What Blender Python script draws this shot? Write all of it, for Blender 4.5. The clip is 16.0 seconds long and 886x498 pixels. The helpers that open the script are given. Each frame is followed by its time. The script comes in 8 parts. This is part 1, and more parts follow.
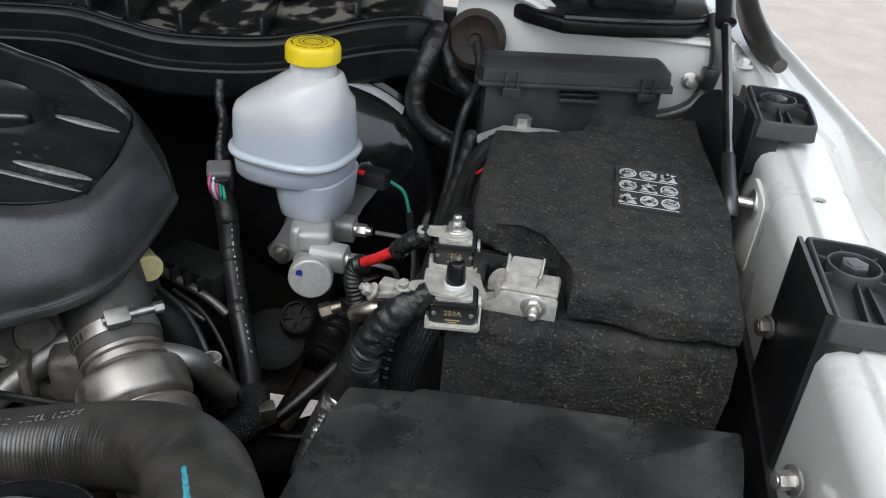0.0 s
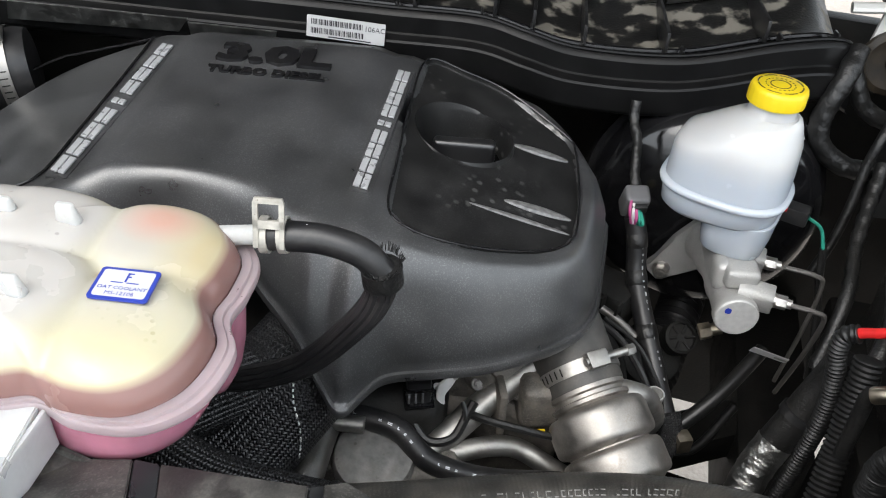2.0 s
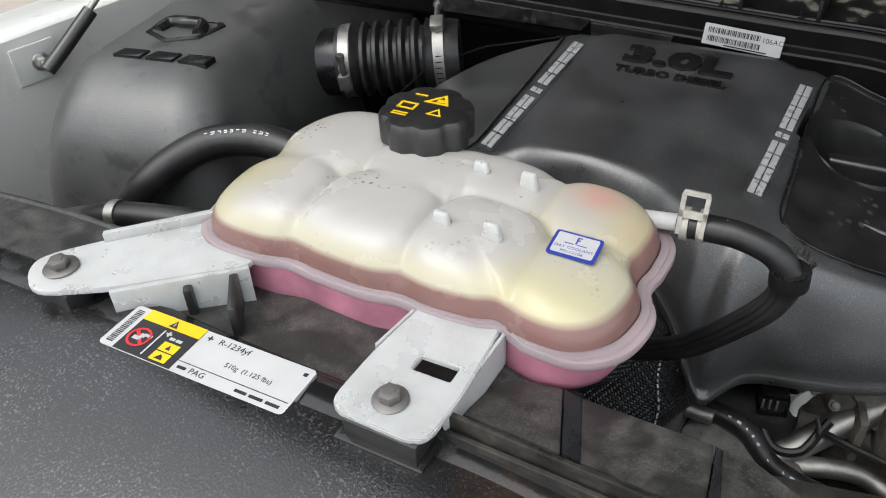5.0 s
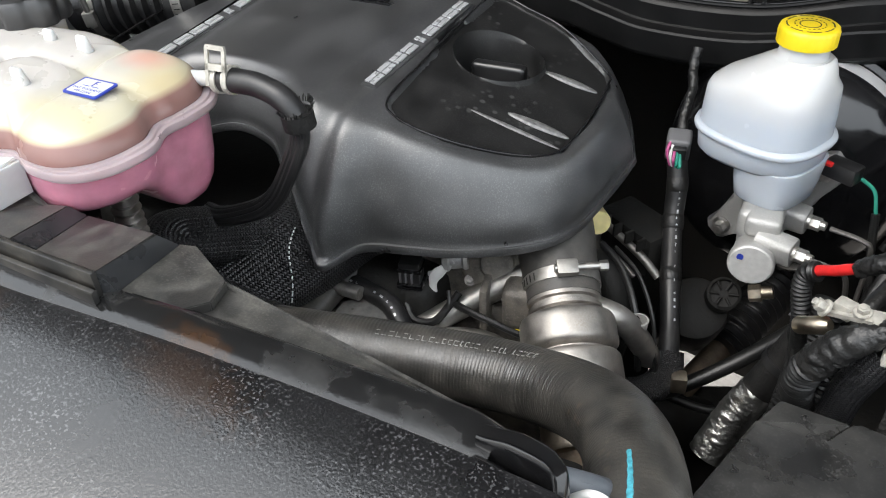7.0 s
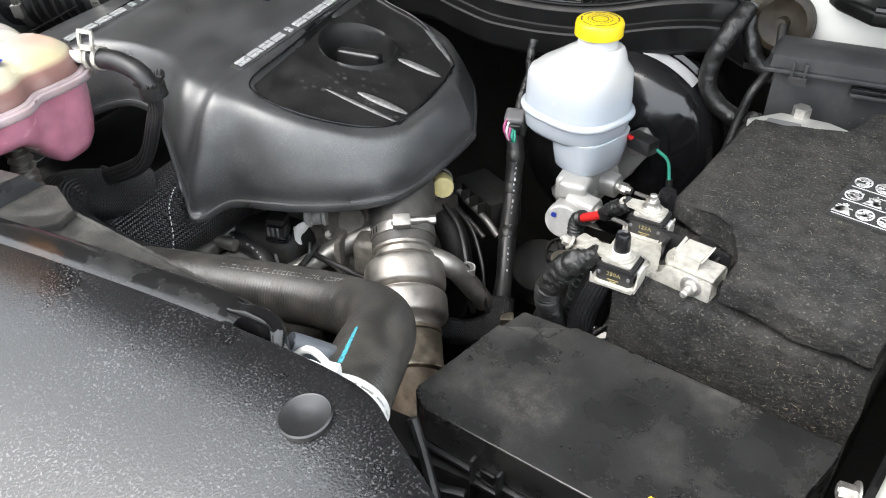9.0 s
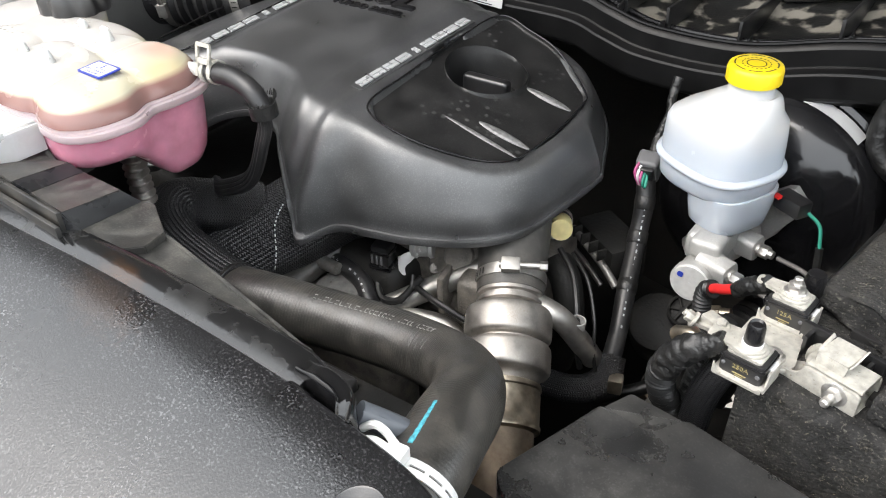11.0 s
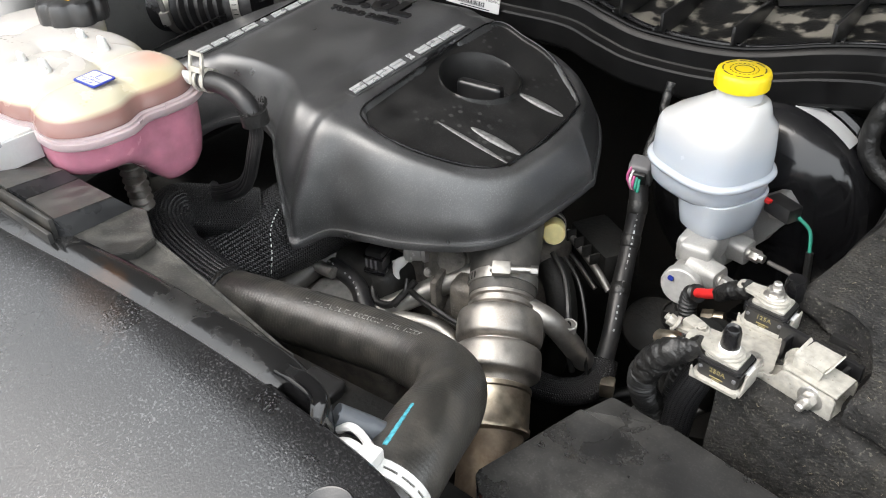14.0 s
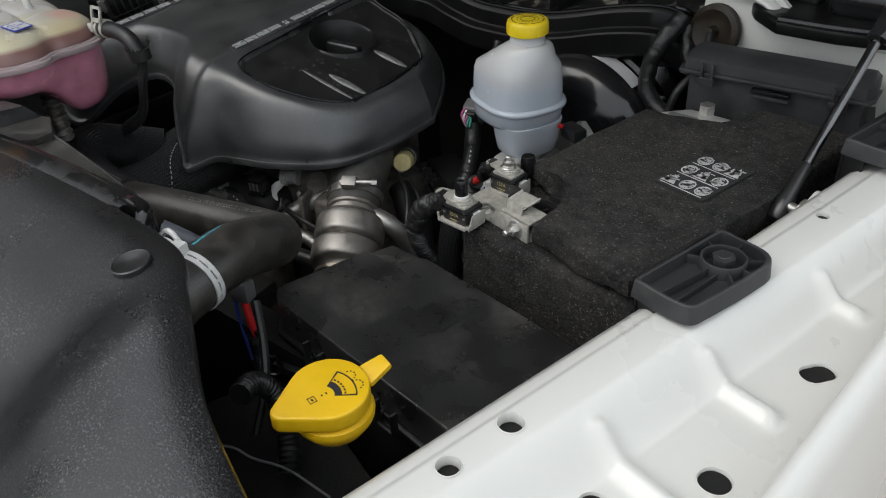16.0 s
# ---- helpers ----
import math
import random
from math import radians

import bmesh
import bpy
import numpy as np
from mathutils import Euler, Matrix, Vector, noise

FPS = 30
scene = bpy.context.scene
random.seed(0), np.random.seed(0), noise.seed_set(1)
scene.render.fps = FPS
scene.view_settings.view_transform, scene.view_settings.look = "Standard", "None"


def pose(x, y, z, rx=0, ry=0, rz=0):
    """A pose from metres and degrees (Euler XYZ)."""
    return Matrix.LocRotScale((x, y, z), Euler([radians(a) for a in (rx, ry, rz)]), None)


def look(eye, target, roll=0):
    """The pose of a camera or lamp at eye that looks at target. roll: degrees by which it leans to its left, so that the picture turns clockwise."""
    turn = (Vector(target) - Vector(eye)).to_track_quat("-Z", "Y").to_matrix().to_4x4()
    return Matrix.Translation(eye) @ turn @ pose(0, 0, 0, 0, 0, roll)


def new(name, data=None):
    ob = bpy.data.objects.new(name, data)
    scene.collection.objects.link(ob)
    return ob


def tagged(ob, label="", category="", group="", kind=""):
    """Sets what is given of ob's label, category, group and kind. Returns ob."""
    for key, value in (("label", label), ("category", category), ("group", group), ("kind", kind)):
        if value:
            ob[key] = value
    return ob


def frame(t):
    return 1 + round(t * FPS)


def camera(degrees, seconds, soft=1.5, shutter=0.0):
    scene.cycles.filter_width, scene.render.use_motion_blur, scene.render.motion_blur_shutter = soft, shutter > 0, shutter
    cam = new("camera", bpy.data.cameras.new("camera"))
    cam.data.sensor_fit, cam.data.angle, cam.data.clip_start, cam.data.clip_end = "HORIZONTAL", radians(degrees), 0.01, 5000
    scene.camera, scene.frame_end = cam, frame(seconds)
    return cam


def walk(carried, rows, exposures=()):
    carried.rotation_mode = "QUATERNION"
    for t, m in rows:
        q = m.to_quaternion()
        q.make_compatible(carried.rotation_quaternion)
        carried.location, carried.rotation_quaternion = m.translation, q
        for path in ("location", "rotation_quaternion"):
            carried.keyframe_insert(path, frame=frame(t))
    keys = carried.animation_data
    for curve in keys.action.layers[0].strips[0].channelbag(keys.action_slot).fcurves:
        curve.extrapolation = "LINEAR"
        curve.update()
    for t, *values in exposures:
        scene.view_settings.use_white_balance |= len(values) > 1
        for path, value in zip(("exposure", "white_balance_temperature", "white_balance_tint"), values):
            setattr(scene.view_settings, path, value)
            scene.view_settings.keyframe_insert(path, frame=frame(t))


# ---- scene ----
LENS = 57.97
PATH = [
    (0, (0.6686, -0.0893, 1.3014), (0.5820, 0.7670, 0.7922), 4.77),
    (0.5, (0.6029, -0.0687, 1.3160), (0.4468, 0.7301, 0.7350), 4.27),
    (1, (0.4916, -0.0742, 1.3407), (0.3196, 0.7123, 0.7475), 4.42),
    (1.5, (0.4044, -0.0968, 1.3642), (0.2197, 0.6849, 0.7686), 4.39),
    (2, (0.3482, -0.1080, 1.3834), (0.1384, 0.6609, 0.7794), 3.87),
    (2.5, (0.2763, -0.1116, 1.3875), (0.0466, 0.6425, 0.7723), 3.43),
    (3, (0.2140, -0.1289, 1.3898), (-0.0402, 0.6084, 0.7639), 2.61),
    (3.2, (0.1917, -0.1443, 1.3933), (-0.0953, 0.5794, 0.7656), 1.70),
    (5.3, (0.3613, -0.1964, 1.4163), (-0.1733, 0.3894, 0.8072), -2.84),
    (5.5, (0.3985, -0.1792, 1.4085), (-0.1304, 0.4132, 0.8008), -2.38),
    (6, (0.4754, -0.1485, 1.3979), (-0.0401, 0.4602, 0.7947), -1.01),
    (6.5, (0.5580, -0.1282, 1.3772), (0.0278, 0.4781, 0.7846), -2.22),
    (7, (0.6333, -0.1060, 1.3527), (0.1214, 0.5122, 0.7563), -2.48),
    (7.5, (0.6720, -0.1189, 1.3595), (0.1785, 0.5167, 0.7658), -2.20),
    (8, (0.7411, -0.1318, 1.3712), (0.2616, 0.5197, 0.7834), -1.77),
    (8.2, (0.7701, -0.1539, 1.3790), (0.2943, 0.4975, 0.7880), -1.87),
    (10.3, (0.8569, -0.0771, 1.3998), (0.2810, 0.4868, 0.8078), -0.47),
    (10.5, (0.8389, -0.0762, 1.3973), (0.2508, 0.4761, 0.8064), -0.73),
    (11, (0.8013, -0.0646, 1.3900), (0.1874, 0.4634, 0.8032), -1.91),
    (11.5, (0.7713, -0.0492, 1.3889), (0.1444, 0.4672, 0.8055), -2.50),
    (12, (0.7425, -0.0475, 1.3766), (0.1072, 0.4591, 0.7938), -3.12),
    (12.5, (0.7513, -0.0442, 1.3763), (0.1134, 0.4577, 0.7921), -3.25),
    (13, (0.7435, -0.0278, 1.3846), (0.1145, 0.4828, 0.7984), -2.77),
    (13.5, (0.7616, -0.0361, 1.3978), (0.1338, 0.4759, 0.8115), -2.74),
    (14, (0.8225, -0.0510, 1.3973), (0.1953, 0.4641, 0.8131), -2.70),
    (14.5, (0.8871, -0.0701, 1.3889), (0.2512, 0.4379, 0.8078), -3.39),
    (15, (0.9319, -0.0781, 1.3885), (0.2951, 0.4359, 0.8139), -3.43),
    (15.5, (0.9758, -0.0982, 1.3912), (0.3372, 0.4265, 0.8283), -3.34),
    (16, (1.1312, -0.0877, 1.3960), (0.4943, 0.4467, 0.8403), -3.16),
]
cam = camera(LENS, 16.0, soft=1.1)
walk(cam, [(t, look(eye, target, roll)) for t, eye, target, roll in PATH],
     exposures=[(0.0, -0.05, 6200, 10), (0.5, 0.85, 6100, 10), (1.0, 1.6, 6200, 10), (1.5, 1.3, 6350, 10), (2.0, 0.5, 6450, 10), (2.5, 0.25, 6500, 10), (3.0, 0.1, 6550, 10), (5.5, 0.0, 6500, 10), (6.0, 0.25, 6500, 10),
                (6.5, 0.4, 6500, 10), (7.0, 0.65, 6500, 10), (7.5, 0.95, 6500, 10), (8.0, 1.1, 6500, 10), (10.5, 1.05, 6600, 11), (11.5, 0.9, 6700, 11), (12.5, 0.75, 6800, 12), (13.5, 0.75, 6750, 11), (14.5, 1.0, 6650, 11),
                (15.0, 0.75, 6550, 10), (15.5, 0.2, 6500, 10), (16.0, -0.6, 6500, 10)])

# ---- daylight: bright overcast sky, open to the front of the truck ----
world = bpy.data.worlds.new("overcast")
scene.world = world
world.use_nodes = True
wn = world.node_tree.nodes
sky = wn.new("ShaderNodeTexSky")
sky.sky_type = "NISHITA"
sky.sun_disc = False
sky.sun_elevation, sky.sun_rotation = radians(56), radians(200)
sky.dust_density, sky.ozone_density = 4.0, 1.0
pale = wn.new("ShaderNodeMix")
pale.data_type = "RGBA"
pale.inputs[0].default_value = 0.75
geo, sep, lum, tint = (wn.new(k) for k in ("ShaderNodeTexCoord", "ShaderNodeSeparateXYZ", "ShaderNodeMapRange", "ShaderNodeMix"))
# an overcast sky, brighter overhead than at the horizon
lum.inputs[1].default_value, lum.inputs[2].default_value, lum.inputs[3].default_value, lum.inputs[4].default_value = 0.0, 1.0, 0.80, 1.15
tint.data_type, tint.blend_type = "RGBA", "MULTIPLY"
tint.inputs[0].default_value = 1.0
tint.inputs[6].default_value = (9.0, 9.5, 9.75, 1)
world.node_tree.links.new(geo.outputs["Generated"], sep.inputs[0])
world.node_tree.links.new(sep.outputs[2], lum.inputs[0])
world.node_tree.links.new(lum.outputs[0], tint.inputs[7])
world.node_tree.links.new(tint.outputs[2], pale.inputs[7])
world.node_tree.links.new(sky.outputs[0], pale.inputs[6])
world.node_tree.links.new(pale.outputs[2], wn["Background"].inputs[0])
wn["Background"].inputs[1].default_value = 0.23
sun_data = bpy.data.lights.new("sun", "SUN")
sun_data.energy, sun_data.angle, sun_data.color = 1.2, radians(40), (1.0, 0.98, 0.95)
sun = new("sun", sun_data)
sun.matrix_world = look((-0.5, -1.55, 4.0), (0.2, 0.4, 1.0))

# ---- mesh helpers ----
ORIGIN = {}


def thing(name, label, category, base, group="", kind=""):
    ob = new(name)
    ob.empty_display_size = 0.02
    ob.location = base
    ORIGIN[ob.name] = Vector(base)
    return tagged(ob, label, category, group, kind)


PRINTS = ("print", "barcode", "warning_symbol", "symbol", "cap_print", "embossed_mark", "band_slots")


def part(name, bm, material, parent, label="", flat=False, angle=38):
    me = bpy.data.meshes.new(name)
    base = ORIGIN[parent.name]
    bmesh.ops.translate(bm, verts=bm.verts, vec=-base)
    bm.to_mesh(me)
    bm.free()
    if not flat:
        me.polygons.foreach_set("use_smooth", [True] * len(me.polygons))
        me.set_sharp_from_angle(angle=radians(angle))
    me.materials.append(material)
    ob = new(name, me)
    ob.parent = parent
    ORIGIN[ob.name] = base
    return tagged(ob, label, kind="stuff" if name in PRINTS else "")


def solid(name, bm, material, label, category, group="", kind="", flat=False, angle=38):
    """A thing that is one mesh, with its origin at its base."""
    co = [v.co for v in bm.verts]
    base = Vector((sum(c.x for c in co) / len(co), sum(c.y for c in co) / len(co), min(c.z for c in co)))
    me = bpy.data.meshes.new(name)
    bmesh.ops.translate(bm, verts=bm.verts, vec=-base)
    bm.to_mesh(me)
    bm.free()
    if not flat:
        me.polygons.foreach_set("use_smooth", [True] * len(me.polygons))
        me.set_sharp_from_angle(angle=radians(angle))
    me.materials.append(material)
    ob = new(name, me)
    ob.location = base
    ORIGIN[ob.name] = base
    return tagged(ob, label, category, group, kind)


def catmull(pts, per=8, closed=False):
    pts = [Vector(p) for p in pts]
    n = len(pts)
    out = []
    for i in range(n if closed else n - 1):
        if closed:
            a, b, c, d = pts[i - 1], pts[i], pts[(i + 1) % n], pts[(i + 2) % n]
        else:
            b, c = pts[i], pts[i + 1]
            a = pts[i - 1] if i else b + (b - c)
            d = pts[i + 2] if i + 2 < n else c + (c - b)
        for k in range(per):
            t = k / per
            out.append(0.5 * ((2 * b) + (c - a) * t + (2 * a - 5 * b + 4 * c - d) * t * t + (3 * b - a - 3 * c + d) * t ** 3))
    if not closed:
        out.append(pts[-1])
    return out


def resample(line, step):
    out, need = [line[0].copy()], step
    for a, b in zip(line, line[1:]):
        d = (b - a).length
        pos = 0.0
        while d - pos >= need:
            pos += need
            out.append(a.lerp(b, pos / d))
            need = step
        need -= d - pos
    if (out[-1] - line[-1]).length > step * 0.3:
        out.append(line[-1].copy())
    return out


def loft(rings, bm=None, cap_a=True, cap_b=True, closed=True):
    bm = bm or bmesh.new()
    vs = [[bm.verts.new(p) for p in r] for r in rings]
    n = len(vs[0])
    for a, b in zip(vs, vs[1:]):
        for i in range(n if closed else n - 1):
            j = (i + 1) % n
            bm.faces.new((a[i], a[j], b[j], b[i]))
    if cap_a:
        bm.faces.new(list(reversed(vs[0])))
    if cap_b:
        bm.faces.new(vs[-1])
    return bm


def tube(pts, r, n=14, per=8, step=None, radius=None, bm=None, smooth=True, squash=None, crumple=None):
    """A hose along pts. radius(s, length): the radius at that length along it. squash: (normal, factor). crumple: (size, depth) of wrinkles."""
    line = catmull(pts, per) if smooth else [Vector(p) for p in pts]
    if step:
        line = resample(line, step)
    tans = [(line[min(i + 1, len(line) - 1)] - line[max(i - 1, 0)]).normalized() for i in range(len(line))]
    side = tans[0].orthogonal().normalized()
    total = sum((b - a).length for a, b in zip(line, line[1:]))
    rings, s = [], 0.0
    for i, (p, t) in enumerate(zip(line, tans)):
        if i:
            s += (p - line[i - 1]).length
            side = (side - t * side.dot(t)).normalized()
        up = t.cross(side)
        rr = radius(s, total) if radius else r
        ring = []
        for k in range(n):
            a = 2 * math.pi * k / n
            o = (side * math.cos(a) + up * math.sin(a)) * rr
            if squash:
                q = Vector(squash[0])
                o -= q * o.dot(q) * (1 - squash[1])
            if crumple:
                o *= 1 + crumple[1] / rr * (noise.noise((p + o) / crumple[0]) + 0.5 * noise.noise((p + o) / crumple[0] * 2.7))
            ring.append(p + o)
        rings.append(ring)
    return loft(rings, bm)


def lathe(profile, origin, axis=(0, 0, 1), n=32, bm=None, ends=True, wob=None):
    """A turned body: profile of (radius, height along axis)."""
    q = Vector(axis).normalized().to_track_quat("Z", "Y").to_matrix()
    o = Vector(origin)
    rings = []
    for r, h in profile:
        ring = []
        for k in range(n):
            a = 2 * math.pi * k / n
            rr = r * (wob(a) if wob else 1)
            ring.append(o + q @ Vector((rr * math.cos(a), rr * math.sin(a), h)))
        rings.append(ring)
    return loft(rings, bm, ends, ends)


def add_box(bm, c, size, rot=None, bevel=0.0015, seg=2):
    m = Matrix.Translation(c) @ (rot.to_4x4() if rot else Matrix.Identity(4)) @ Matrix.Diagonal((*size, 1))
    made = bmesh.ops.create_cube(bm, size=1, matrix=m)
    if bevel:
        edges = {e for v in made["verts"] for e in v.link_edges}
        bmesh.ops.bevel(bm, geom=list(edges), offset=bevel, segments=seg, affect="EDGES", profile=0.6)
    return bm


def box(c, size, rot=None, bevel=0.0015, seg=2):
    return add_box(bmesh.new(), c, size, rot, bevel, seg)


def turn(deg, axis="Z"):
    return Matrix.Rotation(radians(deg), 3, axis)


def prism(poly, z0, z1, m=None, bevel=0.0, seg=2, bm=None):
    """An extruded outline of (x, y), placed by the 4 x 4 matrix m."""
    bm = bm or bmesh.new()
    m = m or Matrix.Identity(4)
    a = [bm.verts.new(m @ Vector((x, y, z0))) for x, y in poly]
    b = [bm.verts.new(m @ Vector((x, y, z1))) for x, y in poly]
    n = len(poly)
    faces = [bm.faces.new(list(reversed(a))), bm.faces.new(b)]
    faces += [bm.faces.new((a[i], a[(i + 1) % n], b[(i + 1) % n], b[i])) for i in range(n)]
    if bevel:
        edges = {e for f in faces[:2] for e in f.edges}
        bmesh.ops.bevel(bm, geom=list(edges), offset=bevel, segments=seg, affect="EDGES", profile=0.6)
    bmesh.ops.recalc_face_normals(bm, faces=bm.faces)
    return bm


def rounded(w, h, r, n=5, cx=0.0, cy=0.0):
    out = []
    for x, y, a0 in ((w / 2 - r, h / 2 - r, 0), (-w / 2 + r, h / 2 - r, 90), (-w / 2 + r, -h / 2 + r, 180), (w / 2 - r, -h / 2 + r, 270)):
        for k in range(n + 1):
            a = radians(a0 + 90 * k / n)
            out.append((cx + x + r * math.cos(a), cy + y + r * math.sin(a)))
    return out


def hexagon(r, spin=0):
    return [(r * math.cos(radians(60 * k + spin)), r * math.sin(radians(60 * k + spin))) for k in range(6)]


def fillet(poly, r, n=5):
    """The outline with its corners rounded."""
    out = []
    for i, p in enumerate(poly):
        p, a, b = Vector(p), Vector(poly[i - 1]), Vector(poly[(i + 1) % len(poly)])
        da, db = a - p, b - p
        k = min(r, da.length * 0.48, db.length * 0.48)
        s, e = p + da.normalized() * k, p + db.normalized() * k
        for j in range(n + 1):
            f = j / n
            q = s * (1 - f) ** 2 + p * 2 * f * (1 - f) + e * f * f
            out.append((q.x, q.y))
    return out


def plate_with_hole(outer, inner, z0, z1):
    """A flat plate with an opening through it."""
    bm = bmesh.new()
    edges = []
    for ring in (outer, inner):
        vs = [bm.verts.new((x, y, z1)) for x, y in ring]
        edges += [bm.edges.new((vs[i - 1], vs[i])) for i in range(len(vs))]
    bmesh.ops.triangle_fill(bm, use_beauty=True, use_dissolve=False, edges=edges, normal=(0, 0, 1))
    ext = bmesh.ops.extrude_face_region(bm, geom=list(bm.faces))
    bmesh.ops.translate(bm, verts=[g for g in ext["geom"] if isinstance(g, bmesh.types.BMVert)], vec=(0, 0, z0 - z1))
    bmesh.ops.recalc_face_normals(bm, faces=bm.faces)
    return bm


def frame_at(p, normal=(0, 0, 1), spin=0):
    return Matrix.Translation(p) @ Vector(normal).normalized().to_track_quat("Z", "Y").to_matrix().to_4x4() @ Matrix.Rotation(radians(spin), 4, "Z")


def plane_at(p, x_dir, y_dir):
    """A frame at p with its x and y along those ways."""
    x = Vector(x_dir).normalized()
    z = x.cross(Vector(y_dir)).normalized()
    y = z.cross(x)
    m = Matrix((x, y, z)).transposed().to_4x4()
    return Matrix.Translation(p) @ m


def lettering(text, size, depth, m, align="CENTER", shear=0.0, wide=1.0, bold=0.0):
    """Raised letters in Blender's own font."""
    cu = bpy.data.curves.new("letters", "FONT")
    cu.body, cu.size, cu.extrude, cu.align_x, cu.align_y, cu.shear = text, size, depth, align, "CENTER", shear
    cu.resolution_u, cu.offset = 2, bold
    ob = bpy.data.objects.new("letters", cu)
    me = bpy.data.meshes.new_from_object(ob)
    bm = bmesh.new()
    bm.from_mesh(me)
    bpy.data.objects.remove(ob)
    bpy.data.curves.remove(cu)
    bpy.data.meshes.remove(me)
    bmesh.ops.transform(bm, matrix=m @ Matrix.Diagonal((wide, 1, 1, 1)), verts=bm.verts)
    return bm


def bars(rows, m, depth=0.0002):
    """Flat bars (cx, cy, w, h) on the plane of m."""
    bm = bmesh.new()
    for cx, cy, w, h in rows:
        prism([(cx - w / 2, cy - h / 2), (cx + w / 2, cy - h / 2), (cx + w / 2, cy + h / 2), (cx - w / 2, cy + h / 2)], 0, depth, m, bm=bm)
    return bm


def add_bolt(bm, p, axis, r=0.007, washer=0.011, h=0.006, spin=10):
    lathe([(washer, 0), (washer, 0.0015), (washer * 0.9, 0.0022)], p, axis, 20, bm)
    prism(hexagon(r, spin), 0.002, 0.002 + h, frame_at(p, axis), 0.0007, 2, bm)
    lathe([(r * 0.55, 0.002 + h), (r * 0.5, 0.0026 + h)], p, axis, 14, bm)
    return bm


def bolt(p, axis, **k):
    return add_bolt(bmesh.new(), p, axis, **k)

# ---- materials ----


def material(name, color, rough=0.5, metal=0.0, grain=None, mottle=None, dust=None, spots=None, coat=0.0, sss=0.0, sss_radius=0.01, spec=0.5, streak=None, speck=None):
    """speck: (colour, amount, size) of fine pale specks in the grain. grain: (size in metres, strength) of fine relief.
    mottle: (size, amount) of uneven colour.
    dust: (colour, amount 0 to 1, size) of settled dirt. streak: stretch of the grain along each axis."""
    m = bpy.data.materials.new(name)
    m.use_nodes = True
    nt = m.node_tree
    n, link = nt.nodes, nt.links.new
    b = n["Principled BSDF"]
    b.inputs["Roughness"].default_value = rough
    b.inputs["Metallic"].default_value = metal
    b.inputs["Specular IOR Level"].default_value = spec
    b.inputs["Coat Weight"].default_value = coat
    b.inputs["Coat Roughness"].default_value = 0.08
    if sss:
        b.inputs["Subsurface Weight"].default_value = sss
        b.inputs["Subsurface Radius"].default_value = (1.0, 0.9, 0.8)
        b.inputs["Subsurface Scale"].default_value = sss_radius
    co = n.new("ShaderNodeTexCoord")
    mp = n.new("ShaderNodeMapping")
    mp.inputs["Scale"].default_value = streak or (1, 1, 1)
    link(co.outputs["Object"], mp.inputs[0])

    def noise_tex(size, detail=3.0):
        t = n.new("ShaderNodeTexNoise")
        t.inputs["Scale"].default_value = 1.0 / size
        t.inputs["Detail"].default_value = detail
        link(mp.outputs[0], t.inputs[0])
        return t

    def ramp(src, lo, hi, a, c):
        r = n.new("ShaderNodeMapRange")
        r.inputs[1].default_value, r.inputs[2].default_value = lo, hi
        r.inputs[3].default_value, r.inputs[4].default_value = a, c
        link(src, r.inputs[0])
        return r.outputs[0]

    def mix(fac, a, c, how="MIX"):
        x = n.new("ShaderNodeMix")
        x.data_type, x.blend_type = "RGBA", how
        if isinstance(fac, float):
            x.inputs[0].default_value = fac
        else:
            link(fac, x.inputs[0])
        for slot, v in ((6, a), (7, c)):
            if isinstance(v, tuple):
                x.inputs[slot].default_value = v
            else:
                link(v, x.inputs[slot])
        return x.outputs[2]

    col = (*color, 1)
    rgh = None
    size, amount = mottle or (0.05, 0.15)
    t = noise_tex(size, 6.0)
    fac = ramp(t.outputs[0], 0.3, 0.7, 0.0, 1.0)
    col = mix(fac, tuple(c * (1 - amount) for c in color) + (1,), tuple(min(1.0, c * (1 + amount)) for c in color) + (1,))
    rgh = ramp(t.outputs[0], 0.3, 0.7, max(0.03, rough - 0.06), min(1.0, rough + 0.07))
    if dust:
        dcol, damount, dsize = dust
        t1, t2 = noise_tex(dsize, 5.0), noise_tex(dsize * 0.13, 4.0)
        m1 = ramp(t1.outputs[0], 0.42, 0.72, 0.0, damount)
        m2 = ramp(t2.outputs[0], 0.35, 0.65, 0.35, 1.0)
        mul = n.new("ShaderNodeMath")
        mul.operation = "MULTIPLY"
        link(m1, mul.inputs[0])
        link(m2, mul.inputs[1])
        col = mix(mul.outputs[0], col, (*dcol, 1))
        add = n.new("ShaderNodeMath")
        add.operation = "MULTIPLY_ADD"
        add.inputs[1].default_value = 0.35
        link(mul.outputs[0], add.inputs[0])
        link(rgh, add.inputs[2])
        add.use_clamp = True
        rgh = add.outputs[0]
    if spots:
        scol, samount, ssize, rare, patch = (*spots, 0.52, 2.3)[:5]
        vt = n.new("ShaderNodeTexVoronoi")
        vt.inputs["Scale"].default_value = 1.0 / ssize
        link(mp.outputs[0], vt.inputs[0])
        inner = ramp(vt.outputs["Distance"], 0.20, 0.30, 1.0, 0.0)
        gate = ramp(noise_tex(ssize * patch, 2.0).outputs[0], rare, rare + 0.1, 0.0, samount)
        mul = n.new("ShaderNodeMath")
        mul.operation = "MULTIPLY"
        link(inner, mul.inputs[0])
        link(gate, mul.inputs[1])
        col = mix(mul.outputs[0], col, (*scol, 1))
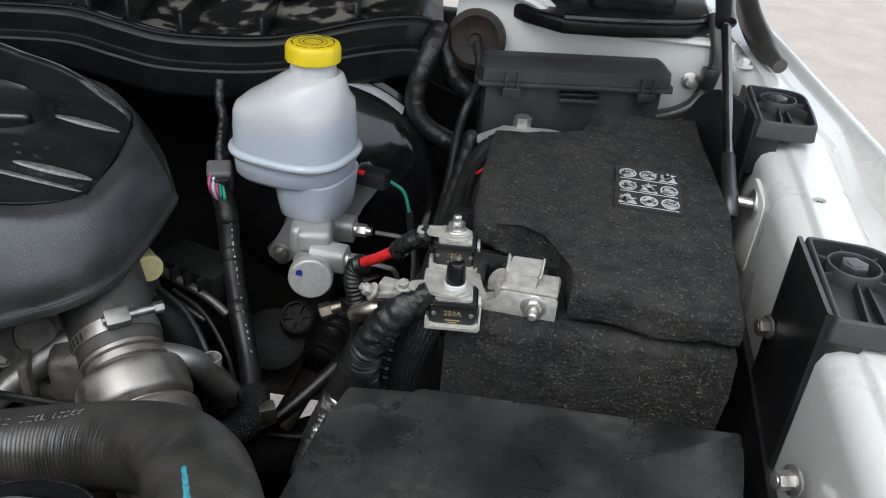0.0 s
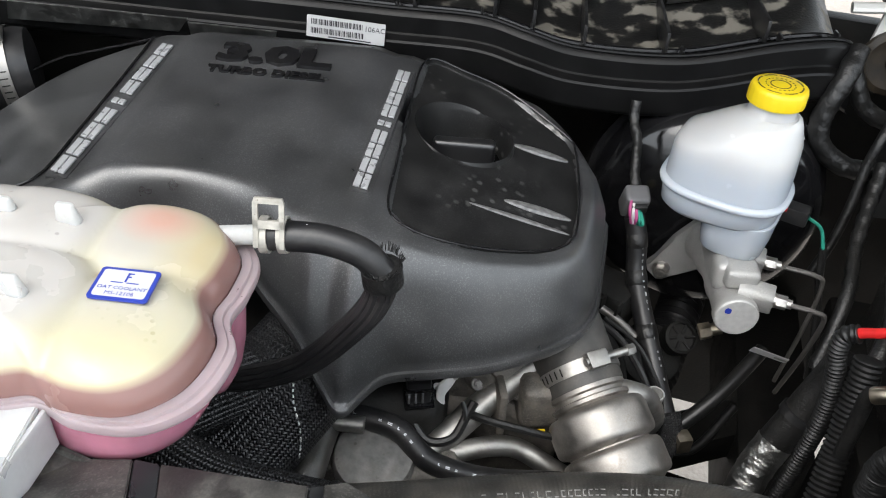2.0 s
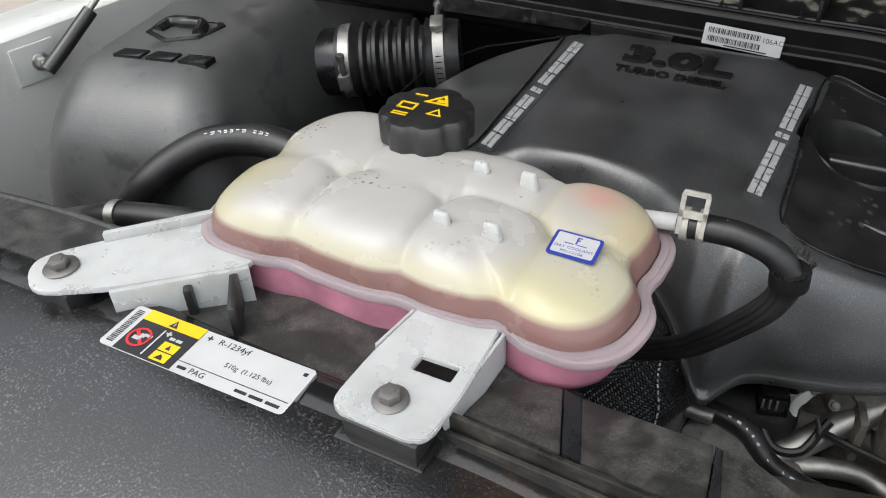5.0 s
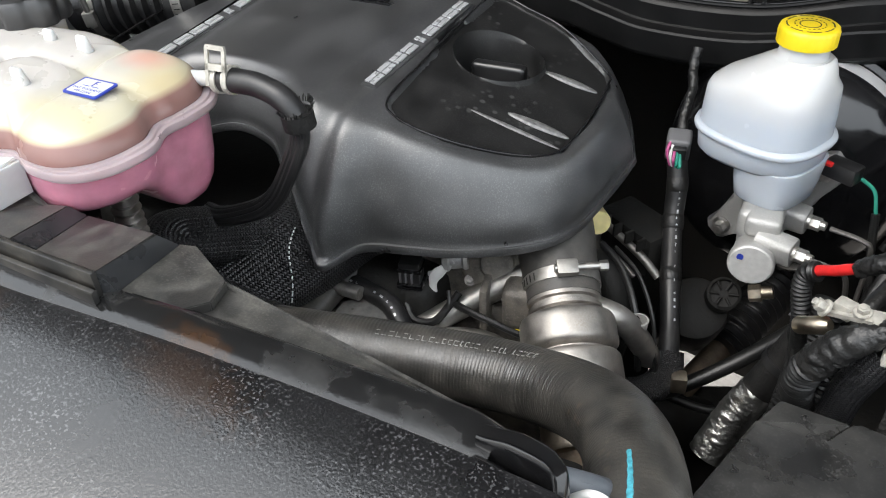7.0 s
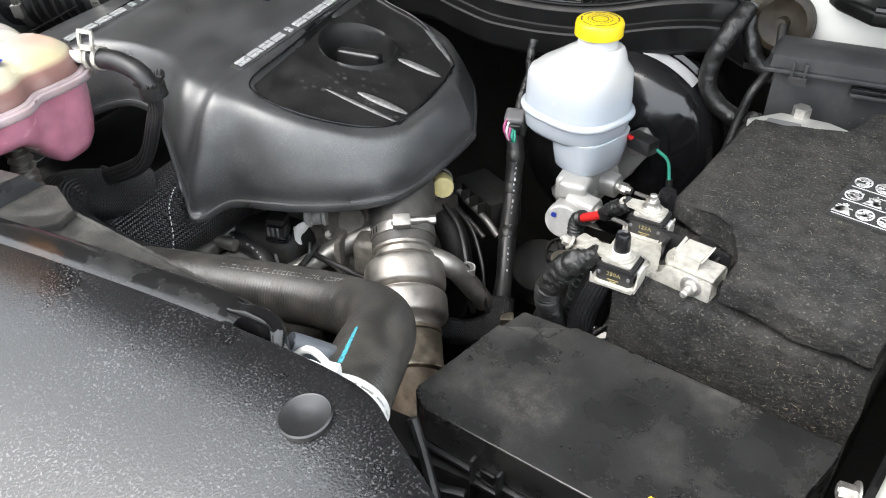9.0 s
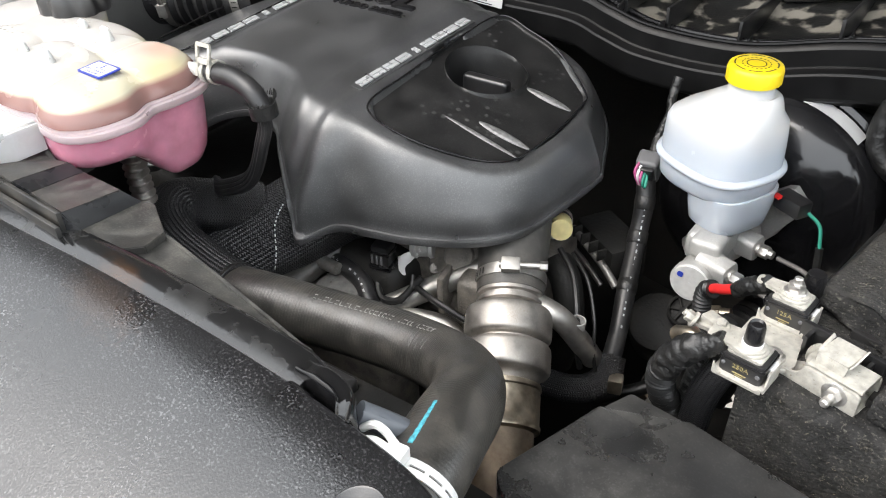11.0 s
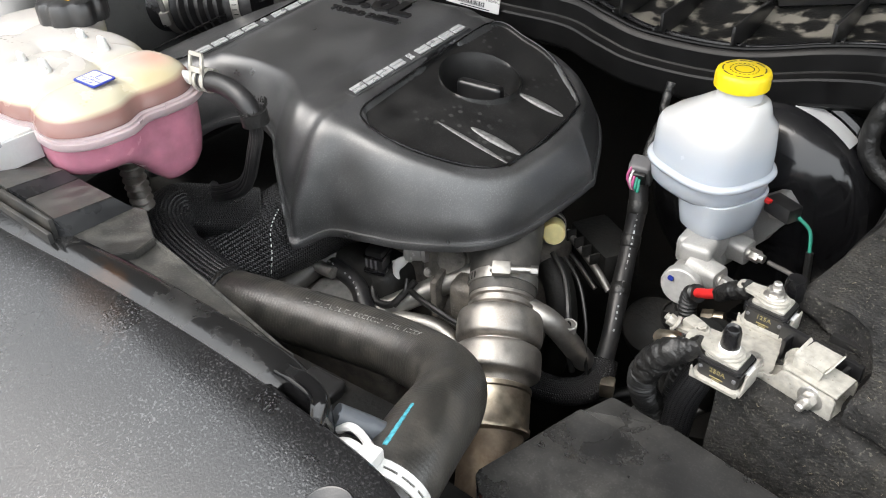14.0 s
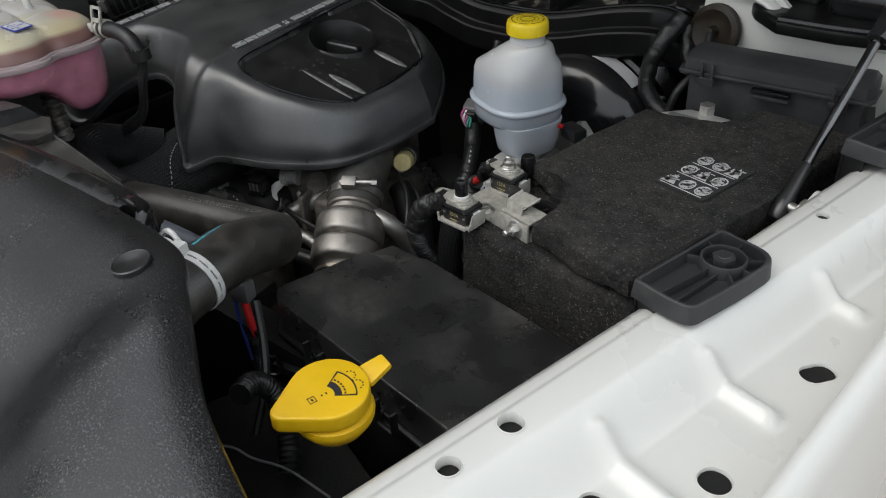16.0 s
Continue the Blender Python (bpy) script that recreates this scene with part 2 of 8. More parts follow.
    if speck:
        pcol, pamount, psize = speck
        fine = ramp(noise_tex(psize, 1.5).outputs[0], 0.54, 0.68, 0.0, pamount)
        wide = ramp(noise_tex(psize * 45, 3.0).outputs[0], 0.36, 0.64, 0.25, 1.0)
        mul = n.new("ShaderNodeMath")
        mul.operation = "MULTIPLY"
        link(fine, mul.inputs[0])
        link(wide, mul.inputs[1])
        col = mix(mul.outputs[0], col, (*pcol, 1))
    if isinstance(col, tuple):
        b.inputs["Base Color"].default_value = col
    else:
        link(col, b.inputs["Base Color"])
    link(rgh, b.inputs["Roughness"])
    if grain:
        t = noise_tex(grain[0], 2.0)
        bp = n.new("ShaderNodeBump")
        bp.inputs["Strength"].default_value = grain[1]
        bp.inputs["Distance"].default_value = grain[0] * 0.5
        link(t.outputs[0], bp.inputs["Height"])
        link(bp.outputs[0], b.inputs["Normal"])
    return m


DUST = (0.16, 0.15, 0.135)
# the cover's pale specks paint the sparkle of its grain
cover_mat = material("moulded black nylon", (0.033, 0.0335, 0.035), 0.32, grain=(0.0009, 0.30), mottle=(0.05, 0.35), dust=(DUST, 0.10, 0.07), spots=((0.055, 0.055, 0.055), 0.3, 0.012, 0.58, 5.0), spec=1.0, speck=((0.16, 0.16, 0.162), 0.6, 0.0011))
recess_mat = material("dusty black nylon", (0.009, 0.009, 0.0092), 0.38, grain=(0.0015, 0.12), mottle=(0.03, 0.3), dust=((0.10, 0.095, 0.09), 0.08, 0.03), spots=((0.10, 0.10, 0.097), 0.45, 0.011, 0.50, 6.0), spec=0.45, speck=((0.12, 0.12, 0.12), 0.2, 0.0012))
black_mat = material("black plastic", (0.011, 0.011, 0.0118), 0.34, grain=(0.001, 0.10), dust=(DUST, 0.07, 0.05), spec=0.8)
gloss_mat = material("smooth black plastic", (0.007, 0.007, 0.008), 0.22, mottle=(0.02, 0.2), dust=((0.2, 0.18, 0.16), 0.05, 0.05))
cowl_mat = material("dull black cowl plastic", (0.005, 0.005, 0.0052), 0.34, grain=(0.0015, 0.1), mottle=(0.03, 0.3), dust=((0.06, 0.057, 0.052), 0.06, 0.05), spec=0.22)
support_mat = material("weathered black plastic", (0.013, 0.0125, 0.012), 0.28, grain=(0.002, 0.06), dust=((0.19, 0.17, 0.14), 0.32, 0.035))
# near black: the shade of the deep bay is put into this colour
deep_mat = material("grime with deep shade in its colour", (0.009, 0.009, 0.0085), 0.6, grain=(0.004, 0.3), dust=((0.03, 0.026, 0.022), 0.5, 0.03), spec=0.3)
rubber_mat = material("dusty black rubber", (0.026, 0.0245, 0.022), 0.38, grain=(0.0015, 0.25), mottle=(0.02, 0.3), dust=((0.13, 0.11, 0.085), 0.28, 0.02), spots=((0.16, 0.12, 0.08), 0.4, 0.009, 0.58, 4.0), spec=0.9, speck=((0.16, 0.15, 0.13), 0.3, 0.0014))
# air cleaner colour is paled to carry the sky's sheen besides its dust
cleaner_mat = material("dusty black plastic paled for sky sheen", (0.064, 0.0645, 0.063), 0.40, grain=(0.0012, 0.4), mottle=(0.07, 0.3), dust=((0.19, 0.185, 0.17), 0.35, 0.09), spots=((0.02, 0.02, 0.02), 0.5, 0.016), spec=1.0, speck=((0.16, 0.16, 0.155), 0.4, 0.0012))
neck_mat = material("grey aged rubber", (0.048, 0.046, 0.043), 0.5, grain=(0.002, 0.2), mottle=(0.02, 0.25), dust=((0.15, 0.135, 0.115), 0.45, 0.02))
hose_mat = material("black hose rubber", (0.011, 0.011, 0.012), 0.38, grain=(0.001, 0.15), dust=((0.13, 0.12, 0.11), 0.2, 0.02))
tape_mat = material("black cloth tape", (0.0085, 0.0085, 0.0085), 0.40, grain=(0.003, 0.5), dust=((0.14, 0.128, 0.115), 0.10, 0.015))
wire_mat = material("black cable jacket", (0.010, 0.010, 0.010), 0.40, grain=(0.002, 0.2))
booster_mat = material("black enamel", (0.008, 0.008, 0.009), 0.16, mottle=(0.05, 0.3), dust=((0.1, 0.1, 0.1), 0.12, 0.05), coat=0.3)
paint_mat = material("white car paint", (0.66, 0.655, 0.625), 0.3, mottle=(0.08, 0.03), dust=((0.5, 0.47, 0.42), 0.10, 0.04), coat=0.6)
steel_mat = material("bare steel", (0.42, 0.41, 0.39), 0.42, 1.0, grain=(0.0015, 0.15), mottle=(0.01, 0.2))
satin_mat = material("satin stainless steel", (0.38, 0.36, 0.335), 0.50, 1.0, grain=(0.0015, 0.12), mottle=(0.012, 0.28), dust=((0.24, 0.20, 0.17), 0.35, 0.012), streak=(1, 1, 1), speck=((0.55, 0.53, 0.50), 0.25, 0.0016))
bright_mat = material("stainless pipe", (0.40, 0.39, 0.37), 0.48, 1.0, grain=(0.003, 0.08), mottle=(0.015, 0.25), dust=((0.22, 0.19, 0.155), 0.4, 0.02))
heat_mat = material("heat-stained steel", (0.50, 0.44, 0.35), 0.34, 1.0, grain=(0.002, 0.12), mottle=(0.012, 0.3), dust=((0.26, 0.19, 0.12), 0.35, 0.015))
rustpipe_mat = material("browned exhaust pipe", (0.20, 0.16, 0.12), 0.5, 0.7, grain=(0.003, 0.25), mottle=(0.015, 0.35), dust=((0.16, 0.1, 0.06), 0.5, 0.02))
plug_mat = material("satin aluminium", (0.55, 0.545, 0.53), 0.55, 0.35, grain=(0.001, 0.1), mottle=(0.006, 0.1))
cast_mat = material("cast aluminium", (0.47, 0.465, 0.45), 0.55, 0.55, grain=(0.0016, 0.6), mottle=(0.015, 0.18), dust=((0.26, 0.25, 0.23), 0.35, 0.015), speck=((0.62, 0.61, 0.59), 0.3, 0.0014))
engine_mat = material("dirty cast metal", (0.125, 0.115, 0.102), 0.6, 0.3, grain=(0.003, 0.5), mottle=(0.015, 0.45), dust=((0.20, 0.165, 0.13), 0.5, 0.015), speck=((0.30, 0.28, 0.25), 0.3, 0.0018))
dome_mat = material("dull grey metal dome", (0.20, 0.195, 0.185), 0.55, 0.4, grain=(0.002, 0.2), mottle=(0.012, 0.4), dust=((0.22, 0.19, 0.16), 0.5, 0.015), spots=((0.08, 0.07, 0.06), 0.6, 0.007))
tin_mat = material("tinned copper terminal", (0.41, 0.395, 0.355), 0.48, 0.25, grain=(0.001, 0.3), mottle=(0.006, 0.25), dust=((0.48, 0.45, 0.39), 0.5, 0.008), spots=((0.14, 0.12, 0.09), 0.6, 0.004, 0.56))
module_mat = material("greyed black plastic", (0.024, 0.025, 0.027), 0.48, grain=(0.001, 0.15), mottle=(0.04, 0.2), dust=((0.12, 0.115, 0.11), 0.25, 0.05))
zinc_mat = material("zinc-plated bolt", (0.62, 0.6, 0.57), 0.35, 0.9, grain=(0.001, 0.15), mottle=(0.005, 0.2))
darkbolt_mat = material("grey phosphate bolt", (0.2, 0.19, 0.18), 0.45, 0.7, grain=(0.001, 0.2))
yellow_mat = material("yellow plastic", (0.76, 0.565, 0.014), 0.36, grain=(0.001, 0.08), mottle=(0.02, 0.06))
washer_mat = material("orange-yellow plastic", (0.76, 0.47, 0.010), 0.34, grain=(0.001, 0.05), mottle=(0.02, 0.06))
grommet_mat = material("brown-black rubber", (0.016, 0.012, 0.008), 0.45, grain=(0.002, 0.2), mottle=(0.01, 0.4), dust=((0.06, 0.045, 0.025), 0.5, 0.012), spec=0.3)
arm_mat = material("glossy black plastic", (0.005, 0.005, 0.0055), 0.13, mottle=(0.012, 0.3), dust=((0.08, 0.075, 0.07), 0.06, 0.010), spec=0.7)
step_mat = material("smooth grey-black plastic", (0.026, 0.027, 0.029), 0.30, mottle=(0.03, 0.3), dust=((0.09, 0.087, 0.08), 0.15, 0.03))
smoke_mat = material("smoky grey-blue plastic", (0.10, 0.11, 0.125), 0.35, mottle=(0.02, 0.15), dust=((0.18, 0.17, 0.16), 0.2, 0.02))
cream_mat = material("cream plastic plug", (0.72, 0.62, 0.30), 0.45, mottle=(0.01, 0.1), sss=0.2, sss_radius=0.003)
white_mat = material("white nylon", (0.62, 0.62, 0.61), 0.4, mottle=(0.01, 0.06))
bracket_mat = material("milky polypropylene", (0.68, 0.685, 0.675), 0.28, mottle=(0.03, 0.08), dust=((0.42, 0.40, 0.37), 0.3, 0.02), sss=0.5, sss_radius=0.01)
red_mat = material("red cable jacket", (0.62, 0.02, 0.02), 0.4, mottle=(0.01, 0.15))
green_mat = material("green wire", (0.02, 0.24, 0.17), 0.45)
pink_mat = material("pink wire", (0.40, 0.07, 0.20), 0.45)
grey_mat = material("grey connector plastic", (0.13, 0.13, 0.135), 0.45, dust=(DUST, 0.2, 0.02))
silver_mat = material("silver badge paint", (0.50, 0.51, 0.52), 0.3, 0.4, mottle=(0.01, 0.08))
label_mat = material("white label paper", (0.53, 0.53, 0.53), 0.35, mottle=(0.02, 0.04))
ink_mat = material("black ink", (0.02, 0.02, 0.025), 0.5)
blueink_mat = material("blue ink", (0.02, 0.04, 0.30), 0.45)
greyink_mat = material("grey ink", (0.22, 0.22, 0.21), 0.5, mottle=(0.003, 0.5))
yellowink_mat = material("yellow label ink", (0.85, 0.55, 0.01), 0.4)
redink_mat = material("red label ink", (0.6, 0.03, 0.03), 0.4)
film_mat = material("clear sticker film", (0.020, 0.020, 0.020), 0.7, grain=(0.003, 0.6), mottle=(0.01, 0.35))
fibre_mat = material("straw fibre", (0.22, 0.19, 0.13), 0.8, mottle=(0.01, 0.4))
# dust on the lid is strengthened to paint in its hazy sky sheen
lid_mat = material("dusty smooth black plastic with painted sheen", (0.015, 0.015, 0.0153), 0.27, grain=(0.003, 0.04), mottle=(0.05, 0.4), dust=((0.13, 0.125, 0.115), 0.46, 0.07), spots=((0.09, 0.086, 0.077), 0.35, 0.013, 0.58, 5.0), spec=0.7, speck=((0.10, 0.10, 0.095), 0.3, 0.0016))
wall_mat = material("dark reflection wall", (0.05, 0.052, 0.05), 0.8, mottle=(1.5, 0.4), dust=((0.03, 0.03, 0.03), 0.6, 2.0))
gold_mat = material("gold print", (0.31, 0.26, 0.12), 0.5, mottle=(0.002, 0.4))
cyan_mat = material("cyan paint mark", (0.055, 0.29, 0.36), 0.55, mottle=(0.003, 0.45))
rod_mat = material("polished rod", (0.16, 0.16, 0.165), 0.2, 1.0)
foil_mat = material("heat-shield foil", (0.50, 0.50, 0.49), 0.34, 1.0, grain=(0.006, 0.5), mottle=(0.01, 0.2), dust=((0.25, 0.24, 0.22), 0.3, 0.01))
ground_mat = material("pale brown pavement", (0.36, 0.315, 0.275), 0.9, grain=(0.012, 0.6), mottle=(0.25, 0.12), dust=((0.25, 0.21, 0.18), 0.4, 0.02))
cowlfloor_mat = material("mud-stained black plastic", (0.010, 0.010, 0.010), 0.45, grain=(0.003, 0.3), dust=((0.14, 0.13, 0.11), 0.3, 0.03))
hoodmat = material("dark hood lining", (0.075, 0.075, 0.075), 0.7, mottle=(0.2, 0.1))


def see_through(m, amount):
    """Cloudy moulded plastic that lets some light and colour through."""
    b = m.node_tree.nodes["Principled BSDF"]
    b.inputs["Transmission Weight"].default_value = amount
    b.inputs["IOR"].default_value = 1.2


def pebble_material():
    """Finely grained black plastic with pale specks painted for its glints and dust."""
    m = material("grained black plastic", (0.0050, 0.0050, 0.0056), 0.30, dust=((0.08, 0.08, 0.08), 0.04, 0.15), spec=0.5, coat=0.58)
    nt = m.node_tree
    n, link = nt.nodes, nt.links.new
    b = n["Principled BSDF"]
    co = n.new("ShaderNodeTexCoord")
    t = n.new("ShaderNodeTexNoise")
    t.inputs["Scale"].default_value, t.inputs["Detail"].default_value = 680, 2
    link(co.outputs["Object"], t.inputs[0])
    bp = n.new("ShaderNodeBump")
    bp.inputs["Strength"].default_value, bp.inputs["Distance"].default_value = 0.6, 0.0004
    link(t.outputs[0], bp.inputs["Height"])
    link(bp.outputs[0], b.inputs["Normal"])
    fine = n.new("ShaderNodeBump")
    fine.inputs["Strength"].default_value, fine.inputs["Distance"].default_value = 0.45, 0.0004
    link(t.outputs[0], fine.inputs["Height"])
    link(fine.outputs[0], b.inputs["Coat Normal"])
    b.inputs["Coat Roughness"].default_value = 0.17
    speck = n.new("ShaderNodeTexNoise")
    speck.inputs["Scale"].default_value, speck.inputs["Detail"].default_value = 600, 2
    link(co.outputs["Object"], speck.inputs[0])
    wide = n.new("ShaderNodeTexNoise")
    wide.inputs["Scale"].default_value, wide.inputs["Detail"].default_value = 16, 4
    link(co.outputs["Object"], wide.inputs[0])
    a, g, x = n.new("ShaderNodeMapRange"), n.new("ShaderNodeMapRange"), n.new("ShaderNodeMix")
    a.inputs[1].default_value, a.inputs[2].default_value = 0.56, 0.66
    g.inputs[1].default_value, g.inputs[2].default_value, g.inputs[3].default_value, g.inputs[4].default_value = 0.38, 0.64, 0.15, 0.75
    link(speck.outputs[0], a.inputs[0])
    link(wide.outputs[0], g.inputs[0])
    mul = n.new("ShaderNodeMath")
    mul.operation = "MULTIPLY"
    link(a.outputs[0], mul.inputs[0])
    link(g.outputs[0], mul.inputs[1])
    x.data_type = "RGBA"
    x.inputs[7].default_value = (0.115, 0.115, 0.119, 1)
    link(mul.outputs[0], x.inputs[0])
    link(b.inputs["Base Color"].links[0].from_socket, x.inputs[6])
    link(x.outputs[2], b.inputs["Base Color"])
    return m


def stain(m, centre, radii, color, amount, size=0.012, rag=1.6):
    """A patch of dirt, rust or tint with a ragged edge round a place in the thing's own space."""
    nt = m.node_tree
    n, link = nt.nodes, nt.links.new
    b = n["Principled BSDF"]
    co, mp, ln, tx, ad, rg, x = (n.new(k) for k in ("ShaderNodeTexCoord", "ShaderNodeMapping", "ShaderNodeVectorMath", "ShaderNodeTexNoise", "ShaderNodeMath", "ShaderNodeMapRange", "ShaderNodeMix"))
    mp.vector_type = "TEXTURE"
    mp.inputs["Location"].default_value = centre
    mp.inputs["Scale"].default_value = radii
    link(co.outputs["Object"], mp.inputs[0])
    ln.operation = "LENGTH"
    link(mp.outputs[0], ln.inputs[0])
    tx.inputs["Scale"].default_value, tx.inputs["Detail"].default_value = 1 / size, 4
    link(co.outputs["Object"], tx.inputs[0])
    ad.operation = "MULTIPLY_ADD"
    ad.inputs[1].default_value = rag
    link(tx.outputs[0], ad.inputs[0])
    link(ln.outputs["Value"], ad.inputs[2])
    rg.inputs[1].default_value, rg.inputs[2].default_value, rg.inputs[3].default_value, rg.inputs[4].default_value = 0.3 + rag / 2, 1.0 + rag / 2, amount, 0.0
    link(ad.outputs[0], rg.inputs[0])
    x.data_type = "RGBA"
    x.inputs[7].default_value = (*color, 1)
    link(rg.outputs[0], x.inputs[0])
    link(b.inputs["Base Color"].links[0].from_socket, x.inputs[6])
    link(x.outputs[2], b.inputs["Base Color"])


def blotch(m, color, size, lo, hi, amount, rough):
    """Irregular patches with crisp edges: dried water marks, wet stains, mud."""
    nt = m.node_tree
    n, link = nt.nodes, nt.links.new
    b = n["Principled BSDF"]
    co, tx, rg, x, y = (n.new(k) for k in ("ShaderNodeTexCoord", "ShaderNodeTexNoise", "ShaderNodeMapRange", "ShaderNodeMix", "ShaderNodeMix"))
    tx.inputs["Scale"].default_value, tx.inputs["Detail"].default_value, tx.inputs["Roughness"].default_value = 1 / size, 4, 0.45
    link(co.outputs["Object"], tx.inputs[0])
    rg.inputs[1].default_value, rg.inputs[2].default_value, rg.inputs[3].default_value, rg.inputs[4].default_value = lo, hi, 0.0, amount
    link(tx.outputs[0], rg.inputs[0])
    x.data_type = "RGBA"
    x.inputs[7].default_value = (*color, 1)
    link(rg.outputs[0], x.inputs[0])
    link(b.inputs["Base Color"].links[0].from_socket, x.inputs[6])
    link(x.outputs[2], b.inputs["Base Color"])
    y.data_type = "FLOAT"
    y.inputs[3].default_value = rough
    link(rg.outputs[0], y.inputs[0])
    link(b.inputs["Roughness"].links[0].from_socket, y.inputs[2])
    link(y.outputs[0], b.inputs["Roughness"])


def felt_material():
    """Matted black fibre blanket with straw-coloured fibres and lint caught in it."""
    m = material("black felt blanket", (0.026, 0.0256, 0.0252), 0.95, mottle=(0.012, 0.45), dust=((0.085, 0.078, 0.066), 0.35, 0.06), spec=0.15)
    nt = m.node_tree
    n, link = nt.nodes, nt.links.new
    b = n["Principled BSDF"]
    old = b.inputs["Base Color"].links[0].from_socket
    co = n.new("ShaderNodeTexCoord")
    warp = n.new("ShaderNodeTexNoise")
    warp.inputs["Scale"].default_value = 60
    link(co.outputs["Object"], warp.inputs[0])
    off = n.new("ShaderNodeVectorMath")
    off.operation = "MULTIPLY_ADD"
    off.inputs[1].default_value = (0.03, 0.03, 0.03)
    link(warp.outputs["Color"], off.inputs[0])
    link(co.outputs["Object"], off.inputs[2])
    fib = n.new("ShaderNodeTexVoronoi")
    fib.feature, fib.inputs["Scale"].default_value = "DISTANCE_TO_EDGE", 210
    link(off.outputs[0], fib.inputs[0])
    thin = n.new("ShaderNodeMapRange")
    thin.inputs[1].default_value, thin.inputs[2].default_value, thin.inputs[3].default_value, thin.inputs[4].default_value = 0.0, 0.03, 1.0, 0.0
    link(fib.outputs["Distance"], thin.inputs[0])
    where = n.new("ShaderNodeTexNoise")
    where.inputs["Scale"].default_value, where.inputs["Detail"].default_value = 34, 4
    link(co.outputs["Object"], where.inputs[0])
    gate = n.new("ShaderNodeMapRange")
    gate.inputs[1].default_value, gate.inputs[2].default_value, gate.inputs[4].default_value = 0.58, 0.72, 0.55
    link(where.outputs[0], gate.inputs[0])
    mul = n.new("ShaderNodeMath")
    mul.operation = "MULTIPLY"
    link(thin.outputs[0], mul.inputs[0])
    link(gate.outputs[0], mul.inputs[1])
    x = n.new("ShaderNodeMix")
    x.data_type = "RGBA"
    x.inputs[7].default_value = (0.24, 0.21, 0.155, 1)
    link(mul.outputs[0], x.inputs[0])
    link(old, x.inputs[6])
    link(x.outputs[2], b.inputs["Base Color"])
    lint = n.new("ShaderNodeTexNoise")
    lint.inputs["Scale"].default_value, lint.inputs["Detail"].default_value = 420, 3
    link(co.outputs["Object"], lint.inputs[0])
    spot = n.new("ShaderNodeMapRange")
    spot.inputs[1].default_value, spot.inputs[2].default_value, spot.inputs[4].default_value = 0.58, 0.71, 0.55
    link(lint.outputs[0], spot.inputs[0])
    y = n.new("ShaderNodeMix")
    y.data_type = "RGBA"
    y.inputs[7].default_value = (0.15, 0.142, 0.12, 1)
    link(spot.outputs[0], y.inputs[0])
    link(x.outputs[2], y.inputs[6])
    link(y.outputs[2], b.inputs["Base Color"])
    t = n.new("ShaderNodeTexNoise")
    t.inputs["Scale"].default_value, t.inputs["Detail"].default_value = 350, 5
    link(co.outputs["Object"], t.inputs[0])
    bp = n.new("ShaderNodeBump")
    bp.inputs["Strength"].default_value, bp.inputs["Distance"].default_value = 1.0, 0.003
    link(t.outputs[0], bp.inputs["Height"])
    link(bp.outputs[0], b.inputs["Normal"])
    return m


def fluid_plastic(name, dry, wet, level, blend, sss_radius, rough=0.28, sss=0.8, speckled=False, tints=()):
    """Milky moulded plastic that shows the liquid standing in it up to a level (height above the thing's base)."""
    m = material(name, dry, rough, mottle=(0.05, 0.03), spots=(tuple(c * 0.25 for c in dry), 0.7 if speckled else 0.0, 0.0050, 0.60, 8.0), sss=sss, sss_radius=sss_radius)
    for tint in tints:
        stain(m, *tint, rag=0.15)
    nt = m.node_tree
    n, link = nt.nodes, nt.links.new
    b = n["Principled BSDF"]
    old = b.inputs["Base Color"].links[0].from_socket
    co = n.new("ShaderNodeTexCoord")
    sep = n.new("ShaderNodeSeparateXYZ")
    link(co.outputs["Object"], sep.inputs[0])
    r = n.new("ShaderNodeMapRange")
    r.inputs[1].default_value, r.inputs[2].default_value = level - blend, level + blend
    r.inputs[3].default_value, r.inputs[4].default_value = 1.0, 0.0
    link(sep.outputs[2], r.inputs[0])
    x = n.new("ShaderNodeMix")
    x.data_type = "RGBA"
    x.inputs[7].default_value = (*wet, 1)
    link(r.outputs[0], x.inputs[0])
    link(old, x.inputs[6])
    link(x.outputs[2], b.inputs["Base Color"])
    return m


def braid_material():
    """Woven black sleeve: a diamond weave of glossy strands."""
    m = material("woven black sleeve", (0.010, 0.010, 0.011), 0.36, spec=0.55)
    return m


pebble_mat = pebble_material()
felt_mat = felt_material()
braid_mat = braid_material()
ridge_mat = material("black ridge paled by dust and painted highlight", (0.13, 0.13, 0.128), 0.42, mottle=(0.006, 0.5), spec=0.8)
ledge_mat = material("dusty grey plastic ledge", (0.030, 0.0295, 0.028), 0.44, grain=(0.0015, 0.2), mottle=(0.010, 0.4), dust=((0.17, 0.16, 0.14), 0.45, 0.016), spots=((0.025, 0.025, 0.025), 0.5, 0.016), speck=((0.16, 0.155, 0.14), 0.4, 0.0016))
band_mat = material("water-stained black plastic", (0.015, 0.015, 0.0152), 0.27, grain=(0.003, 0.05), mottle=(0.02, 0.4), dust=((0.10, 0.097, 0.092), 0.20, 0.022), spec=0.6)
blotch(band_mat, (0.0085, 0.0085, 0.0088), 0.032, 0.44, 0.475, 0.90, 0.13)
blotch(ledge_mat, (0.018, 0.0175, 0.017), 0.05, 0.55, 0.60, 0.7, 0.3)
blotch(cowlfloor_mat, (0.27, 0.25, 0.21), 0.030, 0.52, 0.60, 0.85, 0.85)
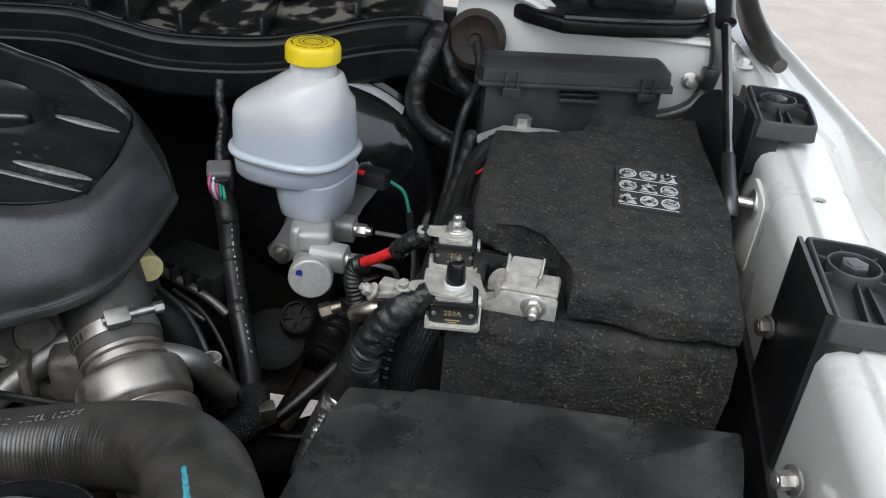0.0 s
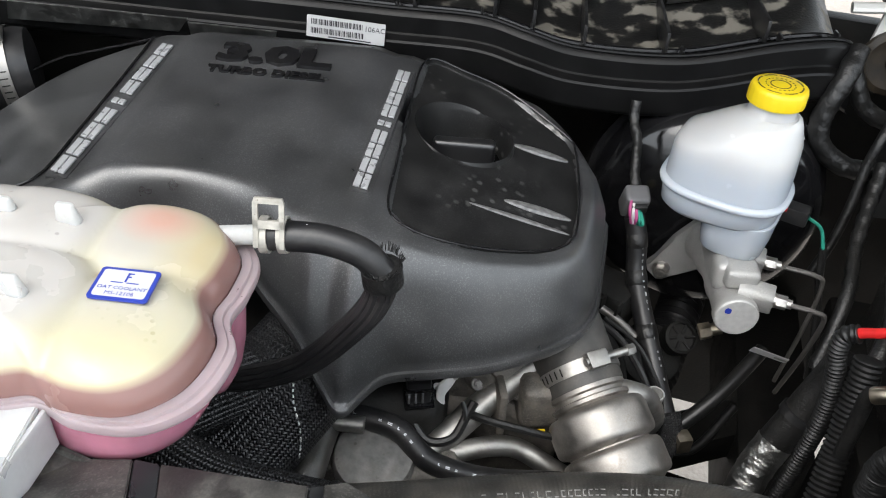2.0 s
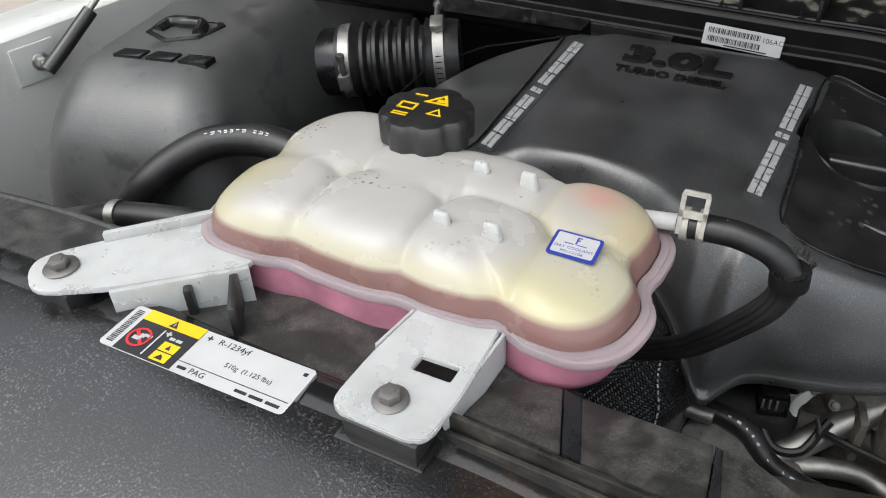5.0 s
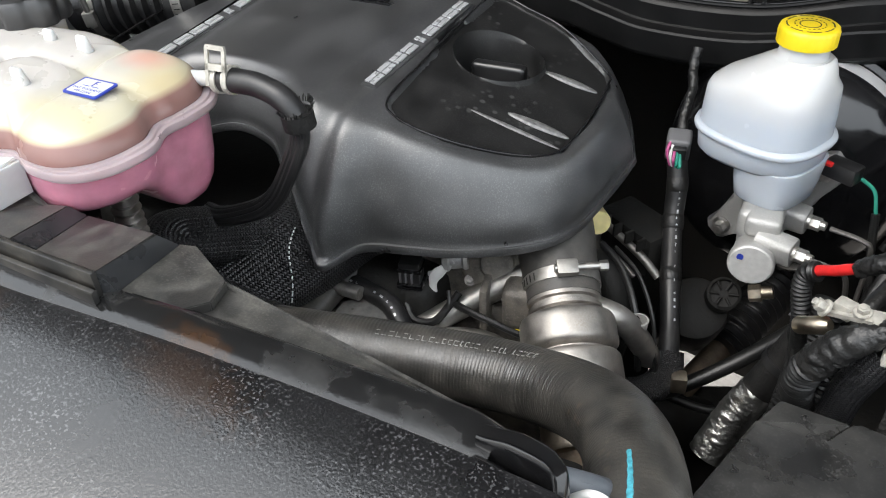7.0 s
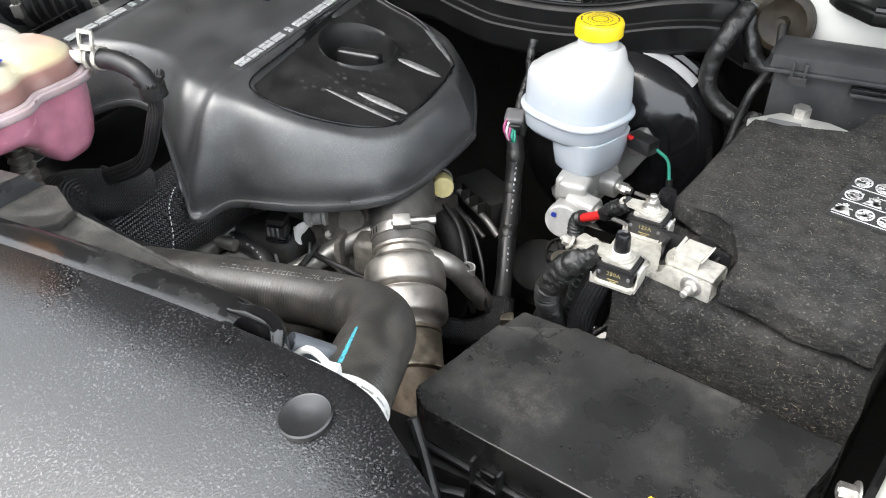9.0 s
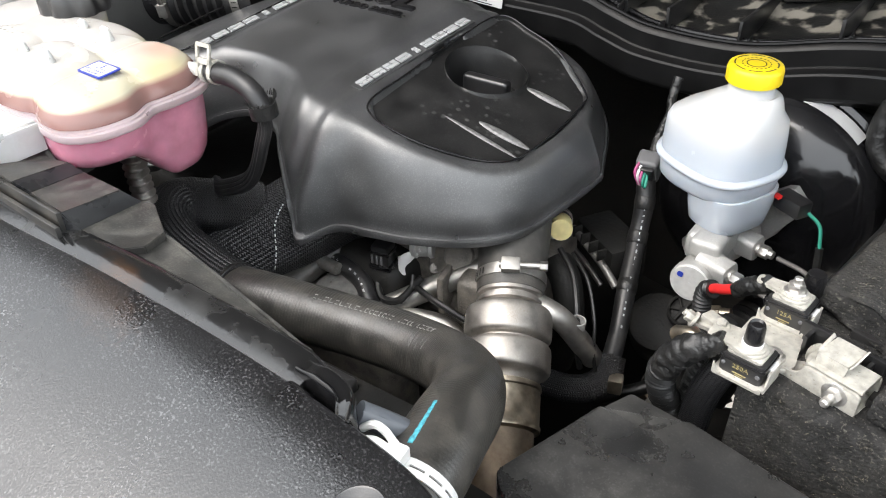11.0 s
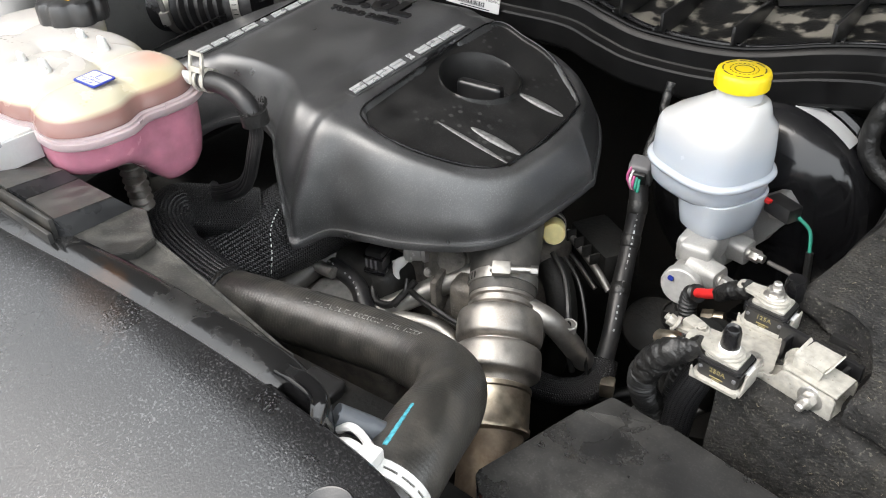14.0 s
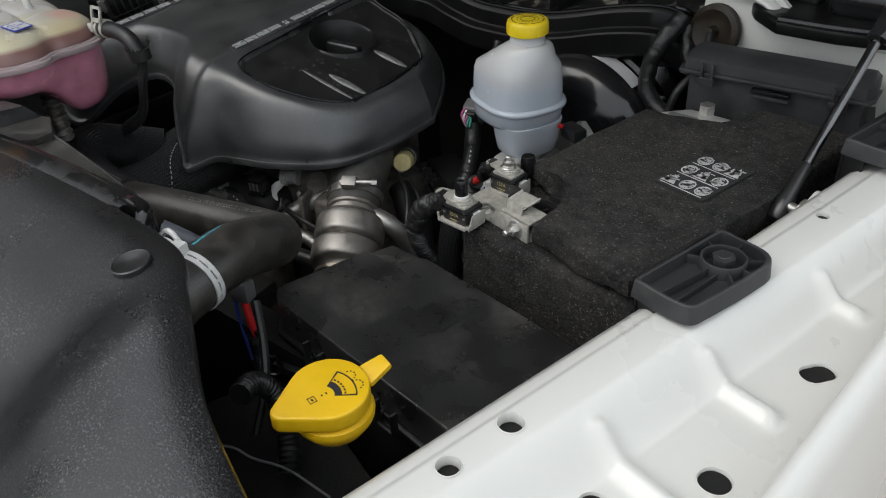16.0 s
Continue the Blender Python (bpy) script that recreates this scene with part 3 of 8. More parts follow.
blotch(cleaner_mat, (0.022, 0.0222, 0.022), 0.045, 0.60, 0.62, 0.5, 0.28)
RUST = (0.15, 0.065, 0.02)
stain(band_mat, (0.130, 0.012, 0.113), (0.03, 0.012, 0.03), RUST, 0.20, 0.008)
stain(band_mat, (-0.02, -0.04, 0.113), (0.05, 0.02, 0.03), (0.09, 0.05, 0.025), 0.30, 0.008)
stain(pebble_mat, (0.10, 0.13, 0.113), (0.05, 0.022, 0.03), (0.09, 0.045, 0.022), 0.18, 0.006)
stain(pebble_mat, (-0.07, 0.098, 0.115), (0.05, 0.02, 0.03), (0.08, 0.045, 0.025), 0.25, 0.006)
tank_mat = fluid_plastic("cream tank plastic", (0.455, 0.435, 0.41), (0.225, 0.125, 0.112), 0.1055, 0.0022, 0.006, rough=0.24, sss=0.5, speckled=True,
                         tints=[((0, 0, 0.1085), (2.0, 2.0, 0.012), (0.52, 0.475, 0.28), 0.5, 0.06), ((0.10, -0.045, 0.11), (0.055, 0.055, 0.05), (0.53, 0.480, 0.285), 0.7, 0.06),
                                ((0.11, 0.06, 0.11), (0.035, 0.04, 0.05), (0.47, 0.38, 0.21), 0.6, 0.06), ((-0.15, -0.05, 0.11), (0.05, 0.05, 0.05), (0.48, 0.43, 0.24), 0.7, 0.06)])
nt = tank_mat.node_tree
tb = nt.nodes["Principled BSDF"]
tc, td, tr, tm = (nt.nodes.new(k) for k in ("ShaderNodeTexCoord", "ShaderNodeVectorMath", "ShaderNodeMapRange", "ShaderNodeMix"))
td.operation = "DISTANCE"
td.inputs[1].default_value = (0.070, 0.070, 0.119)
nt.links.new(tc.outputs["Object"], td.inputs[0])
nt.links.new(td.outputs["Value"], tr.inputs[0])
tr.inputs[1].default_value, tr.inputs[2].default_value, tr.inputs[3].default_value, tr.inputs[4].default_value = 0.006, 0.026, 0.55, 0.0
tm.data_type = "RGBA"
tm.inputs[7].default_value = (0.60, 0.27, 0.20, 1)
nt.links.new(tr.outputs[0], tm.inputs[0])
nt.links.new(tb.inputs["Base Color"].links[0].from_socket, tm.inputs[6])
nt.links.new(tm.outputs[2], tb.inputs["Base Color"])
tanklow_mat = material("pink tank plastic", (0.52, 0.210, 0.290), 0.22, mottle=(0.03, 0.25), sss=0.7, sss_radius=0.02, coat=0.3)
see_through(bracket_mat, 0.35)
flange_mat = material("milky pink flange", (0.58, 0.48, 0.50), 0.32, sss=0.5, sss_radius=0.012)
see_through(flange_mat, 0.5)
reservoir_mat = fluid_plastic("milky reservoir plastic", (0.54, 0.545, 0.545), (0.47, 0.51, 0.56), 0.108, 0.014, 0.012, rough=0.22)

# ---- ground and body shell ----


def smooth01(x):
    x = max(0.0, min(1.0, x))
    return x * x * (3 - 2 * x)


def setting(name, bm, mat, label, **k):
    ob = solid(name, bm, mat, label, "", kind="structure", **k)
    return ob


bm = bmesh.new()
bmesh.ops.create_grid(bm, x_segments=8, y_segments=8, size=400)
setting("ground", bm, ground_mat, "pale brown weathered pavement around the truck")


def fender_x(y):
    return 0.841 + 0.06 * y


def fender_z(y):
    return 1.026 - 0.012 * max(0.0, 0.32 - y) + 0.03 * max(0.0, y - 0.4)


def cut_holes(bm, holes):
    """Punches round and slotted holes through a sheet: (x, y, z, half width, slot stretch, turn)."""
    sheet, tool = bpy.data.meshes.new("sheet"), bpy.data.meshes.new("punch")
    bm.to_mesh(sheet)
    bm.free()
    punch = bmesh.new()
    for x, y, z, r, s, a in holes:
        prism(rounded(2 * r * s, 2 * r, r * 0.95, 6), -0.012, 0.012, frame_at((x, y, z), (0, 0, 1), a), bm=punch)
    bmesh.ops.recalc_face_normals(punch, faces=punch.faces)
    punch.to_mesh(tool)
    punch.free()
    a, b = new("sheet", sheet), new("punch", tool)
    mod = a.modifiers.new("cut", "BOOLEAN")
    mod.operation, mod.object, mod.solver = "DIFFERENCE", b, "EXACT"
    bpy.context.view_layer.update()
    out = bmesh.new()
    out.from_object(a, bpy.context.evaluated_depsgraph_get())
    for ob, me in ((a, sheet), (b, tool)):
        bpy.data.objects.remove(ob)
        bpy.data.meshes.remove(me)
    return out


def fender():
    """The painted inner fender with its bolted ledge, channel and outer skin, swept along the bay."""
    t = thing("fender", "white painted inner fender ledge with punched holes", "fender", (0.9, 0.5, 0.6), kind="structure")
    rings = []
    ys = [-0.30 + 0.0025 * k for k in range(667)]
    def bead(x, y, lip):
        """Pressed beads that run down the slope and out over the channel floor."""
        h = 0.0
        for c in (-0.115, -0.005, 0.104, 0.213, 0.3205, 0.4625):
            reach = smooth01((x - lip - 0.008) / 0.012) * smooth01((0.993 - (c - 0.3) * 0.06 - x) / 0.016)
            h += reach * math.exp(-((y - c + (x - 0.94) * 0.08) / 0.0082) ** 2)
        return h
    for y in ys:
        x0 = fender_x(y)
        z = fender_z(y)
        seam = 0.020 + 0.004 * smooth01((y - 0.3) / 0.3)
        out = 1.040 - 0.078 * y - x0           # outer edge of the fender skin
        lip = min(0.880 + 0.09 * y - x0, out - 0.050)      # where the ledge turns down into the channel
        flat = smooth01((y - 0.60) / 0.12)     # the channel runs out towards the cowl
        low = -0.034 * (1 - 0.8 * flat)
        mid = min(0.922 + 0.073 * y - x0, out - 0.020)
        prof = [(0.004, -0.36), (0.0, -0.10), (0.0, -0.018), (0.003, -0.009), (0.010, -0.004), (seam - 0.004, -0.0026), (seam - 0.001, -0.0024), (seam + 0.0006, 0.0006), (seam + 0.004, 0.001), (lip - 0.010, 0.001), (lip, 0.0),
                *[(lip + (mid - lip) * k / 12, low * (smooth01(k / 12) * 0.7 + 0.3 * k / 12)) for k in range(1, 13)]]
        prof += [(mid + (out - 0.012 - mid) * k / 20, low) for k in range(1, 21)]
        prof += [(out - 0.0095, low * 0.93), (out - 0.007, low * 0.65), (out - 0.005, low * 0.2), (out - 0.003, 0.0005), (out, 0.002), (out + 0.008, -0.001),
                 (out + 0.016, -0.016), (out + 0.03, -0.08), (out + 0.045, -0.2), (out + 0.05, -0.5)]
        rings.append([Vector((x0 + px, y, z + pz + (0.0085 * bead(x0 + px, y, x0 + lip) * min(1.0, -pz / 0.012) if lip < px < out - 0.012 else 0.0))) for px, pz in prof])
    holes = [(0.883, 0.168, 0.0082, 1, 0), (0.881, 0.117, 0.0075, 1, 0), (0.980, 0.382, 0.0090, 1.45, 62), (0.983, 0.247, 0.0105, 1, 0), (0.942, 0.179, 0.0095, 1, 0), (0.905, 0.52, 0.005, 1, 0)]
    deep = [fender_z(y) + (0.001 if x < 0.880 + 0.09 * y else -0.034) for x, y, r, s, a in holes]
    sheet = cut_holes(loft(rings, cap_a=False, cap_b=False, closed=False), [(x, y, z, r, s, a) for (x, y, r, s, a), z in zip(holes, deep)])
    part("ledge", sheet, paint_mat, t, angle=62)
    part("ledge_stud", bolt((0.848, 0.272, 0.963), (-1, -0.3, 0.1), r=0.006, washer=0.0095, h=0.010), zinc_mat, t, "zinc bolt on the inner wall")
    part("ledge_bolt", bolt((0.900, 0.845, 1.040), (0, 0, 1), r=0.007, washer=0.011, h=0.007), paint_mat, t, "painted bolt head")
    for (x, y, r, s, a), z in zip(holes, deep):
        m = frame_at((x, y, z), (0, 0, 1), a)
        wall = 0.0065 if s == 1 and x < 0.9 else 0.0015
        ring = [(1.09, 0.0004), (1.03, 0.0007), (1.0, 0.0), (0.97, -wall)]
        part("hole_flange", loft([[m @ Vector((px, py, h)) for px, py in rounded(2 * r * s * k, 2 * r * k, r * 0.95 * k, 6)] for k, h in ring], cap_a=False, cap_b=False), paint_mat, t, "turned edge of a punched hole")
        # near-black plug below the opening paints the shade inside it
        part("punched_hole", prism(rounded(2.3 * r * s, 2.3 * r, r * 1.1, 6), -0.014, -wall - 0.001, m), deep_mat, t, "dark punched hole")
    return t


fender()

# dark splash liner between battery and fender
bm = prism([(0.05, 0.35), (0.80, 0.35), (0.80, 0.93), (0.42, 0.925), (0.05, 0.90)], 0, 0.006,
           plane_at((0.834, 0, 0), (0.06, 1, 0), (0, 0, 1)), 0.001)
setting("splash_liner", bm, black_mat, "black plastic splash liner along the inner fender")

# firewall and side walls that close the bay, with shade in their dark colour
setting("firewall", box((0.0, 1.02, 0.6575), (1.9, 0.03, 0.735), bevel=0.004), deep_mat, "grimy firewall behind the engine, darkened for shade")
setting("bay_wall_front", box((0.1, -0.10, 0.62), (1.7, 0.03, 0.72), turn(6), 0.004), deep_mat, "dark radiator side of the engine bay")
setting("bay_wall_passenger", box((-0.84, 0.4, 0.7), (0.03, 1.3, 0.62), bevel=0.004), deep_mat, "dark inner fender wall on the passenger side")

# unseen wall beyond the passenger side, added to darken reflections in the shroud
bm = box((-11.0, 5.35, 4.7), (0.4, 18.5, 9.4), bevel=0.05)
add_box(bm, (-11.0, -5.6, 3.6), (0.4, 3.4, 7.2), bevel=0.05)
setting("backdrop", bm, wall_mat, "unseen dark wall with a lower wing, added to darken reflections")

# white painted cowl side panel with a rubber grommet
t = thing("cowl_side_panel", "white painted cowl side panel with a rubber grommet", "panel", (0.74, 0.87, 0.9), kind="structure")
bm = prism([(0.0, 0.078), (0.058, 0.070), (0.066, 0.0), (0.325, 0.0), (0.325, 0.135), (0.19, 0.137), (0.13, 0.140), (0.075, 0.19), (0.004, 0.175), (-0.004, 0.09)], 0, 0.008,
           plane_at((0.565, 0.865, 0.925), (1, 0.02, 0), (0, 0, 1)), 0.002)
part("panel", bm, paint_mat, t)
part("grommet", lathe([(0.036, 0), (0.035, 0.008), (0.028, 0.011), (0.018, 0.006), (0.008, 0.006), (0.006, 0.02)], (0.592, 0.850, 1.035), (0, -1, 0.2), 28), grommet_mat, t, "brown-black rubber grommet")
part("flange", tube([(0.53, 0.84, 1.092), (0.60, 0.845, 1.098), (0.655, 0.85, 1.085), (0.69, 0.855, 1.062), (0.78, 0.862, 1.058), (0.875, 0.868, 1.056)], 0.006, 10, squash=((0, 1, 0), 1.6)), paint_mat, t)
part("panel_stud", bolt((0.848, 0.860, 1.012), (0, -1, 0.05), r=0.006, washer=0.010, h=0.016), zinc_mat, t, "zinc stud")
part("stud_tie", box((0.866, 0.850, 1.020), (0.016, 0.016, 0.026), turn(10), 0.004), black_mat, t, "black tie clip")

# plastic cowl across the back of the bay
cowl = thing("cowl_panel", "black plastic cowl panel with ribbed pockets", "cowl", (0.1, 0.8, 0.98), kind="structure")
lip = [(-0.80, 0.56, 1.04), (-0.45, 0.64, 1.045), (-0.2, 0.690, 1.043), (-0.05, 0.716, 1.043), (0.04, 0.733, 1.042), (0.14, 0.745, 1.044), (0.20, 0.742, 1.036),
       (0.26, 0.748, 1.026), (0.37, 0.765, 1.030), (0.47, 0.795, 1.052), (0.53, 0.82, 1.056), (0.56, 0.846, 1.035)]
line = catmull(lip, 6)
rings = []
for p in line:
    rings.append([p + Vector(o) for o in ((0.02, 0.05, -0.09), (0.005, 0.0, -0.066), (0.0, -0.014, -0.060), (0.0, -0.016, -0.056), (0, -0.015, -0.030), (0, -0.0135, -0.0275), (0, -0.011, -0.0262), (0, -0.003, -0.0245), (0, -0.001, -0.0225), (0, 0.0, -0.004), (0, 0.002, -0.0005), (0, 0.005, 0.002),
                                          (-0.002, 0.014, 0.0), (-0.004, 0.03, -0.008), (-0.01, 0.045, -0.012))])
part("front_lip", loft(rings, cap_a=False, cap_b=False, closed=False), cowl_mat, cowl, "black wavy lip", angle=24)
floor_rings = [[p + Vector(o) for o in ((-0.01, 0.045, -0.0118), (-0.013, 0.06, -0.014), (-0.02, 0.10, -0.010), (-0.03, 0.16, 0.004), (-0.05, 0.26, 0.05))] for p in line]
part("pocket_floor", loft(floor_rings, cap_a=False, cap_b=False, closed=False), cowlfloor_mat, cowl, "pale mud caked on the pocket floor")
part("rear_bead", tube([p + Vector((-0.010, 0.046, -0.008)) for p in line], 0.0035, 8, smooth=False), gloss_mat, cowl)
for k in range(12, len(line) - 6, 6):
    part("clip", box(line[k] + Vector((-0.004, 0.026, 0.0)), (0.003, 0.016, 0.010), turn(12), 0.001), black_mat, cowl)
part("seal_bead", tube([p + Vector((-0.002, 0.010, 0.0025)) for p in line], 0.0026, 8, smooth=False), cowl_mat, cowl, "rubber weatherstrip bead")
for k in range(7):
    f = 0.30 + 0.085 * k
    p = line[int(f * (len(line) - 1))]
    part("pocket_rib", box(p + Vector((-0.015, 0.10, 0.004)), (0.004, 0.13, 0.03), turn(10), 0.001), black_mat, cowl)
for a, b in ((0.20, 0.46), (0.46, 0.72), (0.72, 0.86)):
    pa, pb = line[int(a * (len(line) - 1))], line[int(b * (len(line) - 1))]
    part("pocket_wall", tube([pa + Vector((-0.02, 0.165, 0.02)), (pa + pb) / 2 + Vector((-0.02, 0.165, 0.02)), pb + Vector((-0.02, 0.165, 0.02))], 0.014, 8), black_mat, cowl)

# upper cowl beyond the pockets and towards the strut
bm = prism([(0.60, 0.90), (0.645, 0.842), (0.69, 0.812), (0.76, 0.822), (0.835, 0.850), (0.862, 0.880), (0.87, 1.0), (0.58, 1.0)], 1.062, 1.080, None, 0.006, 3)
part("corner_cover", bm, cowl_mat, cowl, "smooth black corner cover")
part("corner_block", box((0.765, 0.915, 1.092), (0.10, 0.075, 0.036), turn(8), 0.012, 3), gloss_mat, cowl)
part("corner_rim", tube([(0.69, 0.816, 1.080), (0.76, 0.826, 1.081), (0.832, 0.853, 1.081), (0.858, 0.884, 1.081)], 0.0045, 8), gloss_mat, cowl)
part("corner_box", box((0.675, 0.915, 1.098), (0.045, 0.045, 0.045), turn(3), 0.008, 3), black_mat, cowl)

part("weatherstrip", tube([(0.938, 0.838, 1.046), (0.930, 0.872, 1.052), (0.922, 0.93, 1.064), (0.920, 1.0, 1.080), (0.925, 1.10, 1.10)], 0.012, 14, radius=lambda s, l: 0.0085 + 0.0065 * smooth01(s / 0.06)), rubber_mat, cowl, "thick rubber hood seal")

# raised hood over the bay, hinged at the windscreen
bm = prism([(-0.96, 0.0), (1.02, 0.0), (1.0, 1.1), (0.9, 1.25), (-0.84, 1.25), (-0.94, 1.1)], 0, 0.03, plane_at((0, 1.13, 1.12), (1, 0, 0), (0, -0.73, 0.68)), 0.006)
setting("raised_hood", bm, hoodmat, "dark lined underside of the raised hood")

# ---- engine cover ----
TH = radians(12)
CU, CV = Vector((math.cos(TH), math.sin(TH), 0)), Vector((-math.sin(TH), math.cos(TH), 0))


def eng(u, v, z):
    """From the engine's own axes to the world."""
    return Vector((0, 0.45, 0)) + CU * u + CV * v + Vector((0, 0, z))


def inside(poly, u, v):
    """Signed distance to a convex outline, positive inside."""
    d = 1e9
    for (a, b), (c, e) in zip(poly, poly[1:] + poly[:1]):
        l = math.hypot(c - a, e - b)
        d = min(d, ((c - a) * (v - b) - (e - b) * (u - a)) / l)
    return d


RECESS = [(0.149, -0.096), (0.170, -0.113), (0.21, -0.111), (0.253, -0.097), (0.289, -0.075), (0.306, -0.047), (0.311, 0.018), (0.309, 0.080), (0.300, 0.102), (0.24, 0.145), (0.194, 0.154), (0.152, 0.150), (0.146, 0.06), (0.147, -0.03)]
OIL = (0.200, 0.050)


def top_z(u, v):
    z = 1.034 + 0.075 * v
    a = abs(u - 0.008)
    z -= 0.29 * max(0.0, a - 0.125) - 0.29 * 0.02 * math.exp(-((a - 0.125) / 0.03) ** 2) * 0.3
    z += 0.008 * smooth01((0.115 - a) / 0.03)
    z -= 0.45 * max(0.0, v - 0.14)
    z -= 0.011 * smooth01((inside(RECESS, u, v) + 0.001) / 0.006)
    z -= 0.004 * smooth01((inside(RECESS, 0.016 - u, v) + 0.001) / 0.006)
    return z - 0.045 * smooth01((0.062 - math.hypot(u - OIL[0], v - OIL[1])) / 0.008)


def panel_z(u, v):
    """Floor of the shallow recess beside the badge."""
    a = abs(u - 0.008)
    return 1.034 + 0.075 * v - 0.29 * max(0.0, a - 0.125) - 0.0045


RIM = [(.130, -.206, .902, .136, -.130), (.157, -.177, .912, .164, -.128), (.200, -.166, .915, .202, -.122), (.240, -.154, .915, .238, -.110), (.298, -.121, .915, .281, -.090),
       (.330, -.078, .916, .306, -.062), (.342, -.008, .917, .320, -.002), (.349, .050, .921, .321, .050), (.346, .068, .924, .318, .066), (.312, .138, .948, .288, .120), (.245, .190, .972, .225, .165),
       (.160, .196, .990, .150, .162), (.050, .206, .995, .048, .172), (-.050, .201, .995, -.048, .168), (-.160, .172, .988, -.150, .142), (-.240, .125, .972, -.215, .11),
       (-.290, .030, .95, -.262, .03), (-.305, -.060, .935, -.28, -.055), (-.29, -.130, .925, -.265, -.11), (-.230, -.170, .915, -.22, -.135), (-.150, -.200, .905, -.16, -.13),
       (-.115, -.190, .910, -.125, -.12), (-.085, -.140, .950, -.09, -.095), (-.03, -.115, .972, -.03, -.085), (.030, -.130, .975, .030, -.092), (.064, -.158, .966, .068, -.112), (.093, -.182, .948, .096, -.130), (.112, -.196, .916, .120, -.126)]


def engine_cover():
    t = thing("engine_cover", "black moulded plastic engine cover with silver badges", "engine cover", (0, 0.45, 0.905))
    per = 12
    rim = catmull([(u, v, z) for u, v, z, _, _ in RIM], per, closed=True)
    top = catmull([(a, b, 0) for *_, a, b in RIM], per, closed=True)
    n = len(rim)
    rings = [[eng(*p) + (eng(p.x, p.y, 0) - eng(0, 0, 0)).normalized() * 0.001 + Vector((0, 0, -0.007)) for p in rim]]
    rings.append([eng(*p) + (eng(p.x, p.y, 0) - eng(0, 0, 0)).normalized() * 0.0025 + Vector((0, 0, -0.0015)) for p in rim])
    rings.append([eng(*p) + (eng(p.x, p.y, 0) - eng(0, 0, 0)).normalized() * 0.0008 + Vector((0, 0, 0.0015)) for p in rim])
    for f, g in ((0.045, 0.02), (0.075, 0.05), (0.09, 0.10), (0.095, 0.16), (0.11, 0.22), (0.16, 0.31), (0.24, 0.41), (0.33, 0.51), (0.42, 0.61), (0.51, 0.71), (0.60, 0.80), (0.69, 0.875), (0.78, 0.93), (0.87, 0.97), (1.0, 1.0)):
        ring = []
        for r, q in zip(rim, top):
            z = r.z + (top_z(q.x, q.y) - r.z) * g
            ring.append(eng(r.x + (q.x - r.x) * f, r.y + (q.y - r.y) * f, z))
        rings.append(ring)
    steps = 46
    for k in range(1, steps):
        s = k / steps
        ring = []
        for q in top:
            u, v = q.x * (1 - s) + 0.02 * s, q.y * (1 - s) + 0.04 * s
            ring.append(eng(u, v, top_z(u, v)))
        rings.append(ring)
    part("shell", loft(rings, cap_a=False), cover_mat, t, angle=50)
    # recess floor round the oil well, with a crisp border
    border = catmull([(u, v, 0) for u, v in RECESS], 8, closed=True)
    k = len(border)
    o = Vector((OIL[0], OIL[1], 0))
    ang = [math.atan2(p.y - OIL[1], p.x - OIL[0]) for p in border]
    circ = [o + Vector((math.cos(a), math.sin(a), 0)) * 0.0480 for a in ang]
    rings = [[eng(p.x, p.y, panel_z(p.x, p.y) + 0.006) for p in border], [eng(p.x, p.y, panel_z(p.x, p.y) + 0.0012) for p in border]]
    for s in (0.0, 0.03, 0.2, 0.4, 0.6, 0.8, 0.97):
        ring = []
        for p, c in zip(border, circ):
            q = p.lerp(c, s)
            q = q + (o - q).normalized() * (0.0015 if s == 0 else 0)
            ring.append(eng(q.x, q.y, panel_z(q.x, q.y)))
        rings.append(ring)
    rings.append([eng(c.x, c.y, panel_z(c.x, c.y) + 0.0012) for c in circ])
    for r, d in ((0.0468, 0.0005), (0.0458, -0.003), (0.0450, -0.018), (0.0435, -0.034), (0.040, -0.040), (0.02, -0.040)):
        rings.append([eng(o.x + (c.x - o.x) / 0.0480 * r, o.y + (c.y - o.y) / 0.0480 * r, panel_z(OIL[0], OIL[1]) * 0.5 + panel_z(c.x, c.y) * 0.5 + d) for c in circ])
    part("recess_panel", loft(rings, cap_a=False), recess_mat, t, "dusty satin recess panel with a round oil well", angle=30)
    part("recess_bead", tube([eng(p.x, p.y, panel_z(p.x, p.y) + 0.0058) for p in border + border[:1]], 0.0011, 6, smooth=False), gloss_mat, t)
    mirror = [(0.016 - p.x, p.y) for p in border + border[:1]]
    part("recess_bead", tube([eng(u, v, top_z(u * 1.0, v) + 0.0015) for u, v in mirror], 0.0013, 6, smooth=False), gloss_mat, t)
    # slim raised ribs in the recess, their highlight put into the pale colour
    for a, b, w in (((0.212, -0.048), (0.302, -0.045), 0.003), ((0.242, -0.028), (0.303, -0.024), 0.006), ((0.246, 0.062), (0.302, 0.066), 0.006)):
        pa, pb = eng(a[0], a[1], panel_z(*a) + 0.0002), eng(b[0], b[1], panel_z(*b) + 0.0004)
        part("rib", tube([pa, pa.lerp(pb, 0.25), pa.lerp(pb, 0.8), pb], w, 8, radius=lambda s, l, w=w: w * (0.15 + 0.85 * math.sin(math.pi * min(1, max(0, s / l))) ** 0.6), squash=((0, 0, 1), 0.45)), ridge_mat, t)
    # badge strips with nine silver letter-sized blocks each
    for u0, v0, v1, flip in ((0.128, -0.086, 0.108, 1), (-0.113, -0.105, 0.118, -1)):
        d = eng(u0 + 0.006, v1, top_z(u0, v1)) - eng(u0 - 0.004, v0, top_z(u0, v0))
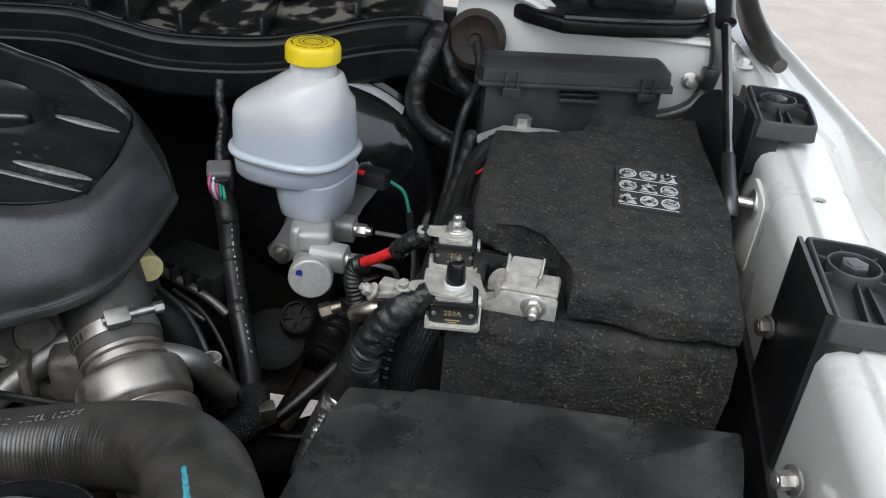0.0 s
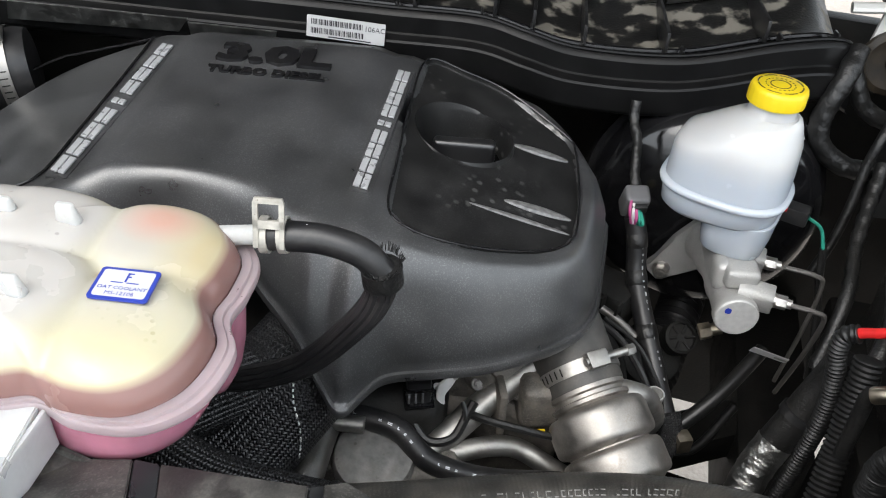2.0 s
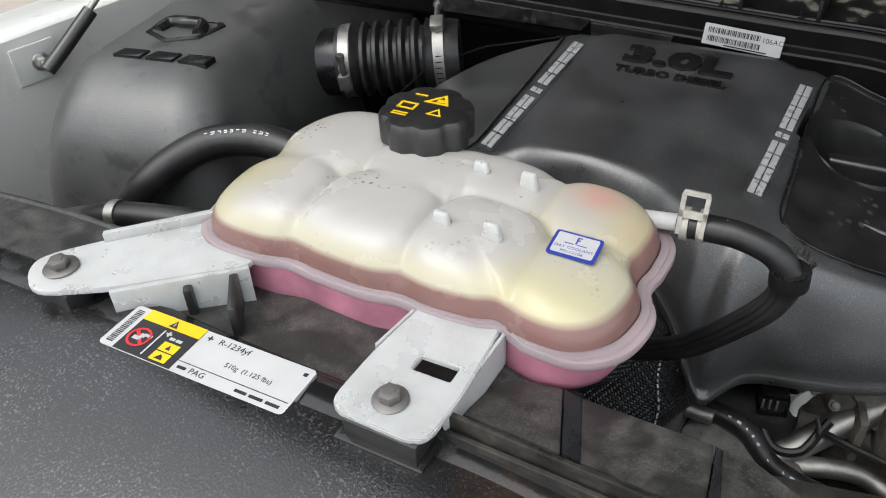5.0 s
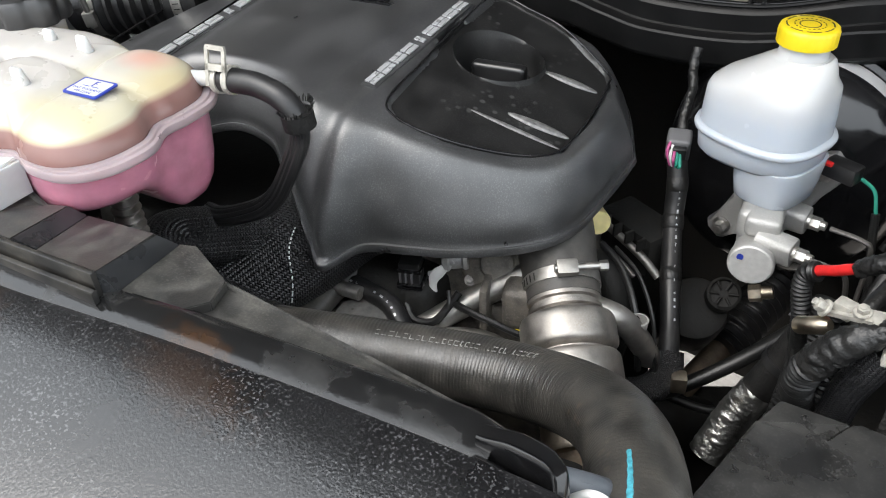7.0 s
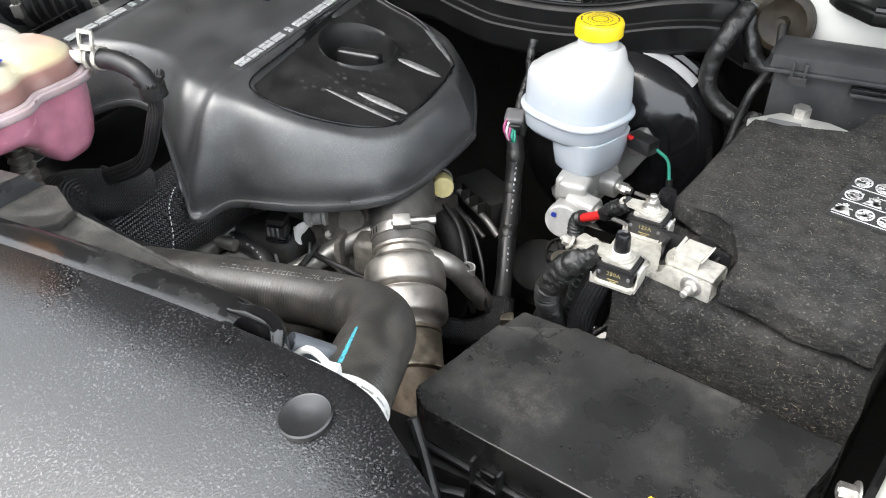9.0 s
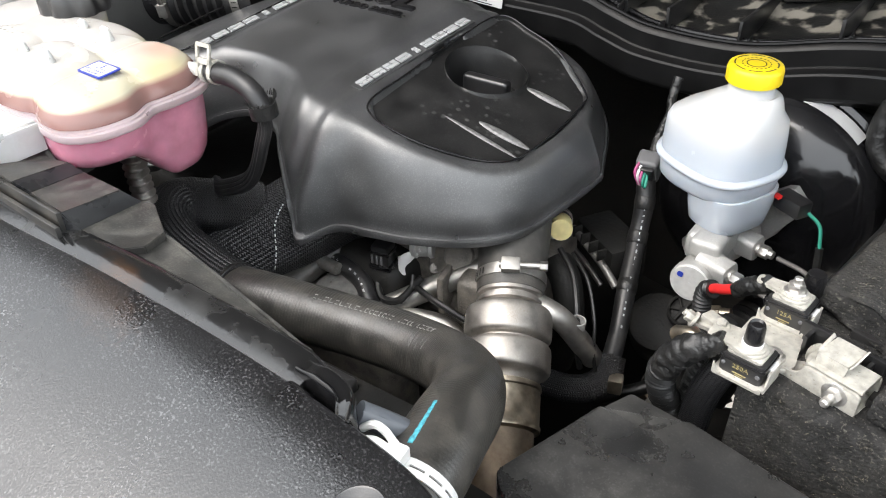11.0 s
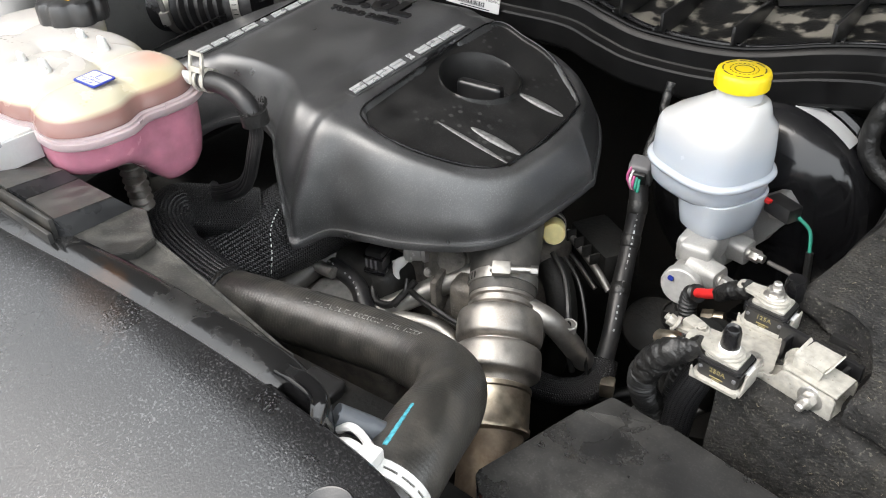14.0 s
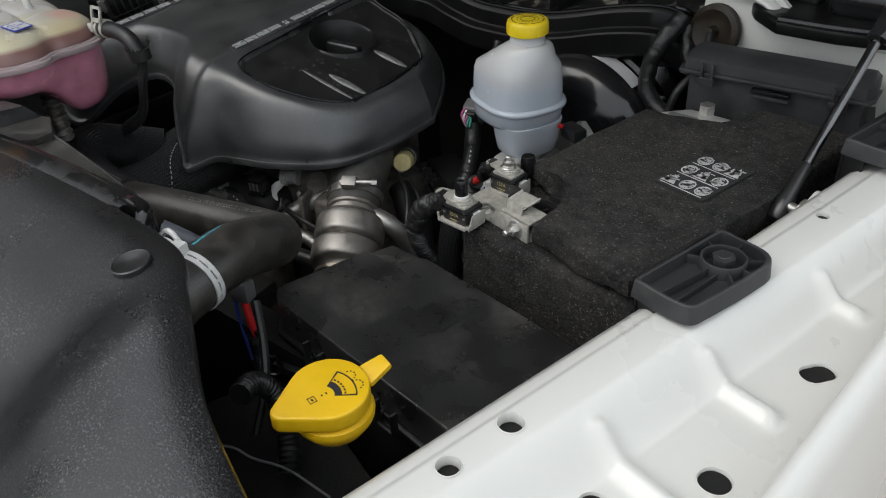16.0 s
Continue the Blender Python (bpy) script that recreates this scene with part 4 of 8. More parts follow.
        m = plane_at(eng(u0 - 0.004, v0, top_z(u0, v0) + 0.0014), d, -CU * 1.0)
        m = Matrix.Translation(m.translation) @ plane_at((0, 0, 0), d, CV.cross(Vector((0, 0, 1))) * -1).to_3x3().to_4x4()
        length = d.length
        part("badge_strip", prism(rounded(length + 0.006, 0.019, 0.002, 3, length / 2, 0), -0.004, -0.0006, m, 0.0004), cover_mat, t, "slim black badge strip")
        for k in range(9):
            c = (k + 0.5) * length / 9
            w, h = length / 9 * 0.86, 0.0125
            k0 = 0.35 if k == 4 else 1.0
            for lo, hi in ((-0.5, -0.045), (0.045, 0.5)):
                bmk = prism([(c - w / 2 * k0 + 0.003 * lo, h * lo), (c + w / 2 * k0 + 0.003 * lo, h * lo), (c + w / 2 * k0 + 0.003 * hi, h * hi), (c - w / 2 * k0 + 0.003 * hi, h * hi)], 0, 0.0018, m, 0.0004)
                part("badge_block", bmk, silver_mat, t, "silver badge block", flat=True)
    # raised displacement lettering
    m = plane_at(eng(0.006, 0.102, top_z(0.006, 0.102) + 0.0012), CU, CV + Vector((0, 0, 0.07)))
    part("raised_lettering", lettering("3.0L", 0.045, 0.0022, m, wide=1.45, bold=0.0022), gloss_mat, t, "raised black lettering", flat=True)
    m = plane_at(eng(0.006, 0.070, top_z(0.006, 0.070) + 0.001), CU, CV + Vector((0, 0, 0.07)))
    part("raised_lettering", lettering("TURBO DIESEL", 0.0155, 0.0012, m, wide=1.12, bold=0.0006), gloss_mat, t, "raised black lettering", flat=True)
    return t


engine_cover()

t = thing("oil_filler_cap", "black oil filler cap with a grip bar in its well", "oil cap", eng(*OIL, 0.995))
oz = panel_z(*OIL) - 0.036
part("disc", lathe([(0.037, -0.004), (0.037, 0.006), (0.035, 0.009), (0.012, 0.010), (0.001, 0.010)], eng(*OIL, oz), n=40), gloss_mat, t)
part("grip", box(eng(OIL[0], OIL[1], oz + 0.019), (0.060, 0.015, 0.024), turn(14), 0.006, 4), black_mat, t)

# ---- coolant expansion tank ----
TT = radians(13)
TU, TV = Vector((math.cos(TT), math.sin(TT), 0)), Vector((-math.sin(TT), math.cos(TT), 0))


def tk(u, v, z):
    return Vector((0.03, 0.13, 0)) + TU * u + TV * v + Vector((0, 0, z))


TANK = [(-.170, -.047), (-.150, -.066), (-.114, -.069), (-.088, -.0645), (-.065, -.067), (-.030, -.069), (-.006, -.0655), (.018, -.068), (.045, -.067), (.062, -.0630),
        (.080, -.070), (.110, -.070), (.131, -.052), (.138, -.020), (.129, .004), (.132, .025), (.131, .053), (.113, .077), (.088, .083), (.064, .073),
        (.040, .080), (.000, .082), (-.040, .078), (-.080, .094), (-.122, .107), (-.157, .096), (-.174, .056), (-.166, .020), (-.175, -.010)]


LOBES = [(-.130, -.026, .045, .046), (-.047, -.026, .044, .047), (.030, -.026, .041, .047), (.104, -.028, .041, .047),
         (-.124, .052, .052, .056), (-.036, .042, .046, .046), (.024, .046, .036, .040), (.096, .045, .044, .042)]


def tank_top(u, v, s):
    """Height of the upper shell, a low dome with eight rounded lobes; s is 1 at the rim and 0 in the middle."""
    dome = (1 - max(0.0, min(1.0, s)) ** 6) ** 0.42
    lobe = 0.0
    for cu, cv, a, b in LOBES:
        d = (abs(u - cu) / a) ** 3.0 + (abs(v - cv) / b) ** 3.0
        lobe += math.exp(-0.80 * 12 * d ** 2.6)
    lobe = lobe ** (1 / 12)
    return 1.088 + (0.0200 - 0.004 * smooth01(u / 0.08)) * dome + (0.0185 - 0.0035 * smooth01(u / 0.08)) * lobe * dome


def coolant_tank():
    t = thing("coolant_tank", "milky coolant tank half full of pink coolant", "coolant tank", tk(0, 0, 1.0))
    outline = catmull([(u, v, 0) for u, v in TANK], 10, closed=True)
    rings = []
    for s in [1.0, 0.999, 0.997, 0.993, 0.985, 0.972, 0.955] + [0.935 - 0.0225 * k for k in range(40)]:
        ring = []
        for p in outline:
            u, v = -0.01 + (p.x + 0.01) * s * (0.965 if p.x > -0.01 else 0.99), 0.008 + (p.y - 0.008) * s * 0.985
            ring.append(tk(u, v, tank_top(u, v, s)))
        rings.append(ring)
    part("upper_shell", loft(rings, cap_a=False), tank_mat, t, "cream milky upper shell", angle=60)
    rings = []
    for s, z in ((0.97, 1.084), (0.965, 1.06), (0.95, 1.035), (0.925, 1.017), (0.89, 1.007), (0.84, 1.002), (0.75, 1.0), (0.4, 1.0)):
        ring = []
        for p in outline:
            u, v = p.x * s, p.y * s
            rise = 0.02 + 0.16 * smooth01((u + 0.08) / 0.08) + 0.40 * smooth01((u + 0.01) / 0.05) * smooth01((0.025 - v) / 0.05) - 0.12 * smooth01((u - 0.06) / 0.05) * smooth01((v - 0.0) / 0.03)
            ring.append(tk(u, v, 1.084 - (1.084 - z) * (1 - rise)))
        rings.append(ring)
    part("lower_shell", loft(rings, cap_a=False), tanklow_mat, t, "pink coolant seen through the lower shell", angle=60)
    rings = []
    for s, z in ((0.968, 1.0835), (1.030, 1.0835), (1.036, 1.0842), (1.039, 1.0855), (1.039, 1.0885), (1.036, 1.0900), (1.030, 1.0905), (1.012, 1.0905), (1.006, 1.0920), (0.968, 1.0920), (0.968, 1.0835)):
        rings.append([tk(p.x * s, p.y * s, z) for p in outline])
    part("weld_flange", loft(rings, cap_a=False, cap_b=False), flange_mat, t, "milky pale pink weld flange")
    for x, y in ((0.026, 0.167), (0.060, 0.174), (0.042, 0.106), (0.074, 0.115)):
        part("moulded_nub", loft([[frame_at((x, y, 1.1215), (0, 0, 1), 10) @ Vector((px, py + lean, z)) for px, py in rounded(w, d, min(w, d) * 0.4, 3)] for w, d, z, lean in ((0.016, 0.012, -0.008, 0), (0.0140, 0.0085, -0.001, 0), (0.0118, 0.0060, 0.006, 0.0005), (0.0102, 0.0044, 0.0112, 0.001), (0.0086, 0.0028, 0.0124, 0.001))]), bracket_mat, t, "milky moulded nub", angle=60)
    c = Vector((-0.038, 0.184, 1.1195))
    part("neck", lathe([(0.026, -0.012), (0.026, 0.012), (0.024, 0.013)], c, n=32), tank_mat, t)
    cap = part("cap", lathe([(0.029, 0.004), (0.0332, 0.005), (0.0336, 0.007), (0.0336, 0.0235), (0.0315, 0.0272), (0.026, 0.029), (0.001, 0.029)], c, n=96,
                            wob=lambda a: 1 + 0.05 * math.cos(8 * a) - 0.02 * math.cos(16 * a)), black_mat, t, "black screw cap with scalloped edge")
    m = plane_at(c + Vector((0, 0, 0.0292)), TU, TV)
    bmk = bmesh.new()
    for pts in ([(-0.004, 0.004), (0.016, 0.004), (0.008, 0.019)], [(0.006, -0.012), (0.018, -0.012), (0.012, -0.002)]):
        a = [Vector(p) for p in pts]
        mid = (a[0] + a[1] + a[2]) / 3
        inner = [mid + (p - mid) * 0.62 for p in a]
        for i in range(3):
            j = (i + 1) % 3
            prism([a[i][:], a[j][:], inner[j][:], inner[i][:]], 0, 0.0003, m, bm=bmk)
    part("warning_symbol", bmk, yellowink_mat, cap, "yellow printed warning symbols", flat=True)
    part("warning_symbol", bars([(-0.012, -0.001, 0.014, 0.002), (-0.012, -0.009, 0.014, 0.002), (-0.018, -0.005, 0.002, 0.008), (-0.006, -0.005, 0.002, 0.008), (-0.012, -0.016, 0.012, 0.0016),
                                 (-0.012, -0.019, 0.012, 0.0016), (-0.010, 0.013, 0.010, 0.002), (0.008, 0.009, 0.006, 0.004)], m), yellowink_mat, cap, "yellow printed warning symbols", flat=True)
    # sticker
    m = plane_at((0.1170, 0.141, 1.1195), Vector((0.030, 0.0075, -0.001)), Vector((-0.008, 0.028, 0.0005)))
    lab = part("sticker", prism(rounded(0.030, 0.0235, 0.002, 3), -0.0008, 0.0004, m), blueink_mat, t, "white sticker with a blue border")
    part("sticker_face", prism(rounded(0.0262, 0.0197, 0.0015, 3), 0.0004, 0.0006, m), label_mat, lab, "white sticker face")
    mm = m @ Matrix.Translation((0, 0, 0.0006))
    part("print", lettering("OAT COOLANT", 0.0034, 0.0001, mm @ Matrix.Translation((0, -0.0035, 0))), blueink_mat, lab, flat=True)
    part("print", lettering("MS-12106", 0.0036, 0.0001, mm @ Matrix.Translation((0, -0.0075, 0))), blueink_mat, lab, flat=True)
    part("print", bars([(0, 0.0045, 0.001, 0.007), (0.001, 0.0075, 0.003, 0.0008), (0.001, 0.005, 0.002, 0.0008), (-0.004, 0.0005, 0.006, 0.0006), (0.004, 0.0005, 0.006, 0.0006)], mm), blueink_mat, lab, flat=True)
    # outlet nipple
    part("nipple", tube([(0.112, 0.215, 1.098), (0.136, 0.221, 1.101), (0.152, 0.225, 1.103)], 0.0060, 16), bracket_mat, t, "clear milky hose nipple")
    # front foot with a square window, and the long side foot
    outer = [(0.0665, -0.024), (0.1265, -0.012), (0.120, 0.030), (0.102, 0.094), (0.053, 0.084), (0.058, 0.022)]
    inner = [(0.0842, 0.030), (0.0855, 0.0255), (0.1080, 0.0305), (0.1090, 0.0312), (0.1078, 0.037), (0.1065, 0.0425), (0.0830, 0.037), (0.0836, 0.034)]
    bmk = plate_with_hole(fillet(outer, 0.014), fillet(inner, 0.0005, 2), 1.0845, 1.0890)
    bmesh.ops.bevel(bmk, geom=[e for e in bmk.edges if len(e.link_faces) == 2 and e.calc_face_angle() > 1.2], offset=0.0008, segments=2, affect="EDGES")
    foot_ob = part("front_foot", bmk, bracket_mat, t, "milky plastic foot with a square window", angle=30)
    part("foot_web", prism([(0.1190, 0.012), (0.1210, 0.012), (0.1095, 0.082), (0.1075, 0.082)], 1.062, 1.0875), bracket_mat, foot_ob)
    part("foot_web", prism([(0.054, 0.028), (0.056, 0.028), (0.053, 0.068), (0.051, 0.068)], 1.066, 1.0875), bracket_mat, foot_ob)
    part("foot_bolt", bolt((0.092, 0.001, 1.0885), (0, -0.05, 1), r=0.0065, washer=0.0105), darkbolt_mat, foot_ob, "grey hex bolt")
    bmk = prism(fillet([(-0.190, -0.058), (-0.158, -0.078), (-0.118, -0.040), (-0.06, 0.035), (-0.115, 0.066), (-0.168, -0.015)], 0.016), 1.0835, 1.0880, None, 0.001)
    foot_ob = part("side_foot", bmk, bracket_mat, t, "long milky plastic mounting arm")
    part("foot_web", prism([(-0.118, -0.042), (-0.115, -0.044), (-0.062, 0.028), (-0.066, 0.03)], 1.055, 1.087), bracket_mat, foot_ob)
    part("foot_web", prism([(-0.168, -0.013), (-0.165, -0.016), (-0.113, 0.064), (-0.117, 0.068)], 1.086, 1.095), bracket_mat, foot_ob)
    part("foot_bolt", bolt((-0.163, -0.050, 1.088), (0, -0.05, 1), r=0.0068, washer=0.012), darkbolt_mat, foot_ob, "grey hex bolt")
    part("bottom_web", box(tk(-0.06, -0.052, 1.012), (0.05, 0.006, 0.02), turn(13), 0.002), bracket_mat, t)
    return t


coolant_tank()

# ---- radiator support and front shroud ----


def support_z(x):
    return 1.068 - 0.012 * smooth01((x - 0.1) / 0.4)


EDGE = [(-0.62, -0.20), (-0.30, -0.098), (-0.191, -0.070), (-0.108, -0.049), (0.02, -0.026), (0.142, 0.002), (0.209, 0.014), (0.32, 0.045), (0.43, 0.071), (0.53, 0.088), (0.60, 0.092), (0.640, 0.076), (0.69, 0.055), (0.76, 0.028), (0.86, 0.008)]
sup = thing("radiator_support", "dusty black plastic radiator support beam", "radiator support", (0.2, 0.04, 0.95))
front = catmull([(x, y - 0.004, support_z(x)) for x, y in EDGE[:9]] + [(0.475, 0.0765, support_z(0.475)), (0.497, 0.0795, support_z(0.497))], 8)
AWAY = Vector((-0.24, 0.97, 0)).normalized()
rings = []
for i, p in enumerate(front):
    end = smooth01((p.x - 0.47) / 0.055)
    w = 0.036 - 0.006 * end
    low = 0.006 * end * end
    rings.append([p + AWAY * a * w + Vector((0, 0, h - low * min(1.0, abs(a)))) for a, h in ((-0.5, -0.03), (-0.1, -0.003), (0.1, 0.001), (0.5, 0.0025), (0.8, 0.001), (0.93, -0.003), (1.0, -0.010), (1.02, -0.10))])
part("front_band", loft(rings, cap_a=False, closed=False), band_mat, sup, "water-stained glossy black band")
rings = []
for p in front[:-8]:
    w = 0.034 * min(1.0, max(0.0, (0.468 - p.x) / 0.19)) + 0.024 * smooth01((0.20 - p.x) / 0.1) + 0.0015
    b = p + AWAY * 0.034
    rings.append([b + AWAY * a + Vector((0, 0, h)) for a, h in ((0.0, -0.012), (0.0, -0.0065), (w * 0.5, -0.0085), (w * 0.97, -0.0105), (w, -0.0085), (w + 0.0022, -0.0085), (w + 0.003, -0.012), (w + 0.004, -0.10))])
part("rear_ledge", loft(rings, cap_a=False, closed=False), ledge_mat, sup, "dust-grey rear ledge")
# rounded end arm of the band, curving round a pocket behind the shroud
inner = catmull([(0.486, 0.0890, 0), (0.498, 0.0902, 0), (0.508, 0.0912, 0), (0.517, 0.0918, 0), (0.524, 0.0905, 0), (0.529, 0.0872, 0), (0.532, 0.0825, 0), (0.533, 0.076, 0)], 5)
outer = catmull([(0.484, 0.1035, 0), (0.496, 0.1050, 0), (0.508, 0.1064, 0), (0.519, 0.1058, 0), (0.5275, 0.1020, 0), (0.5335, 0.0955, 0), (0.5370, 0.0870, 0), (0.538, 0.078, 0)], 5)
rings = []
for k, (a, b) in enumerate(zip(inner, outer)):
    z = 1.0625 + 0.0040 * smooth01(k / 8) - 0.020 * smooth01((k - 22) / 13)
    rings.append([a.lerp(b, f) + Vector((0, 0, z + h)) for f, h in ((0.03, -0.055), (0.0, -0.0040), (0.02, -0.0012), (0.08, 0.0), (0.16, -0.0006), (0.22, -0.0020), (0.30, -0.0024), (0.55, -0.0016), (0.75, -0.0020), (0.88, -0.0040), (0.96, -0.0075), (1.0, -0.0125), (1.02, -0.055))])
part("end_arm", loft(rings, closed=False), arm_mat, sup, "glossy rounded end arm", angle=60)
rings = []
for x, y, z in ((0.490, 0.0770, 1.0590), (0.498, 0.0785, 1.0585), (0.505, 0.0800, 1.0560), (0.511, 0.0812, 1.0510), (0.516, 0.0822, 1.0430), (0.518, 0.0826, 1.030)):
    rings.append([Vector((x, y + d, z + h)) for d, h in ((-0.003, -0.01), (0.0, 0.0), (0.004, 0.0005), (0.0075, -0.0015), (0.0095, -0.006), (0.010, -0.03))])
part("pocket_slope", loft(rings, closed=False, cap_a=False, cap_b=False), arm_mat, sup, "glossy slope into the pocket", angle=60)
part("pocket_floor", prism([(0.490, 0.079), (0.535, 0.080), (0.533, 0.0905), (0.490, 0.0905)], 1.010, 1.024, None, 0.001), deep_mat, sup)
# stepped tray behind the tank foot, framed by a raised rim


def slab(name, pts, material, depth=0.012, label=""):
    """A tilted flat panel with thickness."""
    b = bmesh.new()
    top = [b.verts.new(p) for p in pts]
    low = [b.verts.new(Vector(p) - Vector((0, 0, depth))) for p in pts]
    b.faces.new(top)
    b.faces.new(low[::-1])
    for i in range(len(pts)):
        j = (i + 1) % len(pts)
        b.faces.new((top[j], top[i], low[i], low[j]))
    bmesh.ops.recalc_face_normals(b, faces=b.faces)
    bmesh.ops.bevel(b, geom=list(b.edges), offset=0.0007, segments=2, affect="EDGES")
    return part(name, b, material, sup, label)


slab("tray_panel", [(0.1874, 0.0419, 1.0695), (0.2525, 0.0455, 1.0800), (0.2365, 0.0950, 1.0712), (0.1576, 0.0925, 1.0553)], ledge_mat, 0.03, "dusty tray floor")
slab("tray_step", [(0.2535, 0.0440, 1.0815), (0.2589, 0.0519, 1.0650), (0.2377, 0.1077, 1.0560), (0.2375, 0.0951, 1.0713)], step_mat, 0.03, "smooth black step")
slab("tray_panel", [(0.110, 0.0290, 1.0680), (0.1795, 0.0335, 1.0795), (0.1480, 0.0858, 1.0630), (0.090, 0.0760, 1.0500)], ledge_mat, 0.03, "dusty tray floor")
slab("tray_step", [(0.1805, 0.0335, 1.0805), (0.1874, 0.0425, 1.0690), (0.1576, 0.0925, 1.0550), (0.1488, 0.0858, 1.0633)], step_mat, 0.03, "smooth black step")
slab("end_plate", [(0.2585, 0.0525, 1.0648), (0.298, 0.0620, 1.0625), (0.305, 0.0800, 1.0600), (0.2939, 0.0998, 1.0572), (0.2470, 0.1137, 1.0549), (0.2377, 0.1080, 1.0558)], ledge_mat, 0.03, "dusty flat end plate")
for a, b, w, z0, z1 in (((0.100, 0.0140), (0.2560, 0.0425), 0.0034, 1.055, 1.0830), ((0.100, 0.0085), (0.2600, 0.0378), 0.0036, 1.055, 1.0745)):
    pa, pb = Vector((*a, 0)), Vector((*b, 0))
    l = (pb - pa).length
    part("tray_rim", prism([(0, -w / 2), (l, -w / 2), (l, w / 2), (0, w / 2)], z0, z1, plane_at(pa, pb - pa, (-(pb - pa).y, (pb - pa).x, 0)), 0.0008), support_mat, sup)
part("tray_base", prism([(0.098, 0.012), (0.262, 0.042), (0.238, 0.100), (0.09, 0.075)], 1.0, 1.040, None, 0.001), support_mat, sup)
part("mount_pad", box((0.097, -0.002, 1.077), (0.046, 0.034, 0.018), turn(12), 0.002), black_mat, sup)
part("pad_foot", box((0.097, -0.002, 1.0705), (0.056, 0.042, 0.006), turn(12), 0.002), band_mat, sup)
part("mount_pad", box((-0.160, -0.050, 1.074), (0.036, 0.034, 0.018), turn(12), 0.002), black_mat, sup)
part("pad_ridge", box((-0.06, 0.012, 1.070), (0.006, 0.05, 0.03), turn(50), 0.002), black_mat, sup)
part("pad_ridge", box((-0.095, 0.002, 1.070), (0.006, 0.035, 0.025), turn(50), 0.002), black_mat, sup)

# leather-grained shroud panel sloping to the grille
shroud = thing("grille_shroud", "black leather-grained plastic shroud behind the grille", "shroud panel", (0.25, -0.1, 0.95))
eline = catmull([(x, y, 0) for x, y in EDGE], 6)
rings = []
for p in eline:
    z = support_z(p.x) + 0.001 - 0.10 * max(0.0, p.x - 0.66)
    ring = []
    for d, h in ((0.0, -0.012), (0.0, 0.0008), (-0.0015, 0.0026), (-0.006, 0.0034), (-0.03, 0.003), (-0.06, -0.002), (-0.09, -0.010), (-0.12, -0.021), (-0.15, -0.035), (-0.18, -0.053), (-0.22, -0.083), (-0.26, -0.12), (-0.32, -0.19), (-0.36, -0.26)):
        ring.append(Vector((p.x - d * 0.16, p.y + d, z + h)))
    rings.append(ring)
part("panel", loft(rings, cap_a=False, cap_b=False, closed=False), pebble_mat, shroud)
pin_z = support_z(0.588) + 0.004
part("push_pin", lathe([(0.0152, -0.004), (0.0158, 0.0004), (0.0148, 0.0013), (0.0136, 0.0008), (0.0085, 0.0006), (0.007, 0.0), (0.001, 0.0)], (0.590, 0.0565, pin_z + 0.0006), (-0.06, -0.12, 1), 32), black_mat, shroud, "round black push pin")

# refrigerant sticker on the support
lab = thing("refrigerant_label", "white and yellow refrigerant label stuck on the support", "label", (-0.03, -0.02, 1.07))
m = plane_at((-0.0325, -0.0335, 1.0725), (0.137, 0.032, -0.0006), (-0.008, 0.036, 0.0))
part("sticker", prism(rounded(0.141, 0.037, 0.003, 3), -0.003, 0.0002, m), label_mat, lab, "white glossy sticker")
mm = m @ Matrix.Translation((0, 0, 0.0003))
part("panel", bars([(-0.0355, 0.0, 0.046, 0.0366)], mm, 0.0002), ink_mat, lab, "black symbol panel", flat=True)
m2 = m @ Matrix.Translation((0, 0, 0.0006))
part("warning_band", bars([(-0.0355, 0.0138, 0.046, 0.0092)], m2), yellowink_mat, lab, "yellow warning band", flat=True)
for y in (-0.0045, -0.0128):
    part("warning_panel", bars([(-0.0243, y, 0.0125, 0.0072)], m2), yellowink_mat, lab, "small yellow warning panel", flat=True)
m3 = m2 @ Matrix.Translation((0, 0, 0.0002))
sym = prism([(-0.0385, 0.0104), (-0.0315, 0.0104), (-0.0350, 0.0168)], 0, 0.0001, m3)
prism([(-0.0262, -0.0066), (-0.0225, -0.0066), (-0.0245, -0.0022)], 0, 0.0001, m3, bm=sym)
prism([(-0.0275, -0.0150), (-0.0215, -0.0150), (-0.0228, -0.0122), (-0.0250, -0.0108)], 0, 0.0001, m3, bm=sym)
part("symbol", sym, ink_mat, lab, "black warning symbols", flat=True)
part("symbol", bars([(-0.0368, -0.0048, 0.0011, 0.0225), (-0.0325, 0.0048, 0.0042, 0.0012), (-0.0325, 0.0048, 0.0012, 0.0042), (-0.0275, 0.0022, 0.004, 0.0022), (-0.0222, 0.0022, 0.0045, 0.0022), (-0.0350, 0.0130, 0.0007, 0.0025),
                     (-0.0495, -0.0060, 0.0060, 0.0030), (-0.0470, -0.0030, 0.0035, 0.0030), (-0.0435, -0.0020, 0.0060, 0.0022)], m3), label_mat, lab, "white symbols on the black panel", flat=True)
ring = bmesh.new()
mr = m3 @ Matrix.Translation((-0.0485, -0.0050, 0.0001))
for k in range(28):
    a, b = 2 * math.pi * k / 28, 2 * math.pi * (k + 1) / 28
    prism([(0.0082 * math.cos(a), 0.0082 * math.sin(a)), (0.0082 * math.cos(b), 0.0082 * math.sin(b)), (0.0066 * math.cos(b), 0.0066 * math.sin(b)), (0.0066 * math.cos(a), 0.0066 * math.sin(a))], 0, 0.0001, mr, bm=ring)
